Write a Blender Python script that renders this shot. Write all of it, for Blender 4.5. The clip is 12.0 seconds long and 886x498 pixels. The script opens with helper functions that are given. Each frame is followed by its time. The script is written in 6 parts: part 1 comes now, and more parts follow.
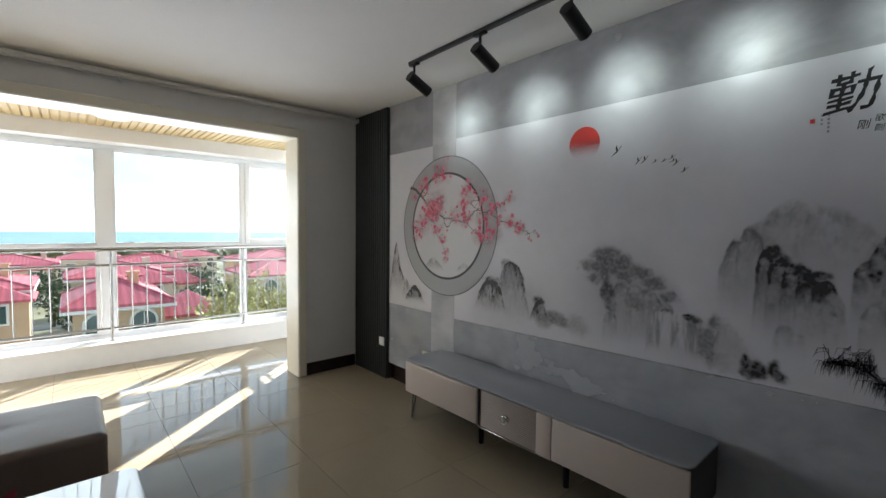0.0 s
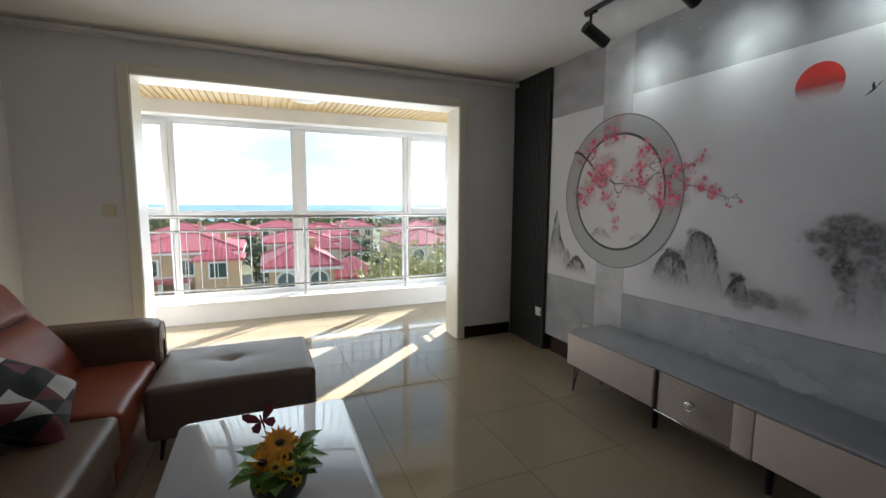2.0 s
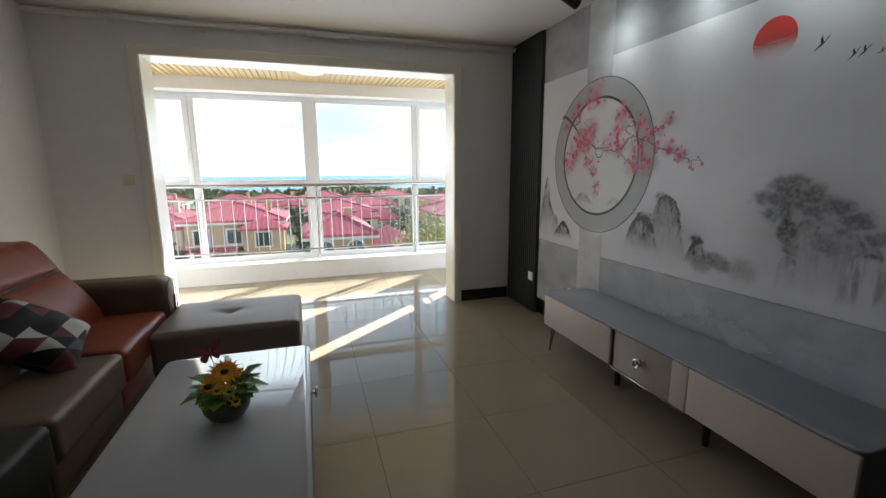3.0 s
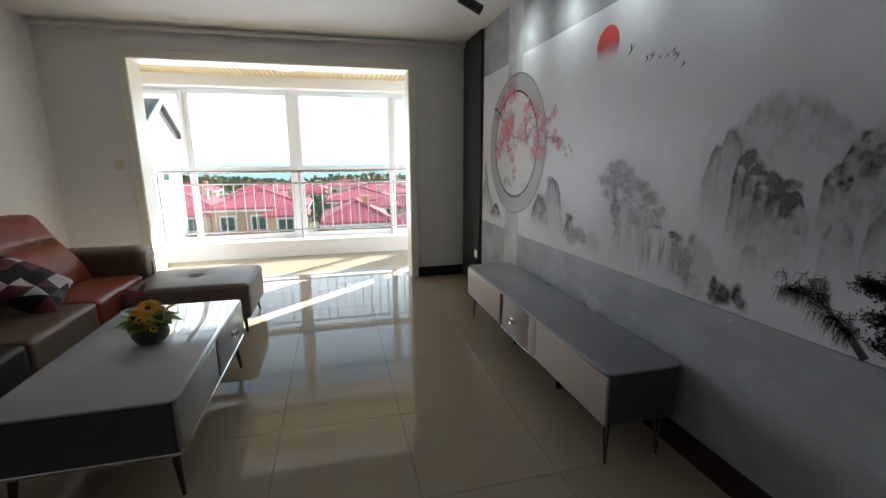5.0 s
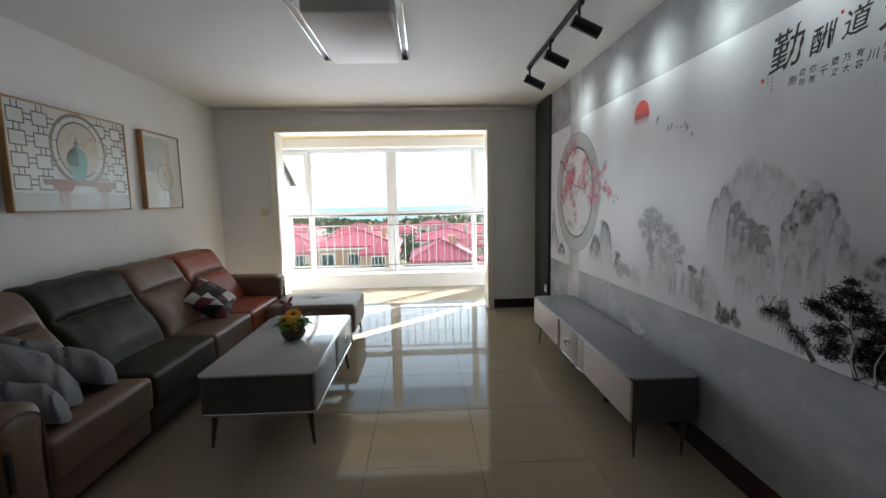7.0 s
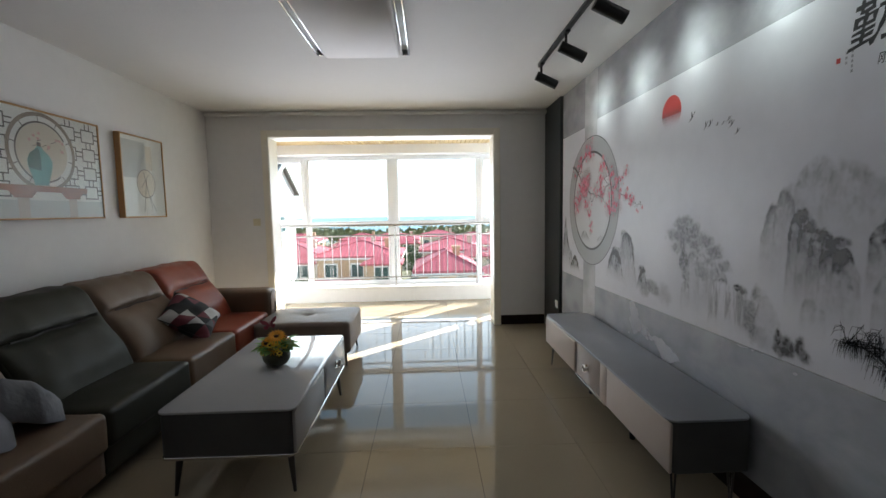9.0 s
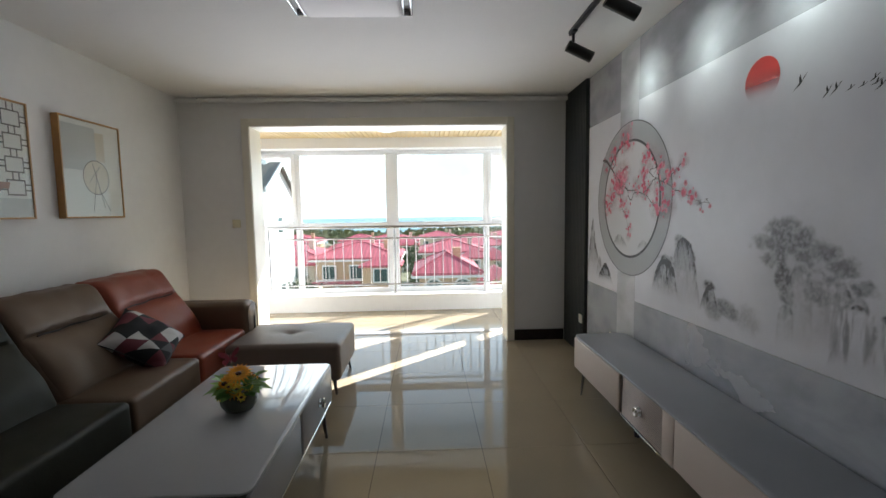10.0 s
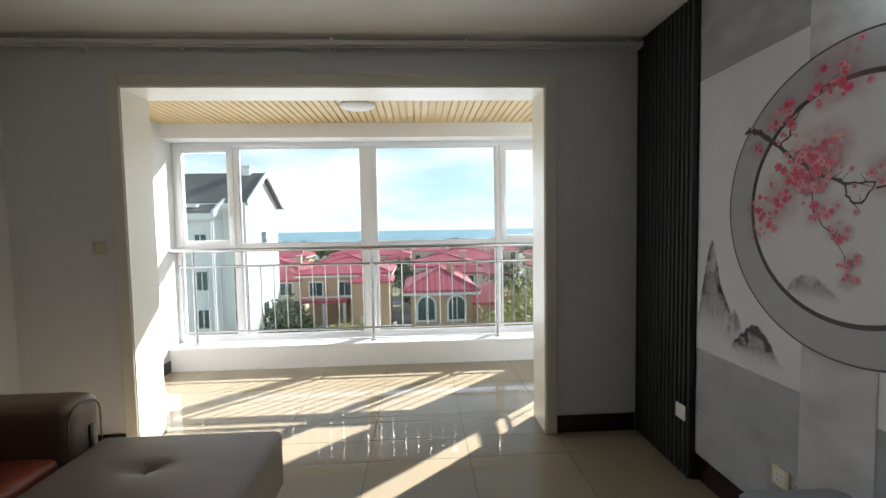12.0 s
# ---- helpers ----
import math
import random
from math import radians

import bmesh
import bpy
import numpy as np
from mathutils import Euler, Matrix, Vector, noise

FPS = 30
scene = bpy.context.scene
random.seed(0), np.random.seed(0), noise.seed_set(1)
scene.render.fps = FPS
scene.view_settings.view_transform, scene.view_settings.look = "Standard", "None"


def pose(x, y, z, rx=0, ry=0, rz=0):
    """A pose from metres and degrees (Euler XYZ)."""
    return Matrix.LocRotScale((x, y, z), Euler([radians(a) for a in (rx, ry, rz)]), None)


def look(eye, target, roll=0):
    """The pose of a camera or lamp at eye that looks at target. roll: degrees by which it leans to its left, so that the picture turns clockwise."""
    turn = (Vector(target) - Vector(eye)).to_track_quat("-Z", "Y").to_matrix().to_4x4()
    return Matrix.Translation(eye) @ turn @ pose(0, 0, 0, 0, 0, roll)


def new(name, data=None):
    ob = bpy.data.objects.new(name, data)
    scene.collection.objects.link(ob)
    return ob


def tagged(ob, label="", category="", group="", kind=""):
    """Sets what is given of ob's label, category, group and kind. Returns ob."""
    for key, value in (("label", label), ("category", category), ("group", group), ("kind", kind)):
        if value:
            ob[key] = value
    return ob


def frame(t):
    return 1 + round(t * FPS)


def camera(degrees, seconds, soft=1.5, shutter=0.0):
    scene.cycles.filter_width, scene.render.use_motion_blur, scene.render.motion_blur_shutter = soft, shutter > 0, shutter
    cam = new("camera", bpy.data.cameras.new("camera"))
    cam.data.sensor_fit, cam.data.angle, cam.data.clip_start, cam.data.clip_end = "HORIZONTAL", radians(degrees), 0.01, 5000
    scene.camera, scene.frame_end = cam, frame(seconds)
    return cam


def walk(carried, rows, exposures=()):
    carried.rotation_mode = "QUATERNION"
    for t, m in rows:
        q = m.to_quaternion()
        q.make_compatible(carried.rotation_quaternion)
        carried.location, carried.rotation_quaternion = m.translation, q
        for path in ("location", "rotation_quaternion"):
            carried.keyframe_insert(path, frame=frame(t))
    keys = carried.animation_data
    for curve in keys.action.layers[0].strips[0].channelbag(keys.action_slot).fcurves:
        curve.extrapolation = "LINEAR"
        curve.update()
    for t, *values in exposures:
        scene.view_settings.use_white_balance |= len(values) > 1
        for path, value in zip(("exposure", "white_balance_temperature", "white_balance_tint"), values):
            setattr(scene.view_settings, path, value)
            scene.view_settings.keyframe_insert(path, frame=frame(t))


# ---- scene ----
cam = camera(92.0, 12.0)
PATH = [
    (0, (-0.041, -0.064, 1.496), (1.28, 1.435, 1.405), 0.6),
    (0.5, (-0.03, -0.037, 1.489), (1.196, 1.541, 1.394), 0.5),
    (1, (-0.074, -0.014, 1.471), (1.034, 1.646, 1.349), 0.5),
    (1.5, (-0.145, 0.043, 1.465), (0.815, 1.79, 1.298), 0.4),
    (2, (-0.17, 0.074, 1.449), (0.603, 1.905, 1.226), 0.4),
    (2.5, (-0.08, 0.027, 1.447), (0.556, 1.9, 1.154), -0.0),
    (3, (0.204, -0.244, 1.43), (0.792, 1.633, 1.068), -0.3),
    (3.5, (0.556, -0.355, 1.397), (1.154, 1.509, 0.988), -0.5),
    (3.7, (0.674, -0.371, 1.416), (1.284, 1.485, 0.99), -0.5),
    (5.3, (0.905, -1.122, 1.41), (1.293, 0.796, 0.998), -0.6),
    (5.5, (0.971, -1.254, 1.418), (1.294, 0.677, 1.006), -0.9),
    (6, (0.999, -1.469, 1.444), (1.202, 0.489, 1.086), -1.1),
    (6.5, (0.886, -1.603, 1.462), (1.014, 0.372, 1.179), -1.1),
    (7, (0.833, -1.627, 1.47), (0.918, 0.359, 1.246), -1.1),
    (9, (0.853, -1.269, 1.455), (0.922, 0.722, 1.279), -1.0),
    (9.5, (0.845, -0.995, 1.445), (0.915, 0.997, 1.271), -1.0),
    (10, (0.805, -0.614, 1.447), (0.877, 1.378, 1.276), -0.9),
    (10.5, (0.816, -0.2, 1.447), (0.899, 1.791, 1.281), -0.9),
    (11, (0.768, 0.266, 1.45), (0.863, 2.259, 1.308), -0.7),
    (11.5, (0.808, 0.699, 1.451), (0.899, 2.693, 1.32), -0.8),
    (12, (0.825, 1.184, 1.468), (0.935, 3.178, 1.357), -1.0),
]
EXPOSURES = [(0.0, 2.27), (2.5, 2.08), (3.7, 2.2), (5.5, 2.4), (7.0, 2.5), (9.5, 2.42), (10.5, 2.2), (11.5, 1.9), (12.0, 1.72)]
walk(cam, [(t, look(eye, target, roll)) for t, eye, target, roll in PATH], EXPOSURES)

# ---- world and light ----
SUN_AZ, SUN_EL = 48.0, 30.0          # degrees from +y towards +x, and above the horizon
world = bpy.data.worlds.new("sky")
scene.world = world
world.use_nodes = True
wn, wl = world.node_tree.nodes, world.node_tree.links
wn.clear()
w_out = wn.new("ShaderNodeOutputWorld")
w_bg = wn.new("ShaderNodeBackground")
w_sky = wn.new("ShaderNodeTexSky")
w_sky.sky_type, w_sky.sun_disc = "NISHITA", False
w_sky.sun_elevation, w_sky.sun_rotation = radians(SUN_EL), radians(SUN_AZ)
w_sky.altitude, w_sky.air_density, w_sky.dust_density = 20.0, 0.9, 0.05
w_geo = wn.new("ShaderNodeTexCoord")
w_map = wn.new("ShaderNodeMapping")
w_map.inputs["Scale"].default_value = (1.6, 1.6, 7.0)
w_noise = wn.new("ShaderNodeTexNoise")
w_noise.inputs["Scale"].default_value, w_noise.inputs["Detail"].default_value = 1.7, 7.0
w_ramp = wn.new("ShaderNodeValToRGB")
w_ramp.color_ramp.elements[0].position, w_ramp.color_ramp.elements[1].position = 0.33, 0.53
w_mix = wn.new("ShaderNodeMix")
w_mix.data_type = "RGBA"
w_mix.inputs["B"].default_value = (14.5, 15.6, 15.8, 1)
w_sep, w_max, w_com = wn.new("ShaderNodeSeparateXYZ"), wn.new("ShaderNodeMath"), wn.new("ShaderNodeCombineXYZ")
w_max.operation = "MAXIMUM"
w_lift = wn.new("ShaderNodeMath")
w_lift.operation = "MULTIPLY_ADD"
w_lift.inputs[1].default_value, w_lift.inputs[2].default_value = 0.85, 0.15
w_max.inputs[1].default_value = 0.0
w_ramp.color_ramp.elements[0].color = (0.42, 0.42, 0.42, 1)
wl.new(w_geo.outputs["Generated"], w_sep.inputs[0])
wl.new(w_sep.outputs[2], w_max.inputs[0])
wl.new(w_sep.outputs[0], w_com.inputs[0])
wl.new(w_sep.outputs[1], w_com.inputs[1])
wl.new(w_max.outputs[0], w_lift.inputs[0])
wl.new(w_lift.outputs[0], w_com.inputs[2])
wl.new(w_com.outputs[0], w_sky.inputs["Vector"])
wl.new(w_com.outputs[0], w_map.inputs["Vector"])
wl.new(w_map.outputs[0], w_noise.inputs["Vector"])
wl.new(w_noise.outputs["Fac"], w_ramp.inputs[0])
w_high = wn.new("ShaderNodeMapRange")      # thinner cloud higher up
for k, v in (("From Min", 0.20), ("From Max", 0.38), ("To Min", 1.0), ("To Max", 0.18)):
    w_high.inputs[k].default_value = v
w_thin = wn.new("ShaderNodeMath")
w_thin.operation = "MULTIPLY"
wl.new(w_max.outputs[0], w_high.inputs["Value"])
wl.new(w_ramp.outputs[0], w_thin.inputs[0])
wl.new(w_high.outputs[0], w_thin.inputs[1])
wl.new(w_thin.outputs[0], w_mix.inputs["Factor"])
w_gain = wn.new("ShaderNodeVectorMath")
w_gain.operation = "MULTIPLY"
w_gain.inputs[1].default_value = (1.4, 1.95, 1.9)
wl.new(w_sky.outputs[0], w_gain.inputs[0])
wl.new(w_gain.outputs[0], w_mix.inputs["A"])
wl.new(w_mix.outputs["Result"], w_bg.inputs[0])
w_bg.inputs[1].default_value = 0.062
wl.new(w_bg.outputs[0], w_out.inputs[0])

az, el = radians(SUN_AZ), radians(SUN_EL)
sun_from = Vector((math.sin(az) * math.cos(el), math.cos(az) * math.cos(el), math.sin(el)))
sun = new("sun", bpy.data.lights.new("sun", "SUN"))
sun.data.energy, sun.data.angle, sun.data.color = 5.0, radians(0.6), (1.0, 0.988, 0.962)
sun.matrix_world = look(sun_from * 50, (0, 0, 0))

# daylight of the sky through the balcony window
sky_lamp = new("window_skylight", bpy.data.lights.new("window_skylight", "AREA"))
sky_lamp.data.shape, sky_lamp.data.size, sky_lamp.data.size_y = "RECTANGLE", 4.0, 1.8
sky_lamp.data.energy, sky_lamp.data.color = 11.5, (0.83, 0.875, 1.0)
sky_lamp.data.spread = radians(86)
sky_lamp.matrix_world = look((0.32, 6.14, 1.25), (0.32, 4.0, 1.78))

# ---- building helpers ----
ORIGIN = {}


def thing(name, at, label, category, group="", kind=""):
    ob = new(name)
    ob.empty_display_size = 0.1
    ob.location = at
    ORIGIN[ob] = Vector(at)
    return tagged(ob, label, category, group, kind)


def finish(bm, smooth):
    bmesh.ops.recalc_face_normals(bm, faces=bm.faces)
    for f in bm.faces:
        f.smooth = smooth
    if smooth:
        for e in bm.edges:
            if len(e.link_faces) == 2 and e.calc_face_angle(0) > 0.7:
                e.smooth = False


def part(name, bm, mat, parent=None, label="", smooth=True):
    """One mesh in world coordinates, linked under its thing or part."""
    finish(bm, smooth)
    me = bpy.data.meshes.new(name)
    if parent is not None:
        bm.transform(Matrix.Translation(-ORIGIN[parent]))
    bm.to_mesh(me)
    bm.free()
    for m in (mat if isinstance(mat, (list, tuple)) else [mat]):
        me.materials.append(m)
    ob = new(name, me)
    if parent is not None:
        ob.parent = parent
        ORIGIN[ob] = ORIGIN[parent]
    if label:
        ob["label"] = label
    return ob


def solid(name, bm, mat, label, category, group="", kind="", smooth=True):
    """A thing of one mesh; its origin lies at the middle of its base."""
    lo = Vector([min(v.co[i] for v in bm.verts) for i in range(3)])
    hi = Vector([max(v.co[i] for v in bm.verts) for i in range(3)])
    at = Vector(((lo.x + hi.x) / 2, (lo.y + hi.y) / 2, lo.z))
    bm.transform(Matrix.Translation(-at))
    ob = part(name, bm, mat, None, "", smooth)
    ob.location = at
    ORIGIN[ob] = at
    return tagged(ob, label, category, group, kind)


def structure(name, bm, mat, label="", smooth=False):
    ob = part(name, bm, mat, None, label, smooth)
    ORIGIN[ob] = Vector((0, 0, 0))
    return tagged(ob, label, "", "", "structure")


def box(bm, x0, x1, y0, y1, z0, z1, r=0.0, seg=2, m=None):
    m4 = Matrix.LocRotScale(((x0 + x1) / 2, (y0 + y1) / 2, (z0 + z1) / 2), None, (x1 - x0, y1 - y0, z1 - z0))
    made = bmesh.ops.create_cube(bm, size=1.0, matrix=m4)["verts"]
    if r > 0:
        edges = list({e for v in made for e in v.link_edges})
        out = bmesh.ops.bevel(bm, geom=edges, offset=r, segments=seg, affect="EDGES", profile=0.5, clamp_overlap=True)
        made = list({v for f in out["faces"] for v in f.verts} | {v for v in made if v.is_valid})
    if m is not None:
        bmesh.ops.transform(bm, matrix=m, verts=made)
    return made


def tube(bm, a, b, r, r2=None, seg=12, caps=True):
    a, b = Vector(a), Vector(b)
    d = b - a
    m = Matrix.Translation((a + b) / 2) @ d.to_track_quat("Z", "Y").to_matrix().to_4x4()
    return bmesh.ops.create_cone(bm, cap_ends=caps, segments=seg, radius1=r, radius2=r if r2 is None else r2, depth=d.length, matrix=m)["verts"]


def ball(bm, c, r, u=12, v=8):
    m = Matrix.LocRotScale(c, None, r if isinstance(r, (list, tuple, Vector)) else (r, r, r))
    return bmesh.ops.create_uvsphere(bm, u_segments=u, v_segments=v, radius=1.0, matrix=m)["verts"]


def lathe(bm, profile, at, seg=32):
    """A turned body: profile of (radius, height), bottom to top."""
    rings = []
    for r, z in profile:
        rings.append([bm.verts.new((at[0] + r * math.cos(2 * math.pi * i / seg), at[1] + r * math.sin(2 * math.pi * i / seg), at[2] + z)) for i in range(seg)])
    for a, b in zip(rings, rings[1:]):
        for i in range(seg):
            bm.faces.new((a[i], a[(i + 1) % seg], b[(i + 1) % seg], b[i]))
    bm.faces.new(rings[0][::-1])
    bm.faces.new(rings[-1])


def B(*args, **kw):
    bm = bmesh.new()
    box(bm, *args, **kw)
    return bm


def T(*args, **kw):
    bm = bmesh.new()
    tube(bm, *args, **kw)
    return bm


# ---- materials ----
def material(name, base, rough=0.5, metal=0.0, spec=0.5, vary=0.0, scale=6.0, bump=0.0, bump_scale=60.0, coat=0.0, spread=0.0, stretch=(1, 1, 1)):
    """Principled surface with large mottling, fine grain in the gloss and a fine relief."""
    mat = bpy.data.materials.new(name)
    mat.use_nodes = True
    n, l = mat.node_tree.nodes, mat.node_tree.links
    p = n["Principled BSDF"]
    p.inputs["Base Color"].default_value = (*base, 1)
    p.inputs["Roughness"].default_value = rough
    p.inputs["Metallic"].default_value = metal
    p.inputs["Specular IOR Level"].default_value = spec
    p.inputs["Coat Weight"].default_value = coat
    tc = n.new("ShaderNodeTexCoord")
    mp = n.new("ShaderNodeMapping")
    mp.inputs["Scale"].default_value = stretch
    l.new(tc.outputs["Object"], mp.inputs["Vector"])
    if vary > 0:
        big = n.new("ShaderNodeTexNoise")
        big.inputs["Scale"].default_value, big.inputs["Detail"].default_value = scale, 6.0
        l.new(mp.outputs[0], big.inputs["Vector"])
        fine = n.new("ShaderNodeTexNoise")
        fine.inputs["Scale"].default_value, fine.inputs["Detail"].default_value = scale * 11, 3.0
        l.new(mp.outputs[0], fine.inputs["Vector"])
        add = n.new("ShaderNodeMath")
        add.operation = "MULTIPLY_ADD"
        add.inputs[1].default_value = 0.35
        l.new(fine.outputs["Fac"], add.inputs[0])
        l.new(big.outputs["Fac"], add.inputs[2])
        if spread > 0:
            oi = n.new("ShaderNodeObjectInfo")
            add2 = n.new("ShaderNodeMath")
            add2.operation = "MULTIPLY_ADD"
            add2.inputs[1].default_value = spread
            l.new(oi.outputs["Random"], add2.inputs[0])
            l.new(add.outputs[0], add2.inputs[2])
            add = add2
        rp = n.new("ShaderNodeMapRange")
        rp.inputs["From Min"].default_value, rp.inputs["From Max"].default_value = 0.35, 1.0 + spread
        rp.inputs["To Min"].default_value, rp.inputs["To Max"].default_value = 1.0 - vary, 1.0 + vary
        l.new(add.outputs[0], rp.inputs["Value"])
        mul = n.new("ShaderNodeVectorMath")
        mul.operation = "SCALE"
        mul.inputs[0].default_value = base
        l.new(rp.outputs[0], mul.inputs["Scale"])
        l.new(mul.outputs[0], p.inputs["Base Color"])
        rr = n.new("ShaderNodeMapRange")
        rr.inputs["To Min"].default_value, rr.inputs["To Max"].default_value = max(0.02, rough * (1 - vary * 1.5)), min(1.0, rough * (1 + vary * 1.5))
        l.new(big.outputs["Fac"], rr.inputs["Value"])
        l.new(rr.outputs[0], p.inputs["Roughness"])
    if bump > 0:
        bn = n.new("ShaderNodeTexNoise")
        bn.inputs["Scale"].default_value, bn.inputs["Detail"].default_value = bump_scale, 4.0
        l.new(mp.outputs[0], bn.inputs["Vector"])
        bp = n.new("ShaderNodeBump")
        bp.inputs["Strength"].default_value, bp.inputs["Distance"].default_value = min(1.0, bump * 60), 0.01
        l.new(bn.outputs["Fac"], bp.inputs["Height"])
        l.new(bp.outputs[0], p.inputs["Normal"])
    return mat


M_WALL = material("wall_paint", (0.78, 0.78, 0.775), 0.75, vary=0.06, scale=1.1, bump=0.002, bump_scale=90)
M_CEIL = material("ceiling_paint", (0.74, 0.735, 0.725), 0.8, vary=0.025, scale=1.2, bump=0.002, bump_scale=70)
M_TRIM = material("cream_trim", (0.80, 0.765, 0.66), 0.35, vary=0.03, scale=3)
M_TILE = material("polished_tile", (0.345, 0.286, 0.202), 0.042, spec=0.32, vary=0.06, scale=3.0, spread=0.25)
M_GROUT = material("grout", (0.055, 0.042, 0.03), 0.8, vary=0.1)
M_BASE = material("dark_marble_base", (0.028, 0.018, 0.016), 0.18, vary=0.4, scale=14)
M_BASE_RED = material("red_marble_base", (0.026, 0.012, 0.011), 0.2, vary=0.4, scale=14)
M_SLAT = material("charcoal_slat", (0.030, 0.034, 0.036), 0.45, vary=0.2, scale=20)
M_SLATGAP = material("slat_gap", (0.012, 0.012, 0.013), 0.7, vary=0.2)
M_PVC = material("white_pvc", (0.70, 0.71, 0.73), 0.3, vary=0.02, scale=4)
M_SILL = material("white_sill", (0.80, 0.80, 0.79), 0.3, vary=0.03, scale=4)
M_STEEL = material("stainless_steel", (0.42, 0.42, 0.43), 0.25, 1.0, vary=0.1, scale=30)
M_CHROME = material("chrome", (0.75, 0.75, 0.75), 0.1, 1.0)
M_BLACK = material("black_metal", (0.018, 0.018, 0.018), 0.4, 0.3, vary=0.2, scale=30)
M_WOODCEIL = material("pale_pine_board", (0.62, 0.46, 0.23), 0.45, vary=0.12, scale=2.0, spread=0.3, stretch=(14, 1, 6))
M_STONE = material("grey_sintered_top", (0.335, 0.352, 0.385), 0.3, spec=0.45, vary=0.05, scale=5)
M_DRAWER = material("pale_taupe_lacquer", (0.53, 0.455, 0.41), 0.45, spec=0.3, vary=0.03, scale=5)
M_CARCASS = material("dark_grey_carcass", (0.10, 0.10, 0.10), 0.5, vary=0.1, scale=8)
M_TABLETOP = material("white_glazed_top", (0.50, 0.505, 0.515), 0.05, spec=0.07, vary=0.03, scale=4)
M_LEG = material("gunmetal_leg", (0.09, 0.085, 0.08), 0.3, 0.8, vary=0.1, scale=20)
M_TAN = material("taupe_leather", (0.150, 0.098, 0.063), 0.42, spec=0.30, vary=0.10, scale=5, bump=0.004, bump_scale=220)
M_GREEN = material("dark_olive_grey_leather", (0.030, 0.030, 0.021), 0.48, spec=0.16, vary=0.12, scale=5, bump=0.004, bump_scale=220)
M_RUST = material("rust_red_leather", (0.26, 0.056, 0.029), 0.40, spec=0.35, vary=0.10, scale=5, bump=0.004, bump_scale=220)
M_OTTO = material("mushroom_leather", (0.20, 0.155, 0.13), 0.45, spec=0.3, vary=0.08, scale=5, bump=0.004, bump_scale=220)
M_SWITCH = material("ivory_plastic", (0.70, 0.65, 0.48), 0.35, vary=0.03)
M_WHITEPL = material("white_plastic", (0.80, 0.80, 0.78), 0.35, vary=0.03)
M_MURAL = material("mural_paper", (0.635, 0.635, 0.685), 0.42, vary=0.10, scale=0.9)


def glass_material(name, tint=(1, 1, 1)):
    mat = bpy.data.materials.new(name)
    mat.use_nodes = True
    n, l = mat.node_tree.nodes, mat.node_tree.links
    n.remove(n["Principled BSDF"])
    tr, gl, mx, lw = n.new("ShaderNodeBsdfTransparent"), n.new("ShaderNodeBsdfGlossy"), n.new("ShaderNodeMixShader"), n.new("ShaderNodeLayerWeight")
    tr.inputs[0].default_value = (*tint, 1)
    gl.inputs["Roughness"].default_value = 0.02
    pw, ad = n.new("ShaderNodeMath"), n.new("ShaderNodeMath")
    pw.operation, ad.operation = "POWER", "MULTIPLY_ADD"
    pw.inputs[1].default_value, ad.inputs[1].default_value, ad.inputs[2].default_value = 5.0, 0.30, 0.015
    l.new(lw.outputs["Facing"], pw.inputs[0])
    l.new(pw.outputs[0], ad.inputs[0])
    l.new(ad.outputs[0], mx.inputs[0])
    l.new(tr.outputs[0], mx.inputs[1])
    l.new(gl.outputs[0], mx.inputs[2])
    l.new(mx.outputs[0], n["Material Output"].inputs[0])
    return mat


M_GLASS = glass_material("window_glass", (0.62, 0.645, 0.64))
M_CLEAR = glass_material("picture_glass", (0.97, 0.98, 0.975))

# ---- room shell ----
XW, XE, YN, YS, H = -1.79, 2.395, 4.07, -4.2, 2.68
XP, MZ0 = 2.37, 0.165                  # back of the slats and the mural board, which stand off the wall; foot of the board
OX0, OX1, OZ = -1.05, 1.676, 2.375       # opening to the balcony
YB, YSILL, YWIN = 4.34, 5.68, 5.90      # balcony side of the wall, parapet front, window frame
BX0, BX1, BXE, BZ = -1.77, 2.42, 2.87, 2.53        # balcony walls and ceiling

floor = structure("floor", B(XW - 0.2, BXE + 0.2, YS - 0.2, 6.0, -0.20, -0.006), M_GROUT, "polished cream ceramic tile floor with dark joints")
structure("ceiling", B(XW - 0.2, XE + 0.2, YS - 0.2, YB, H, H + 0.2), M_CEIL, "plain white painted ceiling")
structure("wall_west", B(XW - 0.2, XW, YS, YB, 0, H), M_WALL, "plain white painted wall behind the sofa")
structure("wall_east", B(XE, XE + 0.2, YS, YB, 0, H), M_WALL, "white wall behind the mural")
# south wall stays out of view; its dark brown is invented to absorb bounce
M_UNSEENDARK = material("dark_unseen_wall", (0.13, 0.10, 0.075), 0.5, vary=0.15, scale=2.0, stretch=(6, 1, 1))
structure("wall_south", B(XW - 0.2, XE + 0.2, YS - 0.2, YS, 0, H), M_UNSEENDARK, "unseen south wall, made dark brown to dim bounced light")
bm = bmesh.new()
box(bm, XW, OX0 - 0.02, YN, YB, 0, H)
box(bm, OX1 + 0.02, XE, YN, YB, 0, H)
box(bm, OX0 - 0.02, OX1 + 0.02, YN, YB, OZ + 0.02, H)
structure("wall_north", bm, M_WALL, "white wall with a wide opening to the balcony")
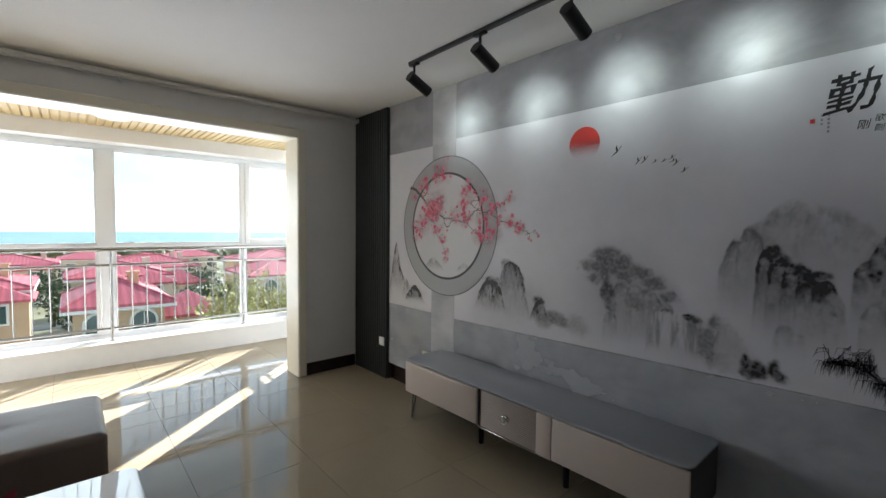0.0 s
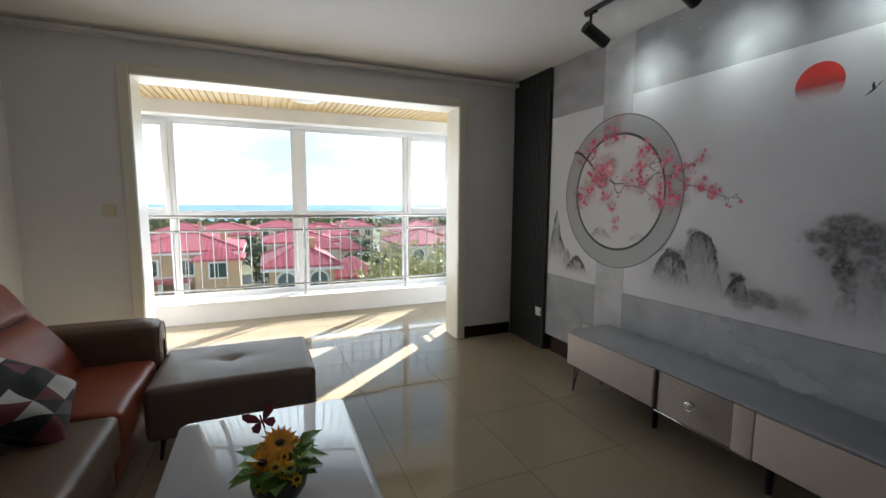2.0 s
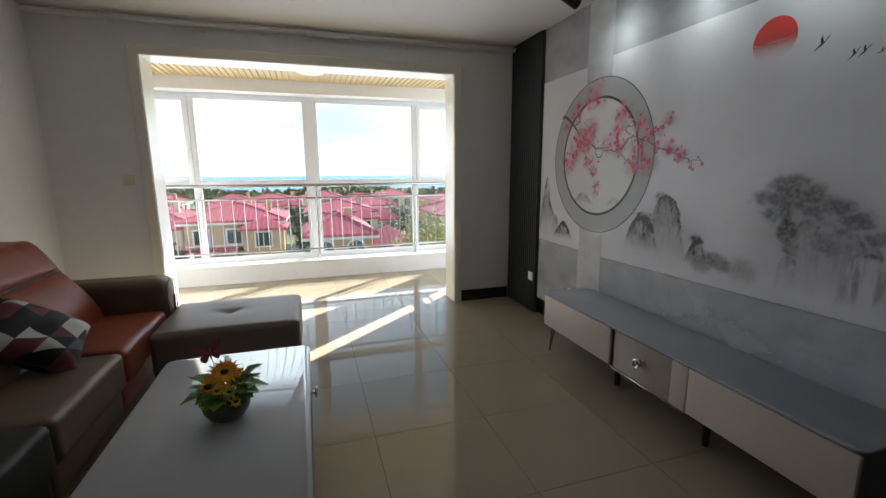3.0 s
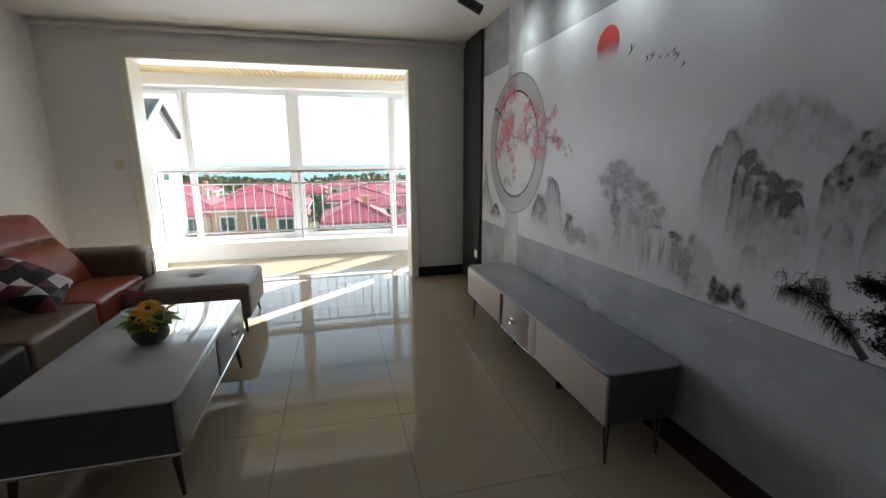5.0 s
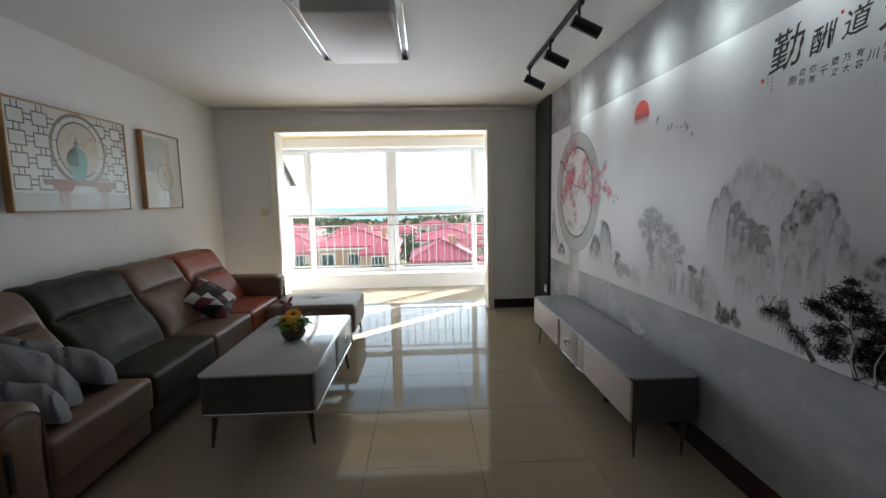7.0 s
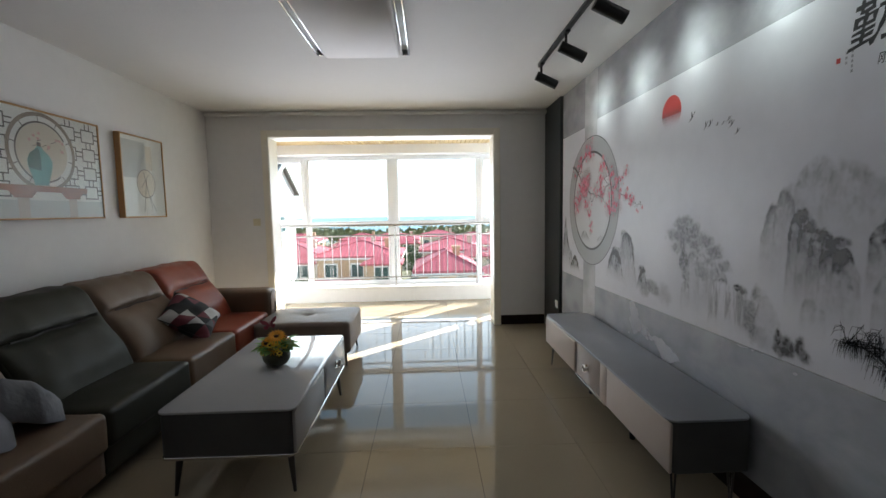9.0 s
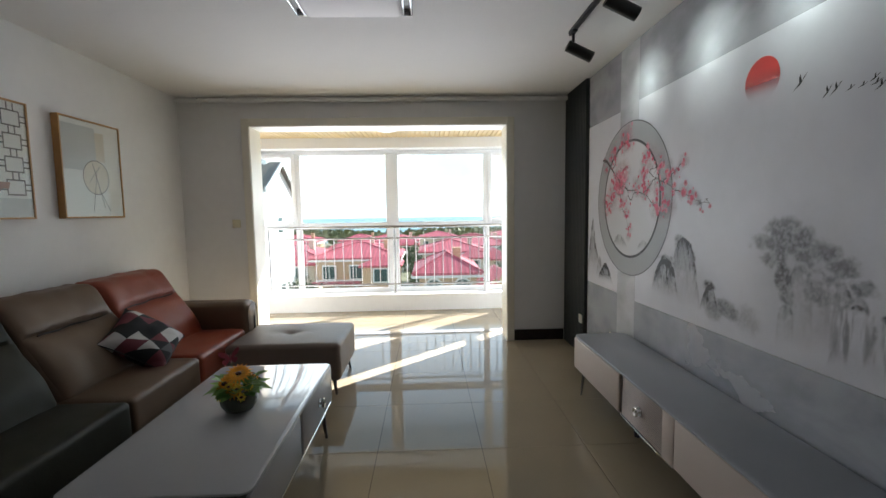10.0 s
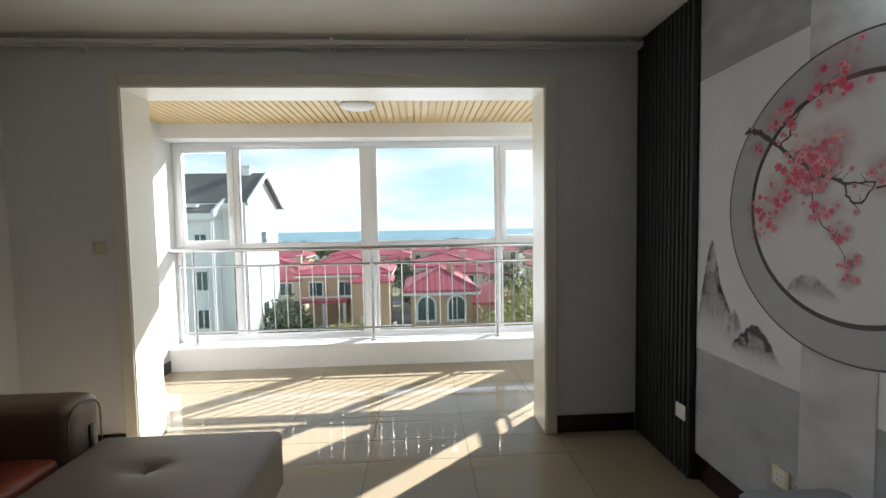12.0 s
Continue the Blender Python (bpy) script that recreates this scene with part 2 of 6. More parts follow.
# balcony shell
bm = bmesh.new()
box(bm, BX0 - 0.2, BX0, YB, 6.05, 0, BZ + 0.2)
structure("wall_balcony_west", bm, M_WALL, "white balcony side wall")
bm = bmesh.new()
box(bm, BXE, BXE + 0.1, YB, 6.05, 0, 0.245)
box(bm, BXE, BXE + 0.1, YB, 6.05, 2.385, BZ + 0.2)
box(bm, BXE, BXE + 0.1, YB, 4.60, 0.245, 2.385)
box(bm, BXE, BXE + 0.1, 5.75, 6.05, 0.245, 2.385)
structure("wall_balcony_east", bm, M_WALL, "white balcony end wall with a side window")
structure("wall_corner_pier", B(BX1, BXE, YWIN, 6.05, 0.245, 2.385), M_WALL, "white pier at the balcony corner")
structure("wall_parapet", B(BX0, BXE, YSILL, 6.05, 0, 0.215), M_WALL, "low white parapet under the balcony window")
structure("sill", B(BX0, BXE, YSILL - 0.015, YWIN, 0.215, 0.245, r=0.006), M_SILL, "white stone window sill")
structure("wall_over_window", B(BX0, BXE, YSILL, 6.05, 2.385, BZ + 0.2), M_WALL, "white wall over the balcony window")

# ---- opening casing ----
bm = bmesh.new()
for x0, x1 in ((OX0 - 0.02, OX0), (OX1, OX1 + 0.02)):
    box(bm, x0, x1, YN - 0.012, YB + 0.01, 0, OZ)
box(bm, OX0 - 0.02, OX1 + 0.02, YN - 0.012, YB + 0.01, OZ, OZ + 0.02)
structure("trim_lining", bm, M_TRIM, "cream lacquered lining of the balcony opening")
bm = bmesh.new()
for x0, x1 in ((OX0 - 0.085, OX0 - 0.006), (OX1 + 0.006, OX1 + 0.085)):
    box(bm, x0, x1, YN - 0.022, YN - 0.0005, 0, OZ + 0.085, r=0.006)
box(bm, OX0 - 0.006, OX1 + 0.006, YN - 0.022, YN - 0.0005, OZ + 0.006, OZ + 0.085, r=0.006)
structure("trim_casing", bm, M_TRIM, "cream moulded casing round the balcony opening")

# ---- balcony window ----
WX = (BX0, -1.12, 0.285, 1.71, BX1)
WZ0, WZT, WZ1 = 0.245, 1.265, 2.385
win = thing("window_1", (0.32, 5.93, 0.245), "large white framed balcony window in four bays", "window", kind="structure")


def frame_rect(bm, x0, x1, z0, z1, w, y0, y1, r=0.006):
    box(bm, x0, x0 + w, y0, y1, z0, z1, r)
    box(bm, x1 - w, x1, y0, y1, z0, z1, r)
    box(bm, x0 + w, x1 - w, y0, y1, z0, z0 + w, r)
    box(bm, x0 + w, x1 - w, y0, y1, z1 - w, z1, r)


bm = bmesh.new()
frame_rect(bm, BX0, BX1, WZ0, WZ1, 0.055, YWIN, YWIN + 0.07)
part("window_frame", bm, M_PVC, win)
for x, w in ((WX[1], 0.03), (WX[2], 0.075), (WX[3], 0.03)):
    part("mullion", B(x - w, x + w, YWIN, YWIN + 0.07, WZ0 + 0.055, WZ1 - 0.055, r=0.006), M_PVC, win)
for i in range(4):
    x0 = WX[i] + (0.055, 0.03, 0.075, 0.03)[i]
    x1 = WX[i + 1] - (0.03, 0.075, 0.03, 0.055)[i]
    part("transom", B(x0, x1, YWIN + 0.004, YWIN + 0.066, WZT - 0.03, WZT + 0.03, r=0.005), M_PVC, win)
    for z0, z1 in ((WZ0 + 0.055, WZT - 0.03), (WZT + 0.03, WZ1 - 0.055)):
        if i in (0, 3) and z0 > 1:
            bm = bmesh.new()
            frame_rect(bm, x0 - 0.012, x1 + 0.012, z0 - 0.012, z1 + 0.012, 0.065, YWIN - 0.018, YWIN + 0.03)
            sash = part("casement_sash", bm, M_PVC, win, "white casement sash with a lever handle")
            hx = x1 - 0.025 if i == 0 else x0 + 0.025
            bm = B(hx - 0.012, hx + 0.012, YWIN - 0.030, YWIN - 0.019, 1.66, 1.74, r=0.004)
            box(bm, hx - 0.009, hx + 0.009, YWIN - 0.055, YWIN - 0.040, 1.59, 1.72, r=0.004)
            tube(bm, (hx, YWIN - 0.045, 1.70), (hx, YWIN - 0.028, 1.70), 0.009)
            part("handle", bm, M_WHITEPL, sash)
            x0b, x1b, za, zb = x0 + 0.055, x1 - 0.055, z0 + 0.055, z1 - 0.055
        else:
            x0b, x1b, za, zb = x0 - 0.002, x1 + 0.002, z0 - 0.002, z1 + 0.002
            bm = bmesh.new()
            frame_rect(bm, x0, x1, z0, z1, 0.016, YWIN + 0.012, YWIN + 0.03, 0.003)
            part("glazing_bead", bm, M_PVC, win)
        pane = part("pane", B(x0b, x1b, YWIN + 0.034, YWIN + 0.040, za, zb), M_GLASS, win, "clear glass pane")
        pane.visible_shadow = False

# side window in the end wall
swin = thing("window_2", (BXE + 0.05, 5.15, 0.245), "white framed side window of the balcony", "window", kind="structure")
bm = bmesh.new()
for y0, y1 in ((4.60, 4.655), (5.695, 5.75)):
    box(bm, BXE + 0.02, BXE + 0.09, y0, y1, WZ0, WZ1, 0.006)
for z0, z1 in ((WZ0, WZ0 + 0.055), (WZT - 0.03, WZT + 0.03), (WZ1 - 0.055, WZ1)):
    box(bm, BXE + 0.02, BXE + 0.09, 4.655, 5.695, z0, z1, 0.006)
part("window_frame", bm, M_PVC, swin)
for z0, z1 in ((WZ0 + 0.055, WZT - 0.03), (WZT + 0.03, WZ1 - 0.055)):
    pane = part("pane", B(BXE + 0.05, BXE + 0.056, 4.655, 5.695, z0, z1), M_GLASS, swin, "clear glass pane")
    pane.visible_shadow = False

# ---- stainless rail before the window ----
rail = thing("balcony_railing", (0.32, 5.77, 0.245), "stainless steel safety railing with thin upright bars", "railing")
RY = 5.765
part("top_rail", T((BX0 + 0.002, RY, 1.245), (BXE - 0.03, RY, 1.245), 0.021), M_STEEL, rail)
part("upper_rail", T((BX0 + 0.10, RY, 1.075), (BXE - 0.03, RY, 1.075), 0.013), M_STEEL, rail)
part("lower_rail", T((BX0 + 0.10, RY, 0.385), (BXE - 0.03, RY, 0.385), 0.013), M_STEEL, rail)
posts = (-1.53, 0.315, 1.66)
for i, x in enumerate((*posts, 2.30)):
    bm = T((x, RY, 0.247), (x, RY, 1.226), 0.0155)
    tube(bm, (x, RY, 0.246), (x, RY, 0.256), 0.032)
    part("post", bm, M_STEEL, rail)
for z, r in ((1.245, 0.021), (1.075, 0.013), (0.385, 0.013)):
    part("side_rail", T((BXE - 0.03, YB + 0.002, z), (BXE - 0.03, RY, z), r), M_STEEL, rail)
for i in range(9):
    part("baluster", T((BXE - 0.03, RY - 0.13 * (i + 1), 0.39), (BXE - 0.03, RY - 0.13 * (i + 1), 1.07), 0.0065, seg=8), M_STEEL, rail)
x = BX0 + 0.115
while x < BXE - 0.06:
    if min(abs(x - p) for p in (*posts, 2.30)) > 0.03:
        part("baluster", T((x, RY, 0.39), (x, RY, 1.07), 0.0065, seg=8), M_STEEL, rail)
    x += 0.1345

# ---- pine board ceiling of the balcony ----
bm = bmesh.new()
x = BX0
while x < BXE - 0.01:
    box(bm, x, min(x + 0.054, BXE), YB, YSILL, BZ, BZ + 0.018, r=0.004, seg=1)
    x += 0.066
n_boards = len(bm.faces)
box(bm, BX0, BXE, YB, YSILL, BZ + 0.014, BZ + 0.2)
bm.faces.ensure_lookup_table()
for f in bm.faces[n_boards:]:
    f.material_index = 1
# backing coloured dark brown, so the shade between the boards is painted in
M_GROOVESHADE = material("shadowed_groove", (0.22, 0.14, 0.06), 0.7, vary=0.2)
structure("ceiling_balcony", bm, [M_WOODCEIL, M_GROOVESHADE], "pale pine board ceiling with open grooves")
lamp = thing("balcony_ceiling_light", (0.31, 5.02, BZ), "small white oval ceiling light on pine boards", "ceiling light")
bm = bmesh.new()
ball(bm, (0.31, 5.02, BZ - 0.006), (0.16, 0.12, 0.042), 28, 12)
part("shade", bm, M_WHITEPL, lamp)
bm = bmesh.new()
lathe(bm, [(0.10, -0.03), (0.115, -0.02), (0.115, -0.0005)], (0.31, 5.02, BZ))
part("rim", bm, M_WHITEPL, lamp)

# ---- slatted panels beside the mural ----
def slat_panel(name, y0, y1):
    p = thing(name, (XP, (y0 + y1) / 2, 0), "charcoal fluted wall panel of upright slats from floor to ceiling", "wall panel", "fluted panels")
    part("backing", B(XP - 0.02, XE - 0.0005, y0, y1, 0.001, H - 0.001), M_SLATGAP, p)
    n = round((y1 - y0) / 0.0405)
    w = (y1 - y0) / n
    for i in range(n):
        a = y0 + i * w
        part("slat", B(XP - 0.05, XP - 0.0195, a + 0.004, a + w - 0.011, 0.002, H - 0.002, r=0.004, seg=1), M_SLAT, p)


slat_panel("slatted_panel", 3.455, YN - 0.001)
slat_panel("slatted_panel", -1.04, -0.435)

# ---- baseboards ----
structure("baseboard_north_east", B(OX1 + 0.086, XP - 0.052, YN - 0.014, YN - 0.0005, 0.001, 0.122, r=0.003), M_BASE, "black marble baseboard")
structure("baseboard_north_west", B(XW + 0.015, OX0 - 0.086, YN - 0.014, YN - 0.0005, 0.001, 0.122, r=0.003), M_BASE, "black marble baseboard")
structure("baseboard_east", B(XE - 0.014, XE - 0.0005, -0.434, 3.454, 0.001, MZ0 - 0.002, r=0.003), M_BASE_RED, "dark red marble baseboard under the mural")
structure("baseboard_west", B(XW + 0.0005, XW + 0.014, YS, YN - 0.001, 0.001, 0.122, r=0.003), M_BASE, "black marble baseboard")
structure("baseboard_balcony", B(BX0 + 0.0005, BX0 + 0.014, YB + 0.011, YSILL - 0.001, 0.001, 0.122, r=0.003), M_BASE_RED, "dark red marble baseboard on the balcony")

# ---- outdoors ----
GZ = -8.6
M_GRASS = material("dry_grass", (0.30, 0.28, 0.18), 0.9, vary=0.5, scale=0.12)
M_ROAD = material("pale_concrete_road", (0.42, 0.40, 0.37), 0.85, vary=0.12, scale=0.5)
M_SEA = material("sea_water", (0.26, 0.40, 0.47), 0.6, spec=0.15, vary=0.15, scale=0.01)
M_ROOF = material("red_roof_sheet", (0.60, 0.13, 0.165), 0.5, vary=0.10, scale=0.6, stretch=(1, 1, 1))


def course_lines(mat, direction, scale, low):
    """Rows of roof covering as fine darker lines."""
    n, l = mat.node_tree.nodes, mat.node_tree.links
    tc, wave, rng_map, mul = n.new("ShaderNodeTexCoord"), n.new("ShaderNodeTexWave"), n.new("ShaderNodeMapRange"), n.new("ShaderNodeVectorMath")
    wave.bands_direction = direction
    wave.inputs["Scale"].default_value, wave.inputs["Distortion"].default_value = scale, 0.3
    rng_map.inputs["To Min"].default_value, rng_map.inputs["To Max"].default_value = low, 1.08
    mul.operation = "SCALE"
    base = n["Principled BSDF"].inputs["Base Color"]
    l.new(tc.outputs["Object"], wave.inputs["Vector"])
    l.new(wave.outputs["Fac"], rng_map.inputs["Value"])
    l.new(base.links[0].from_socket, mul.inputs[0])
    l.new(rng_map.outputs[0], mul.inputs["Scale"])
    l.new(mul.outputs[0], base)


course_lines(M_ROOF, "X", 0.75, 0.72)
M_STUCCO = material("ochre_stucco", (0.58, 0.40, 0.26), 0.85, vary=0.08, scale=0.8, spread=0.3)
M_PALESTUCCO = material("cream_stucco", (0.66, 0.585, 0.48), 0.85, vary=0.08, scale=0.8)
M_WHITEWALL = material("white_facade", (0.80, 0.80, 0.78), 0.8, vary=0.04, scale=0.6)
M_WINDARK = material("dark_window_glass", (0.05, 0.09, 0.09), 0.1, spec=0.6, vary=0.2, scale=0.7)
M_GREYROOF = material("grey_brown_roof_tile", (0.22, 0.20, 0.18), 0.8, vary=0.25, scale=3, stretch=(1, 4, 1))
course_lines(M_GREYROOF, "Z", 1.3, 0.55)
M_BARK = material("bark", (0.10, 0.075, 0.05), 0.9, vary=0.3, scale=8)
M_LEAF = material("yellow_green_leaf", (0.42, 0.37, 0.11), 0.7, vary=0.4, scale=1.2)
M_LEAFD = material("dark_green_leaf", (0.055, 0.085, 0.03), 0.7, vary=0.4, scale=1.2)



def ground_z(y):
    """The land falls gently towards the shore."""
    return GZ - 0.030 * max(0.0, y - 42.0)


def sheet(name, xs, ys, zf, mat, label, lift=0.0):
    bm = bmesh.new()
    rows = [[bm.verts.new((x, y, zf(y) + lift)) for x in xs] for y in ys]
    for a, b in zip(rows, rows[1:]):
        for i in range(len(xs) - 1):
            bm.faces.new((a[i], a[i + 1], b[i + 1], b[i]))
    return structure(name, bm, mat, label)


SEA = ground_z(240.0)
sheet("ground", (-700, 700), (7.0, 42.0, 260.0), ground_z, M_GRASS, "dry grass and plots between the houses")
structure("water", B(-3000, 3000, 236, 1500, SEA - 1.0, SEA), M_SEA, "turquoise sea out to the horizon")
bm = bmesh.new()
for y in (24.5, 36.5, 47.0, 59.0):
    bm.faces.new([bm.verts.new((x, yy, ground_z(yy) + 0.03)) for x, yy in ((-120, y), (150, y), (150, y + 3.6), (-120, y + 3.6))])
for x in (-13.6, 7.2, 24.0):
    for ya, yb in ((9, 42), (42, 150)):
        bm.faces.new([bm.verts.new((xx, yy, ground_z(yy) + 0.036)) for xx, yy in ((x, ya), (x + 3.2, ya), (x + 3.2, yb), (x, yb))])
structure("road", bm, M_ROAD, "pale concrete lanes between the villas")


def hip_roof(bm, x0, x1, y0, y1, z, rise, over=0.5):
    x0, x1, y0, y1 = x0 - over, x1 + over, y0 - over, y1 + over
    w, d = x1 - x0, y1 - y0
    s = min(w, d) / 2
    if w >= d:
        r0, r1 = Vector((x0 + s * 0.98, (y0 + y1) / 2, z + rise)), Vector((x1 - s * 0.98, (y0 + y1) / 2, z + rise))
    else:
        r0, r1 = Vector(((x0 + x1) / 2, y0 + s * 0.98, z + rise)), Vector(((x0 + x1) / 2, y1 - s * 0.98, z + rise))
    c = [bm.verts.new(v) for v in ((x0, y0, z), (x1, y0, z), (x1, y1, z), (x0, y1, z))]
    e = [bm.verts.new(v) for v in ((x0, y0, z - 0.18), (x1, y0, z - 0.18), (x1, y1, z - 0.18), (x0, y1, z - 0.18))]
    a, b = bm.verts.new(r0), bm.verts.new(r1)
    if w >= d:
        faces = [(c[0], c[1], b, a), (c[1], c[2], b), (c[2], c[3], a, b), (c[3], c[0], a)]
    else:
        faces = [(c[0], c[1], a), (c[1], c[2], b, a), (c[2], c[3], b), (c[3], c[0], a, b)]
    for f in faces:
        bm.faces.new(f)
    for i in range(4):
        bm.faces.new((e[i], e[(i + 1) % 4], c[(i + 1) % 4], c[i]))
    bm.faces.new(e[::-1])
    return r0, r1


def arch_panel(bm, x, y, z0, w, h, depth, arched=True):
    """An upright panel facing -y, round-headed or square."""
    pts = [(x - w / 2, z0), (x + w / 2, z0)]
    if arched:
        zc = z0 + h - w / 2
        pts += [(x + w / 2 * math.cos(a), zc + w / 2 * math.sin(a)) for a in [math.pi * i / 10 for i in range(11)]]
    else:
        pts += [(x + w / 2, z0 + h), (x - w / 2, z0 + h)]
    fr = [bm.verts.new((px, y - depth, pz)) for px, pz in pts]
    bk = [bm.verts.new((px, y, pz)) for px, pz in pts]
    bm.faces.new(fr)
    n = len(pts)
    for i in range(n):
        bm.faces.new((fr[i], fr[(i + 1) % n], bk[(i + 1) % n], bk[i]))


def house_window(parent, x, y, z0, w, h, arched):
    bm = bmesh.new()
    arch_panel(bm, x, y, z0 - 0.14, w + 0.28, h + 0.28, 0.10, arched)
    wd = part("window", bm, M_WHITEWALL, parent, "white surround with dark glass", smooth=False)
    bm = bmesh.new()
    arch_panel(bm, x, y - 0.10, z0, w, h, 0.03, arched)
    part("pane", bm, M_WINDARK, wd, smooth=False)
    bm = B(x - 0.03, x + 0.03, y - 0.16, y - 0.131, z0, z0 + h - 0.04)
    part("glazing_bar", bm, M_WHITEWALL, wd, smooth=False)


def villa(x0, x1, y0, depth, eave, rise, wall_mat, arched, wing):
    """Two-storey villa with a hipped red roof; its front faces the flats."""
    drop = ground_z(y0) - GZ
    eave += drop
    base = ground_z(y0 + depth)
    tone = "ochre" if wall_mat is M_STUCCO else "cream"
    v = thing("villa", ((x0 + x1) / 2, y0 + depth / 2, base), tone + " two-storey villa with a hipped red roof", "house", "villas by the sea")
    if arched:
        bm = B(x0, x1, y0, y0 + depth, base, eave - 0.1)
    else:
        xm, zf = x0 + (x1 - x0) * 0.55, eave - 2.6
        bm = B(x0, x1, y0, y0 + depth, zf, eave - 0.1)
        box(bm, xm, x1, y0 + 0.15, y0 + depth, base, zf - 0.002)
        box(bm, x0, xm - 0.002, y0 + 2.4, y0 + depth, base, zf - 0.002)
    part("wall", bm, wall_mat, v, smooth=False)
    bm = bmesh.new()
    r0, r1 = hip_roof(bm, x0, x1, y0, y0 + depth, eave, rise)
    roof = part("roof", bm, M_ROOF, v, smooth=False)
    bm = bmesh.new()
    ox0, ox1, oy0, oy1 = x0 - 0.5, x1 + 0.5, y0 - 0.5, y0 + depth + 0.5
    for p, q in (((ox0, oy0), r0), ((ox0, oy1), r0 if r0.x != r1.x else r1), ((ox1, oy0), r1 if r0.x != r1.x else r0), ((ox1, oy1), r1)):
        tube(bm, (p[0], p[1], eave), q, 0.09, seg=6)
    tube(bm, r0, r1, 0.1, seg=6)
    part("ridge_cap", bm, M_ROOF, roof, smooth=False)
    bm = bmesh.new()
    frame = [(ox0, oy0, ox1, oy0 + 0.12), (ox0, oy1 - 0.12, ox1, oy1), (ox0, oy0 + 0.12, ox0 + 0.12, oy1 - 0.12), (ox1 - 0.12, oy0 + 0.12, ox1, oy1 - 0.12)]
    for a, b, c, d in frame:
        box(bm, a - 0.06, c + 0.06, b - 0.06, d + 0.06, eave - 0.36, eave - 0.185)
    part("eaves", bm, M_WHITEWALL, roof, smooth=False)
    cx = x1 - 1.3
    bm = B(cx - 0.28, cx + 0.28, y0 + depth * 0.45, y0 + depth * 0.45 + 0.55, eave + 0.2, eave + rise + 0.15)
    box(bm, cx - 0.36, cx + 0.36, y0 + depth * 0.45 - 0.08, y0 + depth * 0.45 + 0.63, eave + rise + 0.15, eave + rise + 0.3)
    part("chimney", bm, wall_mat, v, smooth=False)
    n = max(2, round((x1 - x0) / 3.0))
    for i in range(n):
        x = x0 + (i + 0.5) * (x1 - x0) / n
        if arched or x < x0 + (x1 - x0) * 0.55:
            house_window(v, x, y0, eave - 2.15, 1.15, 1.6 if arched else 1.25, arched)
        if arched:
            house_window(v, x, y0, eave - 4.6, 1.3, 1.3, False)
    if wing:
        wx0, wx1 = (x1 + 0.002, x1 + 3.6) if wing > 0 else (x0 - 3.6, x0 - 0.002)
        part("wing_wall", B(wx0, wx1, y0 + 1.2, y0 + depth - 1, base, eave - 1.3), wall_mat, v, smooth=False)
        bm = bmesh.new()
        hip_roof(bm, wx0, wx1, y0 + 1.2, y0 + depth - 1, eave - 1.2, 1.3, 0.4)
        part("wing_roof", bm, M_ROOF, v, smooth=False)
        house_window(v, (wx0 + wx1) / 2, y0 + 1.2, eave - 3.3, 1.0, 1.2, False)
    if not arched:
        g = ground_z(y0)
        part("porch_roof", B(x0 - 0.3, xm, y0 - 1.3, y0 - 0.002, zf - 0.1, zf + 0.16), M_ROOF, v, smooth=False)
        for q in (x0 + 0.15, (x0 + xm) / 2, xm - 0.3):
            part("column", T((q, y0 - 1.05, base), (q, y0 - 1.05, zf - 0.101), 0.15, seg=10), M_WHITEWALL, v)
        part("balustrade", B(x0 + 0.2, xm - 0.4, y0 - 1.1, y0 - 1.0, g + 0.55, g + 0.75), M_WHITEWALL, v, smooth=False)
        part("string_course", B(x0 - 0.05, xm + 0.45, y0 - 0.06, y0 - 0.001, zf + 0.17, zf + 0.33), M_WHITEWALL, v, smooth=False)
        bx0, by = xm + 0.5, y0 - 1.7
        part("bay_wall", B(bx0, x1 + 0.3, by, y0 - 0.065, base, eave - 0.75), wall_mat, v, smooth=False)
        bm = bmesh.new()
        hip_roof(bm, bx0, x1 + 0.3, by, y0 + 2.2, eave - 0.65, 1.0, 0.35)
        part("bay_roof", bm, M_ROOF, v, smooth=False)
        gx = (bx0 + x1 + 0.3) / 2
        house_window(v, gx, by, eave - 2.25, 1.25, 1.2, False)
        part("garage_door", B(gx - 0.95, gx + 0.95, by - 0.05, by - 0.001, g - 0.2, g + 1.7), M_WHITEWALL, v, "white panelled garage door", smooth=False)
    return v


rng = random.Random(4)
EAVE = -3.2
villa(0.15, 4.45, 31.0, 6.0, EAVE + 0.2, 1.3, M_STUCCO, True, 1)
villa(-10.6, -2.4, 43.0, 7.5, EAVE + 0.25, 1.25, M_STUCCO, False, 0)
villa(-19.5, -12.2, 49.0, 8.0, EAVE, 1.3, M_PALESTUCCO, False, 0)
villa(0.2, 7.6, 51.5, 7.5, EAVE + 0.2, 1.2, M_PALESTUCCO, False, 1)
villa(13.5, 20.0, 43.0, 7.5, EAVE + 0.1, 1.3, M_PALESTUCCO, True, 0)
for row, y in enumerate((64.0, 82.0, 103.0)):
    x = -52.0 + 5.0 * (row % 2)
    while x < 75:
        w = rng.uniform(8.0, 10.5)
        villa(x, x + w, y + rng.uniform(-1.5, 1.5), rng.uniform(7.5, 9.5), EAVE + rng.uniform(-0.2, 0.5), rng.uniform(1.15, 1.5), rng.choice((M_STUCCO, M_PALESTUCCO, M_PALESTUCCO)), rng.random() < 0.3, 0)
        x += w + rng.uniform(6.0, 11.0)
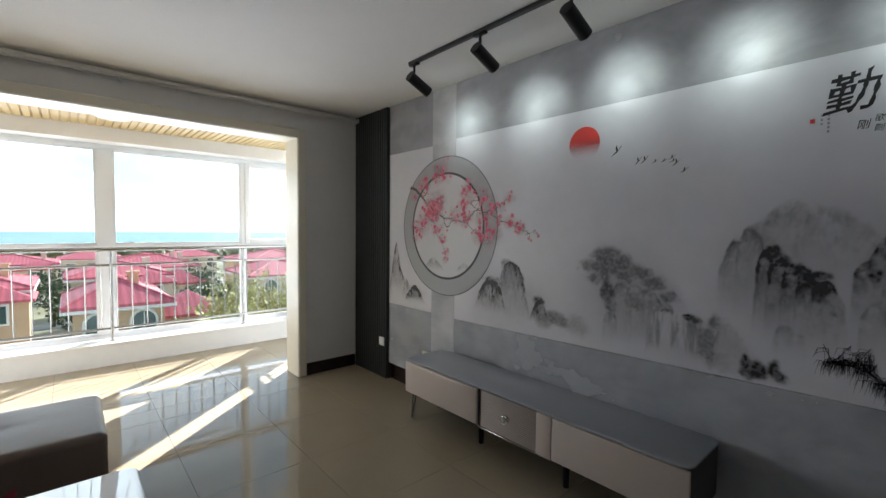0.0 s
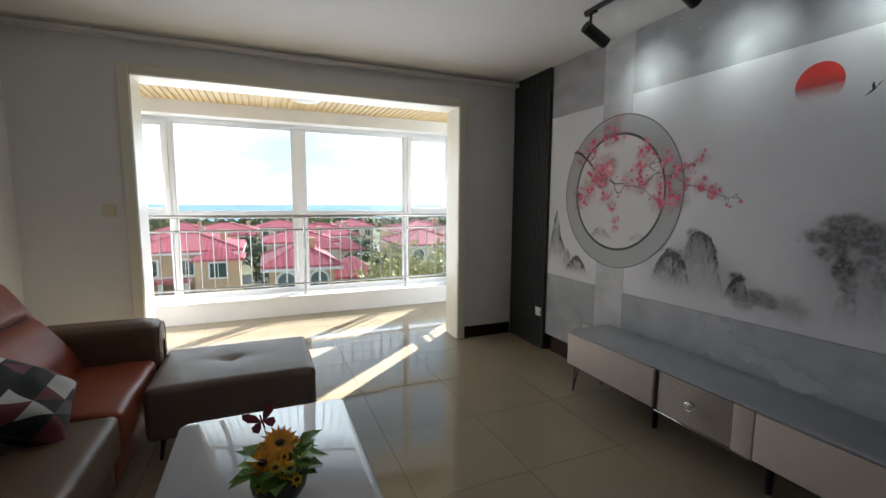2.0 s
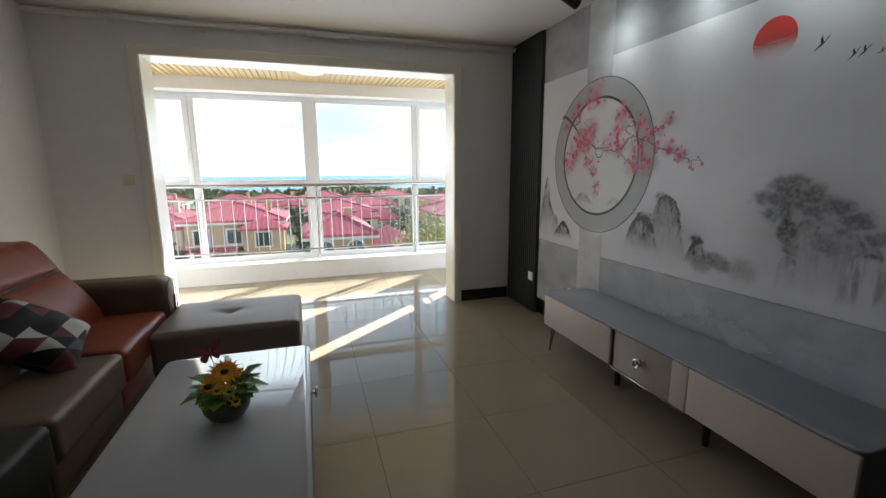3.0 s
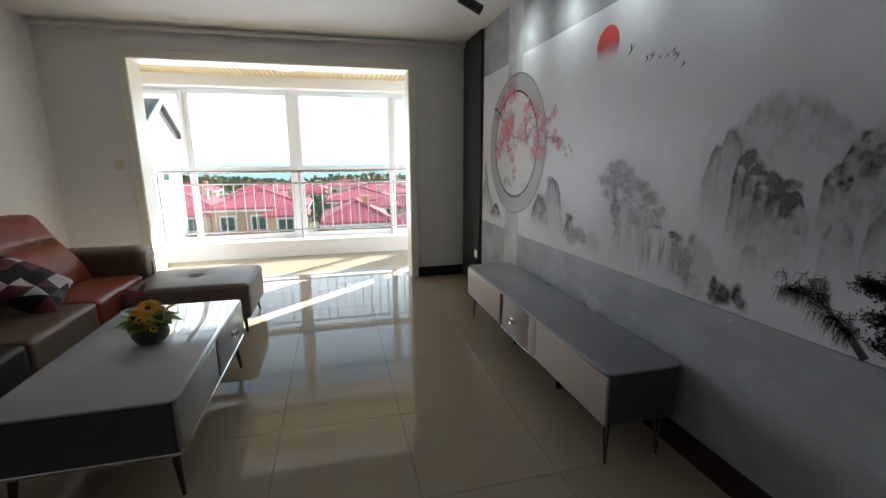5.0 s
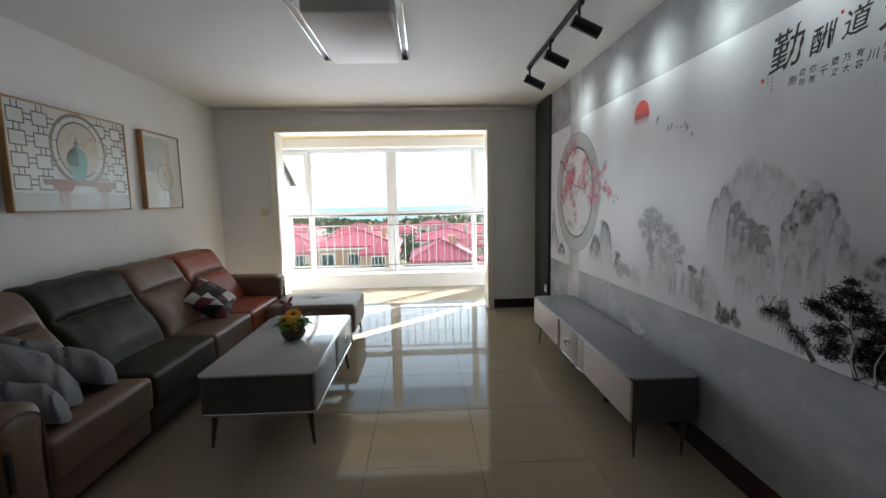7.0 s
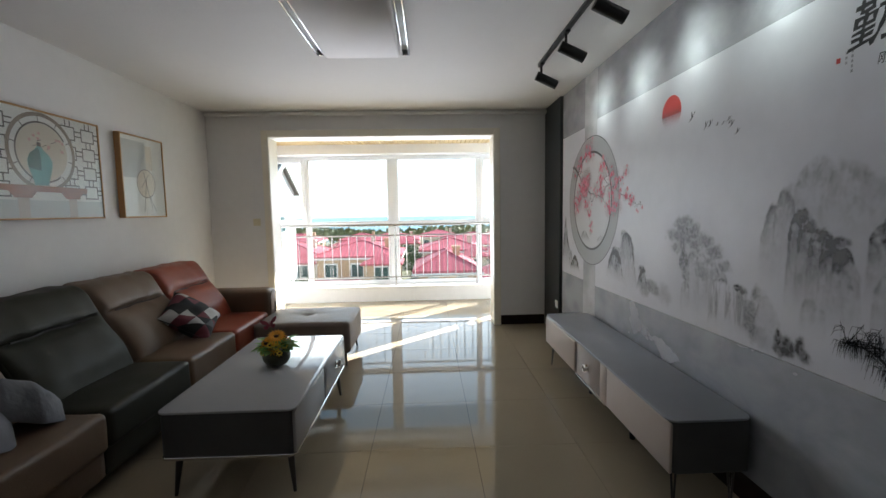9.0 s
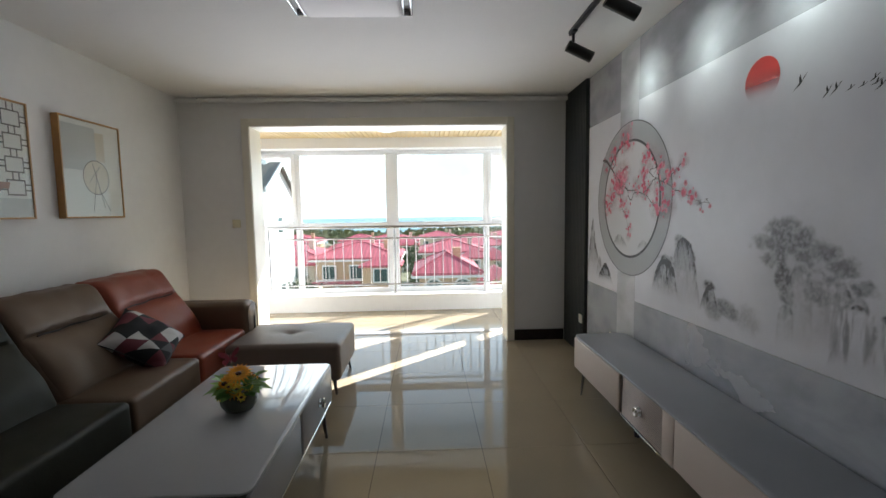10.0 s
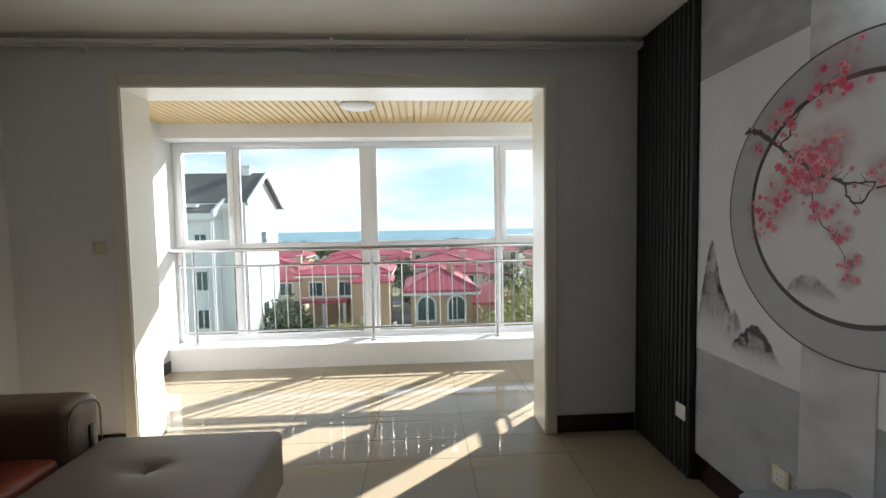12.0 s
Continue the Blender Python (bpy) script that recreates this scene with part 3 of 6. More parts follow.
for x in (13.0 + 11.0, 36.0, 48.0, -32.0, -44.0):
    villa(x, x + 8.6, 49 + rng.uniform(-2, 2), 8.0, EAVE, 1.3, M_PALESTUCCO, False, 0)


def garden_wall(x0, x1, y):
    w = thing("garden_wall", ((x0 + x1) / 2, y, ground_z(y)), "low white rendered garden wall with square posts", "wall", "garden walls")
    g = ground_z(y)
    part("wall_panel", B(x0, x1, y - 0.08, y + 0.08, g - 0.1, g + 0.75), M_WHITEWALL, w, smooth=False)
    part("coping", B(x0, x1, y - 0.14, y + 0.14, g + 0.751, g + 0.84), M_WHITEWALL, w, smooth=False)
    n = max(2, round((x1 - x0) / 2.2))
    for i in range(n + 1):
        px = x0 + (x1 - x0) * i / n
        part("post", B(px - 0.16, px + 0.16, y - 0.17, y + 0.17, g - 0.1, g + 1.15), M_WHITEWALL, w, smooth=False)


for x0, x1, y in ((-11.5, -5.6, 36.2), (-3.6, 0.4, 40.8), (-1.2, 6.8, 28.6), (8.0, 16.0, 36.3), (-12.0, -3.0, 47.0 + 3.9), (1.0, 7.0, 47.0)):
    garden_wall(x0, x1, y)


# block of flats across the way
def flats(x1, y0):
    f = thing("apartment_building", (x1 - 7, y0 + 6, GZ), "white block of flats with a steep grey tiled roof", "apartment building")
    x0, y1, eave, top = x1 - 26, y0 + 7.2, 3.55, 5.75
    bm = B(x0, x1, y0, y1, GZ, eave)
    mid = (y0 + y1) / 2
    g = [bm.verts.new(p) for p in ((x1 - 0.02, y0, eave), (x1 - 0.02, y1, eave), (x1 - 0.02, mid, top), (x1 - 0.4, y0, eave), (x1 - 0.4, y1, eave), (x1 - 0.4, mid, top))]
    for q in ((0, 1, 2), (3, 5, 4), (0, 2, 5, 3), (1, 4, 5, 2)):
        bm.faces.new([g[i] for i in q])
    part("wall", bm, M_WHITEWALL, f, smooth=False)
    bm = bmesh.new()
    for ya, sgn in ((y0 - 0.6, 1), (y1 + 0.6, -1)):
        v = [bm.verts.new(p) for p in ((x0, ya, eave - 0.35), (x1 + 0.35, ya, eave - 0.35), (x1 + 0.35, mid, top + 0.12), (x0, mid, top + 0.12))]
        w = [bm.verts.new((p.co.x, p.co.y, p.co.z + 0.18)) for p in v]
        bm.faces.new(v)
        bm.faces.new(w)
        for i in range(4):
            bm.faces.new((v[i], v[(i + 1) % 4], w[(i + 1) % 4], w[i]))
    part("roof", bm, M_GREYROOF, f, smooth=False)
    bm = bmesh.new()
    for ya, yb in ((y0 - 0.62, mid), (y1 + 0.62, mid)):
        d = Vector((0, yb - ya, top + 0.1 - eave + 0.35))
        a = Vector((x1 + 0.37, ya, eave - 0.45))
        v = [bm.verts.new(p) for p in (a, a + d, a + d + Vector((0, 0, 0.45)), a + Vector((0, 0, 0.45)))]
        w = [bm.verts.new(p.co + Vector((0.12, 0, 0))) for p in v]
        bm.faces.new(v)
        bm.faces.new(w)
        for i in range(4):
            bm.faces.new((v[i], v[(i + 1) % 4], w[(i + 1) % 4], w[i]))
    box(bm, x0, x1 + 0.3, y0 - 0.75, y0 - 0.6, eave - 0.55, eave - 0.2)
    part("verge", bm, M_WHITEWALL, f, smooth=False)
    bm = B(x1 - 1.5, x1 - 0.8, mid - 0.4, mid + 0.4, top - 0.6, top + 0.7)
    box(bm, x1 - 1.6, x1 - 0.7, mid - 0.5, mid + 0.5, top + 0.7, top + 0.85)
    part("chimney", bm, M_WHITEWALL, f, smooth=False)
    # front wing, its roof running up to the main roof
    fx, fy, fe = x1 - 1.65, y0 - 1.6, 2.6
    bm = B(x0, fx, fy, y0 - 0.002, GZ, fe)
    g = [bm.verts.new(p) for p in ((fx - 0.01, fy, fe), (fx - 0.01, y0 + 1.0, fe), (fx - 0.01, y0 + 1.0, 3.9), (fx - 0.3, fy, fe), (fx - 0.3, y0 + 1.0, fe), (fx - 0.3, y0 + 1.0, 3.9))]
    for q in ((0, 1, 2), (3, 5, 4), (0, 2, 5, 3)):
        bm.faces.new([g[i] for i in q])
    part("wing_wall", bm, M_WHITEWALL, f, smooth=False)

    def slab(bm, corners, t):
        v = [bm.verts.new(p) for p in corners]
        w = [bm.verts.new(p.co + Vector((0, 0, t))) for p in v]
        bm.faces.new(v)
        bm.faces.new(w)
        for i in range(4):
            bm.faces.new((v[i], v[(i + 1) % 4], w[(i + 1) % 4], w[i]))

    bm = bmesh.new()
    slab(bm, ((x0, fy - 0.4, fe - 0.1), (fx + 0.1, fy - 0.4, fe - 0.1), (fx + 0.1, y0 + 1.1, 4.02), (x0, y0 + 1.1, 4.02)), 0.16)
    part("wing_roof", bm, M_GREYROOF, f, smooth=False)
    bm = bmesh.new()
    slab(bm, ((fx + 0.101, fy - 0.45, fe - 0.40), (fx + 0.30, fy - 0.45, fe - 0.40), (fx + 0.30, y0 + 1.1, 3.75), (fx + 0.101, y0 + 1.1, 3.75)), 0.55)
    part("wing_verge", bm, M_WHITEWALL, f, smooth=False)
    part("gutter", B(x0, fx + 0.1, fy - 0.55, fy - 0.401, fe - 0.45, fe - 0.02), M_WHITEWALL, f, smooth=False)
    part("skylight", B(fx - 2.0, fx - 1.2, fy + 0.3, fy + 0.9, 3.05, 3.25), M_WHITEWALL, f, "pale roof light", smooth=False)
    for z, h in ((0.15, 0.95), (-2.85, 1.3), (-5.6, 1.3)):
        house_window(f, fx - 0.85, fy, z, 0.75, h, False)
        house_window(f, fx - 2.9, fy, z, 1.1, h, False)
    for z in (-5.6, -4.0, -2.4):
        house_window(f, x1 - 0.75, y0, z, 0.38, 0.85, False)
    part("wing_downpipe", T((fx - 0.12, fy - 0.08, GZ), (fx - 0.12, fy - 0.08, fe - 0.45), 0.07, seg=8), M_WHITEWALL, f)
    part("downpipe", T((x1 - 0.5, y0 - 0.08, GZ), (x1 - 0.5, y0 - 0.08, eave - 0.4), 0.06, seg=8), M_WHITEWALL, f)
    bm = bmesh.new()
    for z in (-4.7, 1.2):
        box(bm, x1 + 0.002, x1 + 0.05, mid - 0.5, mid + 0.5, z - 1.3, z)
    part("gable_window", bm, M_WINDARK, f, smooth=False)


flats(-12.1, 34.0)


# trees: tapered trunk, limbs and a crown of many small leaf clumps
def tree(x, y, h, leaf, label, rng, clumps=150):
    g = ground_z(y)
    t = thing("tree", (x, y, g), label, "tree", "garden trees")
    bm = bmesh.new()
    tube(bm, (x, y, g), (x + 0.1, y, g + h * 0.45), 0.16, 0.10, 8)
    tips = []
    for i in range(7):
        a = rng.uniform(0, 6.28)
        r = rng.uniform(0.15, 0.36) * h
        tip = Vector((x + r * math.cos(a), y + r * math.sin(a), g + h * rng.uniform(0.6, 0.95)))
        tube(bm, (x + 0.1, y, g + h * rng.uniform(0.3, 0.45)), tip, 0.07, 0.02, 6)
        tips.append(tip)
    part("trunk", bm, M_BARK, t)
    bm = bmesh.new()
    for i in range(clumps):
        c = rng.choice(tips) + Vector((rng.gauss(0, 0.13 * h), rng.gauss(0, 0.13 * h), rng.gauss(0, 0.12 * h)))
        for k in range(5):
            q = c + Vector((rng.gauss(0, 0.18), rng.gauss(0, 0.18), rng.gauss(0, 0.16)))
            s = rng.uniform(0.08, 0.2)
            d1 = Vector((rng.gauss(0, 1), rng.gauss(0, 1), rng.gauss(0, 1))).normalized() * s
            d2 = d1.orthogonal().normalized() * s * rng.uniform(0.5, 0.9)
            bm.faces.new([bm.verts.new(p) for p in (q - d1, q + d2, q + d1, q - d2)])
    part("crown", bm, leaf, t, smooth=False)


rng = random.Random(9)
for x, y, h in ((7.6, 27.5, 5.6), (9.3, 28.5, 6.0), (10.8, 27.2, 5.4), (12.6, 30.0, 6.2), (8.6, 30.5, 5.6), (14.5, 27.5, 5.2), (-3.4, 29.0, 3.2), (-1.6, 28.0, 2.8), (6.2, 26.5, 3.6)):
    tree(x, y, h, M_LEAF, "small garden tree with yellow-green autumn leaves", rng, 420)
for x, y, h in ((-9.6, 37.0, 2.6), (-8.2, 36.0, 2.2), (-11.0, 38.0, 4.0), (0.5, 47.5, 4.5), (9.5, 45.0, 5.0), (11.0, 55.0, 5.5), (-1.2, 60.0, 5.5), (-12.5, 58.0, 6.0), (20.5, 55.0, 6.0)):
    tree(x, y, h, M_LEAFD, "dark green garden tree between the villas", rng, 260)
# shore wood as one mass of leaves
M_WOOD = material("olive_wood_leaf", (0.14, 0.14, 0.055), 0.8, vary=0.5, scale=0.06)
bm = bmesh.new()
for i in range(17000):
    x, y = rng.uniform(-220, 260), rng.uniform(140, 175)
    q = Vector((x, y, ground_z(y) + rng.uniform(0.4, 1.0) ** 0.7 * (6.7 + 0.8 * math.sin(x * 0.11) + 0.7 * math.sin(x * 0.37 + y) + rng.gauss(0, 0.4))))
    s = rng.uniform(0.5, 1.25)
    d1 = Vector((rng.gauss(0, 1), rng.gauss(0, 0.4), rng.gauss(0, 1))).normalized() * s
    d2 = d1.orthogonal().normalized() * s * 0.8
    bm.faces.new([bm.verts.new(p) for p in (q - d1, q + d2, q + d1, q - d2)])
tagged(part("shore_wood", bm, M_WOOD, None, smooth=False), "olive green belt of trees along the shore", "trees", "", "stuff")

# ---- soft bodies ----
def soft(bm, x0, x1, y0, y1, z0, z1, r=0.05, n=12, puff=0.0, fn=None, wrinkle=0.0, seed=0.0):
    """A padded block: rounded edges, a domed top, slight wrinkles."""
    c, h = Vector(((x0 + x1) / 2, (y0 + y1) / 2, (z0 + z1) / 2)), Vector(((x1 - x0) / 2, (y1 - y0) / 2, (z1 - z0) / 2))
    tmp = bmesh.new()
    bmesh.ops.create_cube(tmp, size=2.0)
    bmesh.ops.subdivide_edges(tmp, edges=tmp.edges[:], cuts=n, use_grid_fill=True)
    for v in tmp.verts:
        u = Vector([math.copysign(1, a) * (abs(a) if abs(a) > 0.999 else math.sin(abs(a) * math.pi / 2) ** 0.85) for a in v.co])
        p = Vector((u.x * h.x, u.y * h.y, u.z * h.z))
        inner = Vector([max(-(h[i] - r), min(h[i] - r, p[i])) for i in range(3)])
        d = p - inner
        if d.length > 1e-6:
            p = inner + d.normalized() * min(r, d.length if d.length < r else r)
        dome = max(0.0, 1 - u.x ** 2) * max(0.0, 1 - u.y ** 2)
        if u.z > 0:
            p.z += puff * dome
        p += c
        if wrinkle:
            p += Vector((noise.noise(p * 9 + Vector((seed, 0, 0))), noise.noise(p * 9 + Vector((0, seed, 5))), noise.noise(p * 9 + Vector((3, 1, seed))))) * wrinkle
        v.co = fn(p, u) if fn else p
    me = bpy.data.meshes.new("soft_tmp")
    tmp.to_mesh(me)
    tmp.free()
    bm.from_mesh(me)
    bpy.data.meshes.remove(me)
    return bm


def S(*a, **k):
    return soft(bmesh.new(), *a, **k)


def strip(bm, pts, w):
    """A round piping along points."""
    for a, b in zip(pts, pts[1:]):
        tube(bm, a, b, w, seg=6)


# ---- long sofa on the west wall ----
sofa = thing("sofa", (-1.28, 1.65, 0), "long leather sofa with rust, taupe and dark olive seats", "sofa")
SX0, SX1 = -1.76, -0.83
SEATS = [(2.41, 3.165, M_RUST, "rust red"), (1.70, 2.41, M_TAN, "taupe"), (0.925, 1.70, M_GREEN, "dark olive grey"), (0.20, 0.925, M_TAN, "taupe")]
part("base", B(SX0 + 0.02, SX1 - 0.045, -0.04, 3.40, 0.085, 0.235, r=0.015), M_TAN, sofa)
part("rear_panel", B(SX0, SX0 + 0.09, 0.0, 3.38, 0.10, 0.80, r=0.03, seg=3), M_TAN, sofa)
for i, (y0, y1, mat, tone) in enumerate(SEATS):
    front = part("seat_front", S(SX1 - 0.06, SX1 - 0.018, y0 + 0.004, y1 - 0.004, 0.10, 0.29, r=0.018, n=5), mat, sofa)
    seat = part("seat", S(-1.50, SX1 + 0.012, y0 + 0.003, y1 - 0.003, 0.245, 0.455, r=0.032, n=22, puff=0.014, wrinkle=0.004, seed=i * 3.1), mat, sofa, tone + " leather seat cushion")
    bm = bmesh.new()
    yy = [y0 + 0.02, y1 - 0.02]
    strip(bm, [(SX1 - 0.02, yy[0], 0.4515), (SX1 - 0.02, yy[1], 0.4515)], 0.0035)
    part("piping", bm, mat, seat)

    def lean(p, u, y0=y0, y1=y1):
        t = (p.z - 0.42) / 0.62
        dent = 0.052 * math.exp(-((t - 0.60) / 0.032) ** 2) if u.x > 0.2 else 0.0
        plump = 0.05 * math.exp(-((t - 0.30) / 0.22) ** 2) if u.x > 0 else 0.0
        crown = 0.012 * math.exp(-((t - 0.74) / 0.14) ** 2) if u.x > 0 else 0.0
        edge = 1 - abs(u.y) ** 6
        p.x += -0.355 * max(0, t) ** 1.12 + (plump + crown) * edge - dent * edge
        return p

    back = part("backrest", S(-1.37, -1.17, y0 + 0.006, y1 - 0.006, 0.42, 1.002, r=0.05, n=36, fn=lean, wrinkle=0.010, seed=i * 5.7 + 1), mat, sofa, tone + " leather back cushion with a folded headrest")
    bm = bmesh.new()
    fx = [-1.17 - 0.355 * 0.60 ** 1.12 - 0.006, 0.42 + 0.62 * 0.60]
    strip(bm, [(fx[0] + 0.016 * (1 - ((2 * j / 10 - 1) ** 2)) * -1 + 0.004 * math.sin(j * 2.1 + i), y0 + 0.10 + (y1 - y0 - 0.20) * j / 10, fx[1] + 0.004 * math.sin(j * 1.3 + i)) for j in range(11)], 0.0045)
    part("headrest_seam", bm, M_BLACK, back, "dark sewn fold under the headrest")
    bm = bmesh.new()
    for yy in (y0 + 0.012, y1 - 0.012):
        strip(bm, [(-1.25 - 0.355 * max(0, t) ** 1.12, yy, 0.42 + 0.62 * t) for t in (0.1, 0.3, 0.5, 0.7, 0.84)], 0.004)
    part("piping", bm, M_GREEN if mat is M_GREEN else M_BLACK, back)


def sofa_arm(y0, y1, out):
    def roll(p, u):
        if u.z > 0.3:
            s = (u.z - 0.3) / 0.7
            p.y += 0.018 * s * math.copysign(1, u.y) * abs(u.y)
        return p
    a = part("armrest", S(SX0 + 0.03, -0.80, y0, y1, 0.10, 0.675, r=0.075, n=14, fn=roll, wrinkle=0.003), M_TAN, sofa, "taupe leather armrest with a rolled top")
    ym = (y0 + y1) / 2
    bm = bmesh.new()
    box(bm, -0.806, -0.792, ym + out * 0.03 - 0.015, ym + out * 0.03 + 0.015, 0.36, 0.53, r=0.012, seg=3)
    part("handle_slot", bm, M_BLACK, a, "black slot in the arm front")
    bm = bmesh.new()
    pts = [(-0.803, ym + 0.10 * math.cos(q), 0.57 + 0.085 * math.sin(q)) for q in [math.pi * j / 12 for j in range(13)]]
    strip(bm, [(-0.803, ym + 0.10, 0.16)] + pts + [(-0.803, ym - 0.10, 0.16)], 0.004)
    part("piping", bm, M_TAN, a)


sofa_arm(3.172, 3.412, 1)
sofa_arm(-0.05, 0.193, -2.2)
for x in (-1.68, -0.93):
    for y in (0.05, 1.68, 3.33):
        part("foot", T((x, y, 0.001), (x, y, 0.09), 0.018, 0.026), M_BLACK, sofa)

# ---- ottoman ----
otto = thing("ottoman", (-0.35, 3.05, 0), "low mushroom leather ottoman with one tuft and dark legs", "ottoman")


def tuft(p, u):
    if u.z > 0.5:
        d = math.hypot(p.x + 0.385, p.y - 3.07)
        p.z -= 0.035 * math.exp(-(d / 0.035) ** 2) + 0.012 * math.exp(-(d / 0.13) ** 2)
        a = math.atan2(p.y - 3.07, p.x + 0.385)
        p.z -= 0.004 * max(0, math.cos(4 * a)) * math.exp(-(d / 0.16) ** 2)
    return p


body = part("cushion", S(-0.80, 0.10, 2.70, 3.40, 0.125, 0.43, r=0.04, n=40, puff=0.012, fn=tuft, wrinkle=0.002), M_OTTO, otto)
bm = bmesh.new()
ball(bm, (-0.385, 3.07, 0.403), (0.012, 0.012, 0.006))
part("button", bm, M_OTTO, body)
for x, sx in ((-0.72, -1), (0.035, 1)):
    for y, sy in ((2.765, -1), (3.335, 1)):
        bm = bmesh.new()
        tube(bm, (x + sx * 0.018, y + sy * 0.018, 0.001), (x, y, 0.135), 0.009, 0.017, 10)
        part("leg", bm, M_LEG, otto)

# ---- coffee table ----
table = thing("coffee_table", (-0.18, 1.485, 0), "low coffee table with a glossy white top and dark grey sides", "coffee table")
TX0, TX1, TY0, TY1, TZ = -0.53, 0.165, 0.835, 2.135, 0.476


def rounded_slab(x0, x1, y0, y1, z0, z1, r, seg=8, lip=0.003):
    bm = bmesh.new()
    pts = []
    for cx, cy, a0 in ((x1 - r, y1 - r, 0), (x0 + r, y1 - r, 90), (x0 + r, y0 + r, 180), (x1 - r, y0 + r, 270)):
        for i in range(seg + 1):
            a = radians(a0 + 90 * i / seg)
            pts.append((cx + r * math.cos(a), cy + r * math.sin(a)))
    cx, cy = (x0 + x1) / 2, (y0 + y1) / 2

    def ring(k, z):
        return [bm.verts.new((px - k * (1 if px > cx else -1), py - k * (1 if py > cy else -1), z)) for px, py in pts]
    rings = [ring(lip, z0), ring(0, z0 + lip), ring(0, z1 - lip), ring(lip, z1)]
    n = len(pts)
    for a, b in zip(rings, rings[1:]):
        for i in range(n):
            bm.faces.new((a[i], a[(i + 1) % n], b[(i + 1) % n], b[i]))
    bm.faces.new(rings[0][::-1])
    bm.faces.new(rings[-1])
    return bm


part("tabletop", rounded_slab(TX0, TX1, TY0, TY1, TZ - 0.014, TZ, 0.045), M_TABLETOP, table, "glossy white glazed stone top")
part("carcass", rounded_slab(TX0 + 0.008, TX1 - 0.022, TY0 + 0.008, TY1 - 0.008, 0.235, TZ - 0.0142, 0.035), M_CARCASS, table, "dark grey wooden body")
part("bottom_rail", rounded_slab(TX0 + 0.004, TX1 - 0.004, TY0 + 0.004, TY1 - 0.004, 0.218, 0.2348, 0.04), M_CHROME, table, "bright metal bottom rail")


def knob(parent, x, y, z, sx):
    """A ring pull on a round plate; sx: the side to which it faces."""
    bm = bmesh.new()
    tube(bm, (x, y, z), (x + sx * 0.006, y, z), 0.026, seg=24)
    tube(bm, (x + sx * 0.006, y, z), (x + sx * 0.022, y, z), 0.008, seg=12)
    m = Matrix.Translation((x + sx * 0.026, y, z)) @ Matrix.Rotation(math.pi / 2, 4, "Y")
    n, k = 24, 8
    rows = [[bm.verts.new(m @ Vector(((0.022 + 0.005 * math.cos(2 * math.pi * j / k)) * math.cos(2 * math.pi * i / n), (0.022 + 0.005 * math.cos(2 * math.pi * j / k)) * math.sin(2 * math.pi * i / n) * 1.1, 0.005 * math.sin(2 * math.pi * j / k)))) for j in range(k)] for i in range(n)]
    for i in range(n):
        for j in range(k):
            bm.faces.new((rows[i][j], rows[(i + 1) % n][j], rows[(i + 1) % n][(j + 1) % k], rows[i][(j + 1) % k]))
    box(bm, x + sx * 0.018, x + sx * 0.028, y - 0.004, y + 0.004, z - 0.02, z + 0.02, r=0.002)
    part("knob", bm, M_CHROME, parent, "chrome ring knob")


M_DRAWER_T = material("silver_grey_lacquer", (0.36, 0.355, 0.36), 0.25, vary=0.03, scale=5)
d1 = part("drawer", B(TX1 - 0.0215, TX1 - 0.003, TY0 + 0.012, 1.448, 0.239, TZ - 0.02, r=0.006, seg=3), M_DRAWER_T, table)
d2 = part("drawer", B(TX1 - 0.0215, TX1 - 0.003, 1.482, TY1 - 0.012, 0.239, TZ - 0.02, r=0.006, seg=3), M_DRAWER_T, table)
knob(d2, TX1 - 0.003, 1.80, 0.36, 1)
for x, sx in ((TX0 + 0.065, -1), (TX1 - 0.06, 1)):
    for y, sy in ((TY0 + 0.08, -1), (TY1 - 0.08, 1)):
        bm = bmesh.new()
        tube(bm, (x + sx * 0.022, y + sy * 0.022, 0.001), (x, y, 0.2182), 0.009, 0.020, 10)
        part("leg", bm, M_LEG, table)

# ---- media bench ----
bench = thing("media_bench", (2.15, 1.59, 0), "long low media bench with grey top and pale taupe drawers", "media bench")
BY0, BY1, BZT = 0.563, 2.617, 0.486
part("benchtop", rounded_slab(1.935, 2.333, BY0, BY1, BZT - 0.013, BZT, 0.05), M_STONE, bench, "matt blue-grey stone top")
part("carcass", rounded_slab(1.958, 2.335, BY0 + 0.008, BY1 - 0.008, 0.222, BZT - 0.0132, 0.03), M_CARCASS, bench, "dark grey wooden body")
dl = part("drawer", B(1.935, 1.957, 1.832, BY1 - 0.004, 0.226, BZT - 0.021, r=0.012, seg=3), M_DRAWER, bench, "pale taupe drawer front with rounded corners")
dr = part("drawer", B(1.942, 1.957, BY0 + 0.006, 1.268, 0.226, BZT - 0.021, r=0.006, seg=3), M_DRAWER, bench)
part("plain_panel", B(1.943, 1.957, 1.273, 1.372, 0.226, BZT - 0.021, r=0.002), M_DRAWER, bench)
rib_panel = part("ribbed_panel", B(1.950, 1.957, 1.375, 1.806, 0.226, BZT - 0.016), M_CARCASS, bench, "ribbed taupe front with a ring knob")
z = 0.230
while z < BZT - 0.024:
    part("rib", B(1.9445, 1.9505, 1.376, 1.805, z, z + 0.0075, r=0.002, seg=1), M_DRAWER, rib_panel)
    z += 0.0112
knob(rib_panel, 1.944, 1.59, 0.348, -1)
part("front_rail", B(1.940, 1.957, 1.273, 1.826, 0.214, 0.2245, r=0.002), M_CHROME, bench)
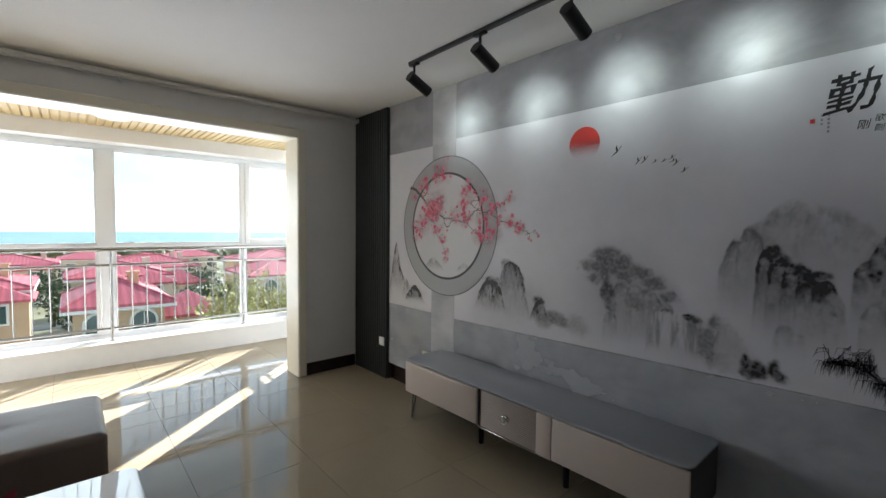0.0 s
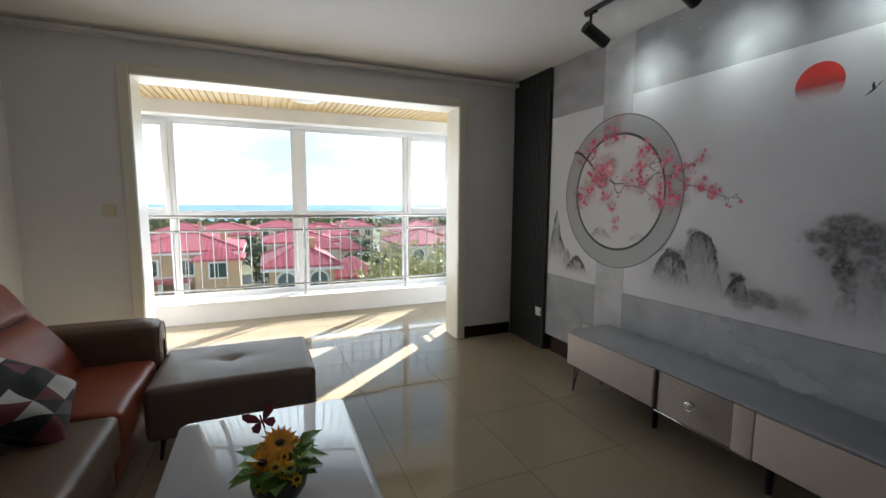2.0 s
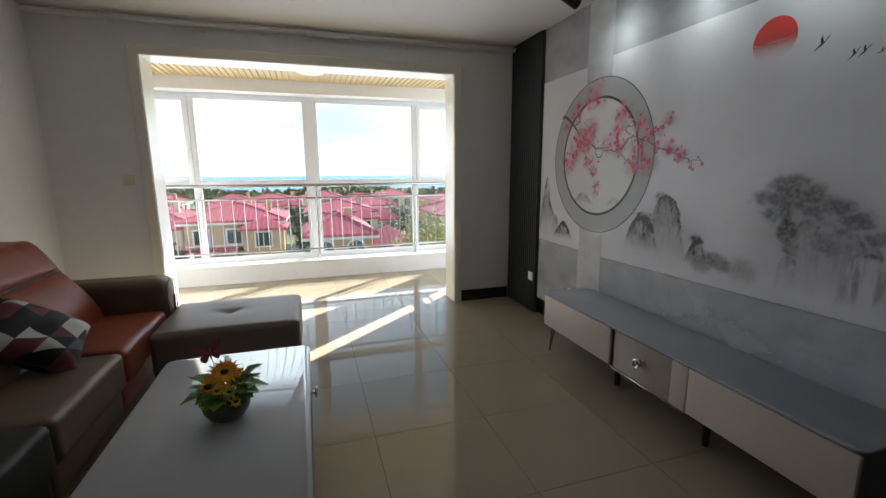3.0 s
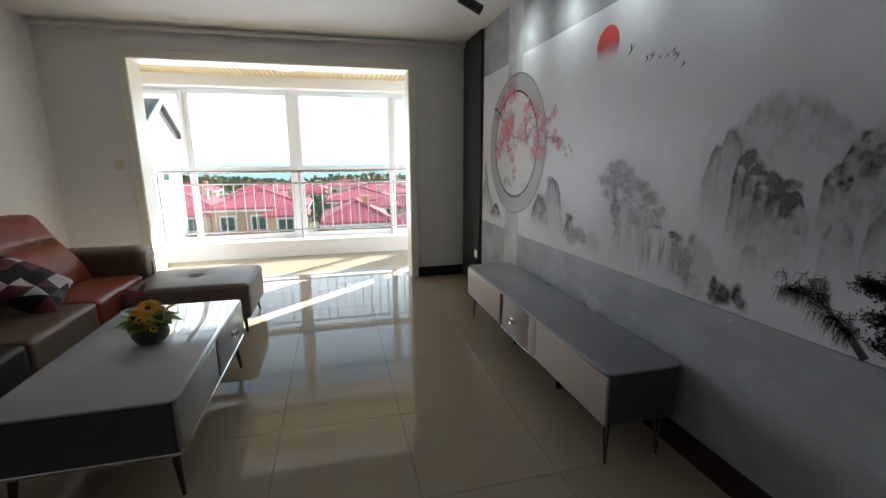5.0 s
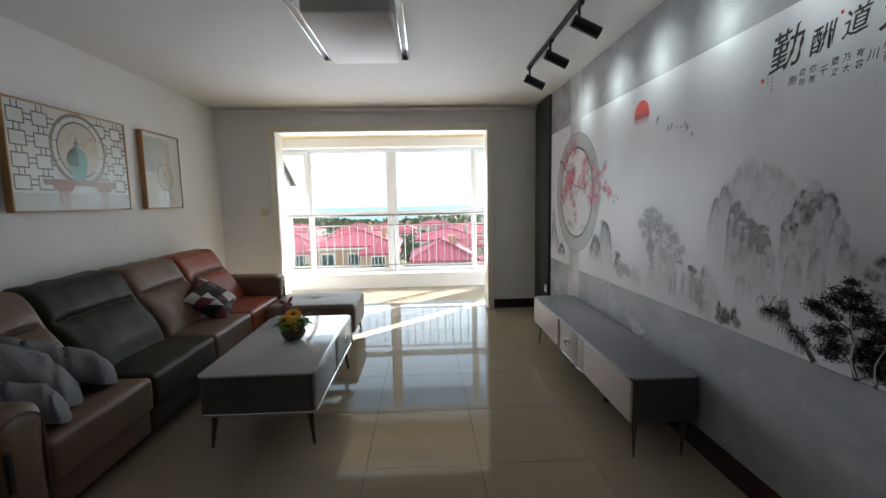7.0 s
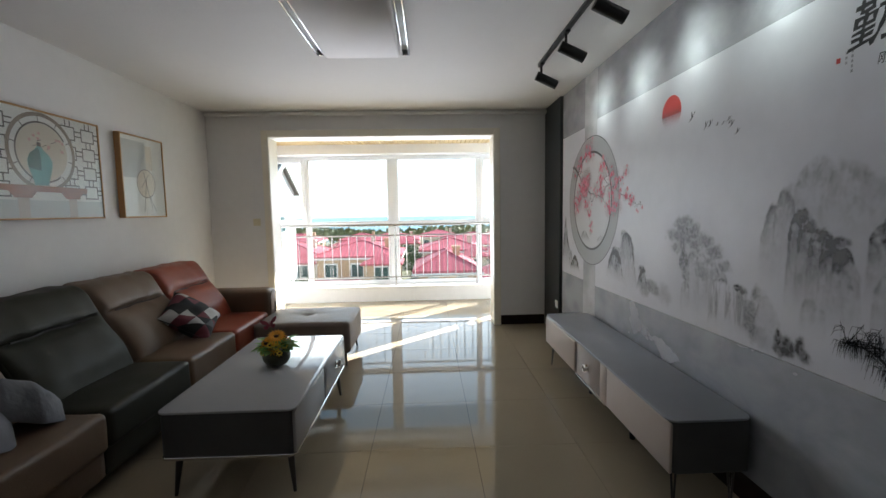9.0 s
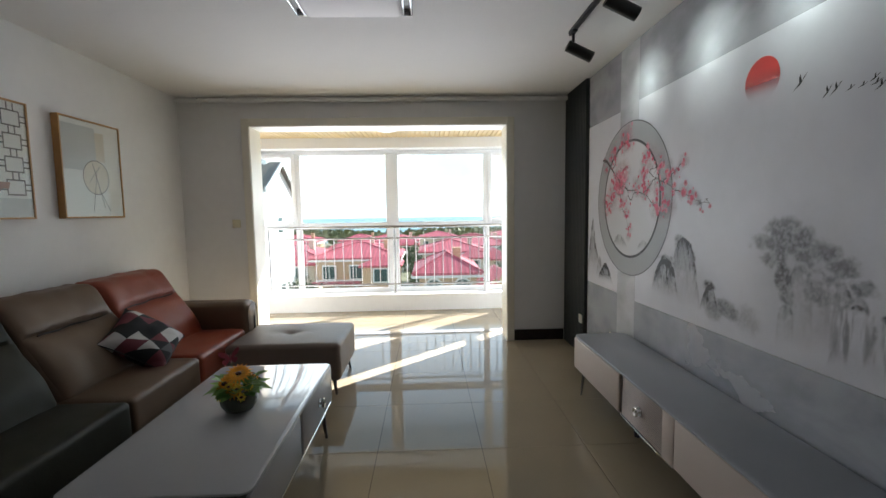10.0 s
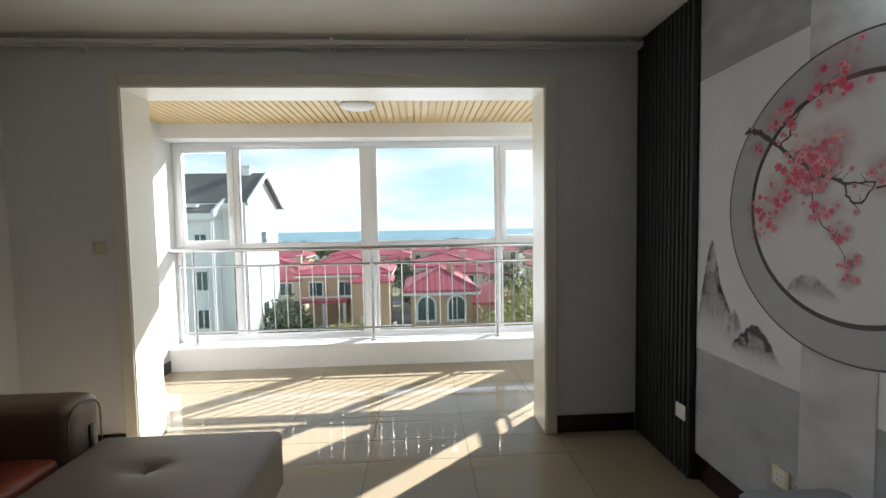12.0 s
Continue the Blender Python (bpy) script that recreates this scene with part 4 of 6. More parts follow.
for y, sy in ((BY0 + 0.07, -1), (BY1 - 0.05, 1)):
    for x in (2.0, 2.28):
        foot = Vector((x - 0.012, y + sy * 0.026, 0.006))
        bm = bmesh.new()
        for dy in (-0.022, 0.022):
            tube(bm, foot, (x, y + dy, 0.2222), 0.0055, seg=10)
        ball(bm, foot, 0.006, 10, 6)
        box(bm, x - 0.012, x + 0.012, y - 0.035, y + 0.035, 0.2175, 0.2222, r=0.001, seg=1)
        part("leg", bm, M_LEG, bench, "bent metal hairpin leg")
for y in (1.28, 1.96):
    part("centre_foot", T((2.12, y, 0.001), (2.12, y, 0.2222), 0.018, 0.024), M_BLACK, bench, "stubby black centre foot")

# ---- flower bowl on the coffee table ----
FX, FY = -0.15, 1.49
fl = thing("flower_arrangement", (FX, FY, TZ), "round dark vase of orange and yellow artificial flowers", "flowers")
M_VASE = material("dark_woven_vase", (0.075, 0.08, 0.05), 0.35, vary=0.5, scale=22, bump=0.006, bump_scale=60)
M_ORANGE = material("orange_petal", (0.88, 0.40, 0.03), 0.6, vary=0.25, scale=25)
M_YELLOW = material("yellow_petal", (0.90, 0.66, 0.08), 0.6, vary=0.2, scale=25)
M_BROWN = material("brown_flower_eye", (0.06, 0.025, 0.012), 0.8, vary=0.3, scale=60)
M_STEMGREEN = material("green_leaf", (0.15, 0.30, 0.05), 0.5, vary=0.35, scale=18)
M_BUTTERFLY = material("burgundy_wing", (0.22, 0.015, 0.03), 0.4, vary=0.3, scale=50)
bm = bmesh.new()
lathe(bm, [(0.040, 0.001), (0.066, 0.012), (0.084, 0.04), (0.088, 0.062), (0.080, 0.088), (0.064, 0.104), (0.060, 0.108), (0.052, 0.104)], (FX, FY, TZ), 28)
part("vase", bm, M_VASE, fl)
rng = random.Random(12)


def bloom(c, normal, r, petals, mat, eye):
    bm = bmesh.new()
    q = Vector(normal).to_track_quat("Z", "Y").to_matrix().to_4x4()
    m = Matrix.Translation(c) @ q
    for layer in range(2):
        for i in range(petals):
            a = 2 * math.pi * (i + 0.5 * layer) / petals
            s = r * (1 - 0.25 * layer)
            w = s * 1.9 / petals * 1.6
            pts = [(0.15 * s, 0, 0.004 * layer), (0.6 * s, w / 2, 0.15 * s + 0.004 * layer), (s, 0, 0.02 * s + 0.008 * layer), (0.6 * s, -w / 2, 0.15 * s + 0.004 * layer)]
            rot = Matrix.Rotation(a, 4, "Z")
            top = [bm.verts.new(m @ rot @ Vector(p)) for p in pts]
            low = [bm.verts.new(m @ rot @ (Vector(p) - Vector((0, 0, 0.0012)))) for p in pts]
            bm.faces.new(top)
            bm.faces.new(low[::-1])
            for k in range(4):
                bm.faces.new((top[k], low[k], low[(k + 1) % 4], top[(k + 1) % 4]))
    b = part("flower", bm, mat, fl, smooth=False)
    bm = bmesh.new()
    ball(bm, m @ Vector((0, 0, 0.006)), (eye, eye, eye * 0.6), 10, 6)
    part("flower_eye", bm, M_BROWN, b)


bloom((FX + 0.005, FY, TZ + 0.185), (0.15, -0.6, 1), 0.068, 18, M_ORANGE, 0.015)
bloom((FX - 0.045, FY - 0.035, TZ + 0.150), (-0.5, -0.9, 0.8), 0.056, 16, M_ORANGE, 0.016)
bloom((FX + 0.0, FY - 0.055, TZ + 0.125), (0.1, -1, 0.6), 0.050, 14, M_ORANGE, 0.018)
bloom((FX + 0.05, FY + 0.04, TZ + 0.165), (0.6, 0.5, 0.9), 0.045, 14, M_ORANGE, 0.012)
for a, rr, zz, s in ((200, 0.085, 0.135, 0.028), (235, 0.095, 0.105, 0.026), (262, 0.075, 0.15, 0.026), (290, 0.085, 0.14, 0.030), (325, 0.085, 0.135, 0.028), (30, 0.09, 0.14, 0.028), (80, 0.09, 0.14, 0.028), (130, 0.09, 0.14, 0.028), (170, 0.09, 0.12, 0.027), (300, 0.095, 0.10, 0.024)):
    a = radians(a)
    bloom((FX + rr * math.cos(a), FY + rr * math.sin(a), TZ + zz), (math.cos(a), math.sin(a), 0.55), s, 7, M_YELLOW, 0.009)
for i in range(64):
    a = rng.uniform(0, 6.283)
    up = rng.uniform(-0.1, 0.9)
    base = Vector((FX + 0.045 * math.cos(a), FY + 0.045 * math.sin(a), TZ + rng.uniform(0.09, 0.14)))
    d = Vector((math.cos(a), math.sin(a), up)).normalized()
    ln, wd = rng.uniform(0.06, 0.12), rng.uniform(0.018, 0.038)
    side = d.cross(Vector((0, 0, 1))).normalized() * wd
    bm = bmesh.new()
    mid = base + d * ln * 0.55 + Vector((0, 0, 0.008))
    tip = base + d * ln - Vector((0, 0, 0.012))
    v = [bm.verts.new(p) for p in (base, mid + side, tip, mid - side, mid - Vector((0, 0, 0.006)))]
    for f in ((0, 1, 4), (1, 2, 4), (2, 3, 4), (3, 0, 4)):
        bm.faces.new([v[k] for k in f])
    ob = part("leaf", bm, M_STEMGREEN, fl, smooth=False)
bm = bmesh.new()
bx, by, bz = FX - 0.045, FY + 0.03, TZ + 0.255
tube(bm, (FX - 0.01, FY, TZ + 0.11), (bx, by, bz), 0.0012, seg=6)
stem = part("wire", bm, M_STEMGREEN, fl)
bm = bmesh.new()
wing_m = Matrix.Translation((bx, by, bz)) @ Matrix.Rotation(radians(52), 4, "X") @ Matrix.Rotation(radians(18), 4, "Z")
for sx in (-1, 1):
    for wing in (((0.002, 0.0), (0.010, 0.024), (0.030, 0.040), (0.048, 0.044), (0.052, 0.030), (0.040, 0.012), (0.018, 0.002)), ((0.002, 0.0), (0.020, 0.001), (0.036, -0.006), (0.036, -0.022), (0.022, -0.032), (0.010, -0.020))):
        top = [bm.verts.new(wing_m @ Vector((sx * u, v, 0.35 * u))) for u, v in wing]
        low = [bm.verts.new(wing_m @ Vector((sx * u, v, 0.35 * u - 0.001))) for u, v in wing]
        bm.faces.new(top)
        bm.faces.new(low[::-1])
        for k in range(len(top)):
            bm.faces.new((top[k], low[k], low[(k + 1) % len(top)], top[(k + 1) % len(top)]))
tube(bm, wing_m @ Vector((0, -0.022, 0)), wing_m @ Vector((0, 0.022, 0.002)), 0.003, seg=8)
part("butterfly", bm, M_BUTTERFLY, fl, "burgundy paper butterfly on a wire", smooth=False)

# ---- cushion and jacket on the sofa ----
def pattern_material():
    mat = bpy.data.materials.new("patchwork_cloth")
    mat.use_nodes = True
    n, l = mat.node_tree.nodes, mat.node_tree.links
    p = n["Principled BSDF"]
    p.inputs["Roughness"].default_value = 0.85
    uv = n.new("ShaderNodeUVMap")
    mp = n.new("ShaderNodeMapping")
    mp.inputs["Scale"].default_value = (4.6, 3.8, 1)
    mp.inputs["Rotation"].default_value = (0, 0, 0.35)
    fl2, fr2 = n.new("ShaderNodeVectorMath"), n.new("ShaderNodeVectorMath")
    fl2.operation, fr2.operation = "FLOOR", "FRACTION"
    sx = n.new("ShaderNodeSeparateXYZ")
    gt = n.new("ShaderNodeMath")
    gt.operation = "GREATER_THAN"
    off = n.new("ShaderNodeVectorMath")
    off.operation = "MULTIPLY_ADD"
    off.inputs[1].default_value = (3.7, 5.1, 2.3)
    vo = n.new("ShaderNodeTexWhiteNoise")
    vo.noise_dimensions = "3D"
    sp = n.new("ShaderNodeSeparateColor")
    l.new(mp.outputs[0], fl2.inputs[0])
    l.new(mp.outputs[0], fr2.inputs[0])
    l.new(fr2.outputs[0], sx.inputs[0])
    l.new(sx.outputs[0], gt.inputs[0])
    l.new(sx.outputs[1], gt.inputs[1])
    l.new(gt.outputs[0], off.inputs[0])
    l.new(fl2.outputs[0], off.inputs[2])
    l.new(off.outputs[0], vo.inputs["Vector"])
    cr = n.new("ShaderNodeValToRGB")
    cr.color_ramp.interpolation = "CONSTANT"
    cols = [(0.0, (0.008, 0.008, 0.009)), (0.40, (0.13, 0.026, 0.038)), (0.60, (0.50, 0.49, 0.48)), (0.70, (0.08, 0.08, 0.085)), (0.80, (0.17, 0.04, 0.055)), (0.92, (0.46, 0.45, 0.44))]
    while len(cr.color_ramp.elements) < len(cols):
        cr.color_ramp.elements.new(0.5)
    for e, (pos, col) in zip(cr.color_ramp.elements, cols):
        e.position, e.color = pos, (*col, 1)
    wv = n.new("ShaderNodeTexWave")
    wv.inputs["Scale"].default_value = 60.0
    bp = n.new("ShaderNodeBump")
    bp.inputs["Strength"].default_value, bp.inputs["Distance"].default_value = 0.25, 0.002
    l.new(uv.outputs[0], mp.inputs[0])
    l.new(vo.outputs["Color"], sp.inputs[0])
    l.new(sp.outputs[0], cr.inputs[0])
    l.new(cr.outputs[0], p.inputs["Base Color"])
    l.new(uv.outputs[0], wv.inputs[0])
    l.new(wv.outputs[0], bp.inputs["Height"])
    l.new(bp.outputs[0], p.inputs["Normal"])
    return mat


def pillow(m, size, thick, mat, name, label, sag=0.0):
    bm = bmesh.new()
    uvl = bm.loops.layers.uv.new("UVMap")
    n = 20
    grids = []
    for s in (1, -1):
        g = []
        for i in range(n + 1):
            row = []
            for j in range(n + 1):
                u, v = 2 * i / n - 1, 2 * j / n - 1
                pinch = 1 - 0.07 * (1 - (abs(u) ** 3)) * abs(v) ** 4 * 1.0
                pinch2 = 1 - 0.07 * (1 - (abs(v) ** 3)) * abs(u) ** 4
                h = thick * ((1 - u ** 4) * (1 - v ** 4)) ** 0.55
                h *= 1 + 0.15 * noise.noise(Vector((u * 2.2, v * 2.2, s * 3.0)))
                row.append(bm.verts.new((u * size / 2 * pinch2, v * size / 2 * pinch, s * h / 2)))
            g.append(row)
        grids.append(g)
    for g in grids:
        for i in range(n):
            for j in range(n):
                f = bm.faces.new((g[i][j], g[i + 1][j], g[i + 1][j + 1], g[i][j + 1]))
                for lo, (a, b) in zip(f.loops, ((i, j), (i + 1, j), (i + 1, j + 1), (i, j + 1))):
                    lo[uvl].uv = (a / n, b / n)
    bmesh.ops.remove_doubles(bm, verts=bm.verts[:], dist=1e-5)
    bm.transform(m)
    ob = thing(name, m.translation, label, "cushion")
    cover = part("cover", bm, mat, ob)
    bm = bmesh.new()
    s = size / 2
    edge = []
    for k in range(4):
        for i in range(10):
            w = -1 + 2 * i / 10
            edge.append([(w, -1), (1, w), (-w, 1), (-1, -w)][k])
    pts = [m @ Vector((u * s * (1 - 0.07 * (1 - abs(v) ** 3) * abs(u) ** 4), v * s * (1 - 0.07 * (1 - abs(u) ** 3) * abs(v) ** 4), 0)) for u, v in edge]
    strip(bm, pts + pts[:1], 0.004)
    part("piping", bm, M_BLACK, cover)
    return ob


pillow(Matrix.Translation((-1.14, 2.32, 0.612)) @ Matrix.Rotation(radians(-12), 4, "Z") @ Matrix.Rotation(radians(42), 4, "Y") @ Matrix.Rotation(radians(30), 4, "Z"), 0.42, 0.16, pattern_material(), "throw_cushion", "square cushion in burgundy, grey and white patchwork")

# quilted jacket thrown over the near seat
M_PUFFER = material("grey_quilted_nylon", (0.10, 0.10, 0.108), 0.65, spec=0.2, vary=0.12, scale=6, bump=0.006, bump_scale=35)
jacket = thing("puffer_jacket", (-1.15, 0.5, 0.46), "grey quilted puffer jacket thrown over the sofa seat", "jacket")


def quilt(bm, p0, p1, width, bulge, rows, droop, seed):
    """A quilted sleeve or panel: padded rolls side by side from p0 to p1, closed below."""
    p0, p1 = Vector(p0), Vector(p1)
    d = (p1 - p0)
    side = d.cross(Vector((0, 0, 1))).normalized()
    nu, nv = 44, 22
    top, low = [], []
    for i in range(nu + 1):
        u = i / nu
        a, b = [], []
        for j in range(nv + 1):
            v = j / nv
            c = math.cos((v - 0.5) * math.pi)
            groove = min(abs(math.sin((u * rows + 0.6 * v) * math.pi)), abs(math.sin((u * rows - 0.9 * v) * math.pi)) + 0.25)
            seam = min(1.0, groove * 3.0) ** 0.5
            taper = min(1.0, 5 * u + 0.35) * min(1.0, (1 - u) * 5 + 0.30) ** 0.6
            z = bulge * c ** 0.55 * (0.80 + 0.20 * seam) * taper
            w = width * (v - 0.5) * taper
            q = p0 + d * u + side * w
            q.z += z - droop * (2 * v - 1) ** 2 * 0.5
            q += Vector((noise.noise(q * 8 + Vector((seed, 0, 0))), noise.noise(q * 8 + Vector((0, seed, 0))), noise.noise(q * 8 + Vector((0, 0, seed))))) * 0.014
            a.append(bm.verts.new(q))
            b.append(bm.verts.new(Vector((q.x, q.y, q.z - z * 0.9 - 0.012))))
        top.append(a)
        low.append(b)
    for i in range(nu):
        for j in range(nv):
            bm.faces.new((top[i][j], top[i + 1][j], top[i + 1][j + 1], top[i][j + 1]))
            bm.faces.new((low[i][j], low[i][j + 1], low[i + 1][j + 1], low[i + 1][j]))
    for i in range(nu):
        for j in (0, nv):
            bm.faces.new((top[i][j], low[i][j], low[i + 1][j], top[i + 1][j]))
    for j in range(nv):
        for i in (0, nu):
            bm.faces.new((top[i][j], top[i][j + 1], low[i][j + 1], low[i][j]))


bm = bmesh.new()
quilt(bm, (-1.46, 0.14, 0.93), (-1.06, 0.66, 0.50), 0.46, 0.16, 3, 0.08, 2.0)
part("body", bm, M_PUFFER, jacket)
bm = bmesh.new()
quilt(bm, (-1.22, 0.10, 0.70), (-0.95, 0.46, 0.465), 0.30, 0.14, 3, 0.02, 7.0)
part("sleeve", bm, M_PUFFER, jacket)
bm = bmesh.new()
quilt(bm, (-1.38, 0.34, 0.80), (-1.02, 0.88, 0.475), 0.30, 0.15, 4, 0.03, 11.0)
part("sleeve", bm, M_PUFFER, jacket)

# ---- printed mural ----
XM = XP - 0.015
mural = thing("wall_mural", (XM, 1.51, MZ0), "printed ink landscape mural with blossom ring and red sun", "mural")


def ink_material(name, col, strength, kind):
    """Printer's ink that thins out to the paper: kind sets the way it fades."""
    mat = bpy.data.materials.new(name)
    mat.use_nodes = True
    n, l = mat.node_tree.nodes, mat.node_tree.links
    p = n["Principled BSDF"]
    p.inputs["Base Color"].default_value = (*col, 1)
    p.inputs["Roughness"].default_value = 0.45

    def math_node(op, a, b=None, c=None):
        q = n.new("ShaderNodeMath")
        q.operation = op
        for i, v in enumerate((a, b, c)):
            if v is None:
                continue
            if isinstance(v, (int, float)):
                q.inputs[i].default_value = v
            else:
                l.new(v, q.inputs[i])
        return q.outputs[0]

    def ramp(v, a, b):
        q = n.new("ShaderNodeMapRange")
        q.interpolation_type = "SMOOTHSTEP"
        l.new(v, q.inputs["Value"])
        q.inputs["From Min"].default_value, q.inputs["From Max"].default_value = a, b
        return q.outputs[0]

    def tex(scale, detail, stretch, distort=0.0, ridged=False):
        m = n.new("ShaderNodeMapping")
        m.inputs["Scale"].default_value = stretch
        l.new(geo.outputs["Object"], m.inputs[0])
        q = n.new("ShaderNodeTexNoise")
        q.inputs["Scale"].default_value, q.inputs["Detail"].default_value, q.inputs["Distortion"].default_value = scale, detail, distort
        if ridged:
            q.noise_type = "RIDGED_MULTIFRACTAL"
        l.new(m.outputs[0], q.inputs["Vector"])
        return q.outputs["Fac"]

    uv = n.new("ShaderNodeUVMap")
    geo = n.new("ShaderNodeTexCoord")
    s = n.new("ShaderNodeSeparateXYZ")
    l.new(uv.outputs[0], s.inputs[0])
    u, v = s.outputs[0], s.outputs[1]
    if kind == "sun":
        alpha = math_node("ADD", math_node("MULTIPLY", ramp(v, 0.08, 0.78), 0.98), 0.02)
    elif kind == "cloud":
        alpha = math_node("ADD", 0.55, math_node("MULTIPLY", ramp(tex(2.2, 6.0, (1, 1, 1.6), 0.2), 0.32, 0.70), 0.45))
    elif kind == "wash":
        alpha = math_node("MULTIPLY", u, math_node("ADD", 0.70, math_node("MULTIPLY", tex(55.0, 4.0, (1, 1, 0.8)), 0.6)))
    elif kind == "leaf":
        alpha = math_node("ADD", 0.45, math_node("MULTIPLY", tex(30.0, 3.0, (1, 1, 1)), 0.7))
    else:
        alpha = math_node("MULTIPLY", 1.0, 1.0)
    alpha = math_node("MINIMUM", math_node("MULTIPLY", alpha, strength), 1.0)
    l.new(alpha, p.inputs["Alpha"])
    return mat


I_SUN = ink_material("ink_red_sun", (0.72, 0.045, 0.035), 1.0, "sun")
I_CLOUD = ink_material("ink_cloud_band", (0.38, 0.38, 0.41), 0.80, "cloud")
I_LAKE = ink_material("ink_lake_band", (0.42, 0.44, 0.475), 0.70, "cloud")
I_STRIPE = ink_material("ink_pale_stripe", (0.66, 0.67, 0.70), 0.85, "cloud")
I_BLACK = ink_material("ink_black", (0.015, 0.015, 0.016), 0.95, "leaf")
I_LINE = material("ink_line", (0.02, 0.02, 0.022), 0.5)
I_GREYLEAF = ink_material("ink_grey_leaf", (0.07, 0.07, 0.075), 0.55, "leaf")
I_RING = material("ink_ring_grey", (0.36, 0.365, 0.385), 0.42, vary=0.08, scale=3)
I_PAPER = material("ring_paper", (0.60, 0.60, 0.615), 0.42, vary=0.04, scale=2)
I_PINK = ink_material("blossom_pink", (0.80, 0.31, 0.38), 0.95, "leaf")
I_ROSE = ink_material("blossom_rose", (0.74, 0.10, 0.19), 1.0, "leaf")
I_TWIG = material("blossom_branch", (0.06, 0.042, 0.04), 0.6)
I_RED = material("seal_red", (0.55, 0.04, 0.03), 0.5)

part("sheet", B(XM, XE - 0.0004, -0.434, 3.454, MZ0, H - 0.001), M_MURAL, mural, "pale grey printed wall paper")


def flat(name, outline, mat, k, label="", uv=None):
    """A printed flat piece on the mural; outline in (y, z); k: layer."""
    bm = bmesh.new()
    lay_uv = bm.loops.layers.uv.new("UVMap")
    ys, zs = [p[0] for p in outline], [p[1] for p in outline]
    f = bm.faces.new([bm.verts.new((XM - 0.00025 * k, y, z)) for y, z in outline])
    for lo in f.loops:
        lo[lay_uv].uv = ((max(ys) - lo.vert.co.y) / (max(ys) - min(ys)), (lo.vert.co.z - min(zs)) / (max(zs) - min(zs)))
    return part(name, bm, mat, mural, label, smooth=False)


def rect(y0, y1, z0, z1):
    return [(y0, z0), (y1, z0), (y1, z1), (y0, z1)]


# bands of cloud and lake, and the pale upright stripe
flat("cloud_band", rect(-0.434, 2.508, 2.235, H - 0.001), I_CLOUD, 1, "smoky grey upper band")
flat("cloud_band", rect(2.802, 3.454, 2.215, H - 0.001), I_CLOUD, 1)
flat("lake_band", [(-0.434, MZ0), (2.508, MZ0), (2.508, 0.756), (-0.434, 0.810)], I_LAKE, 1, "blue-grey lower band")
flat("lake_band", rect(2.802, 3.454, MZ0, 0.765), I_LAKE, 1)
flat("stripe", rect(2.512, 2.802, MZ0, H - 0.001), I_STRIPE, 1, "pale upright stripe")
flat("seam", rect(2.507, 2.512, 0.49, H - 0.001), I_GREYLEAF, 2)
flat("shore_line", [(-0.434, 0.808), (2.506, 0.754), (2.506, 0.759), (-0.434, 0.813)], I_GREYLEAF, 2)


def lattice(y, z, scale, seed):
    """Smooth value noise over the mural, 0 to 1."""
    tab = np.random.RandomState(int(seed)).rand(64, 64)
    a, b = y * scale + 31.0, z * scale + 17.0
    i, j = np.floor(a).astype(int), np.floor(b).astype(int)
    f, g = a - i, b - j
    f, g = f * f * (3 - 2 * f), g * g * (3 - 2 * g)
    i, j, i1, j1 = i % 64, j % 64, (i + 1) % 64, (j + 1) % 64
    return (tab[i, j] * (1 - f) + tab[i1, j] * f) * (1 - g) + (tab[i, j1] * (1 - f) + tab[i1, j1] * f) * g


def cloudy(y, z, scale, seed):
    return (lattice(y, z, scale, seed) * 0.5 + lattice(y, z, scale * 2.1, seed + 1) * 0.27 + lattice(y, z, scale * 4.3, seed + 2) * 0.15 + lattice(y, z, scale * 8.9, seed + 3) * 0.08)


def step(v, a, b):
    t = np.clip((v - a) / (b - a), 0, 1)
    return t * t * (3 - 2 * t)


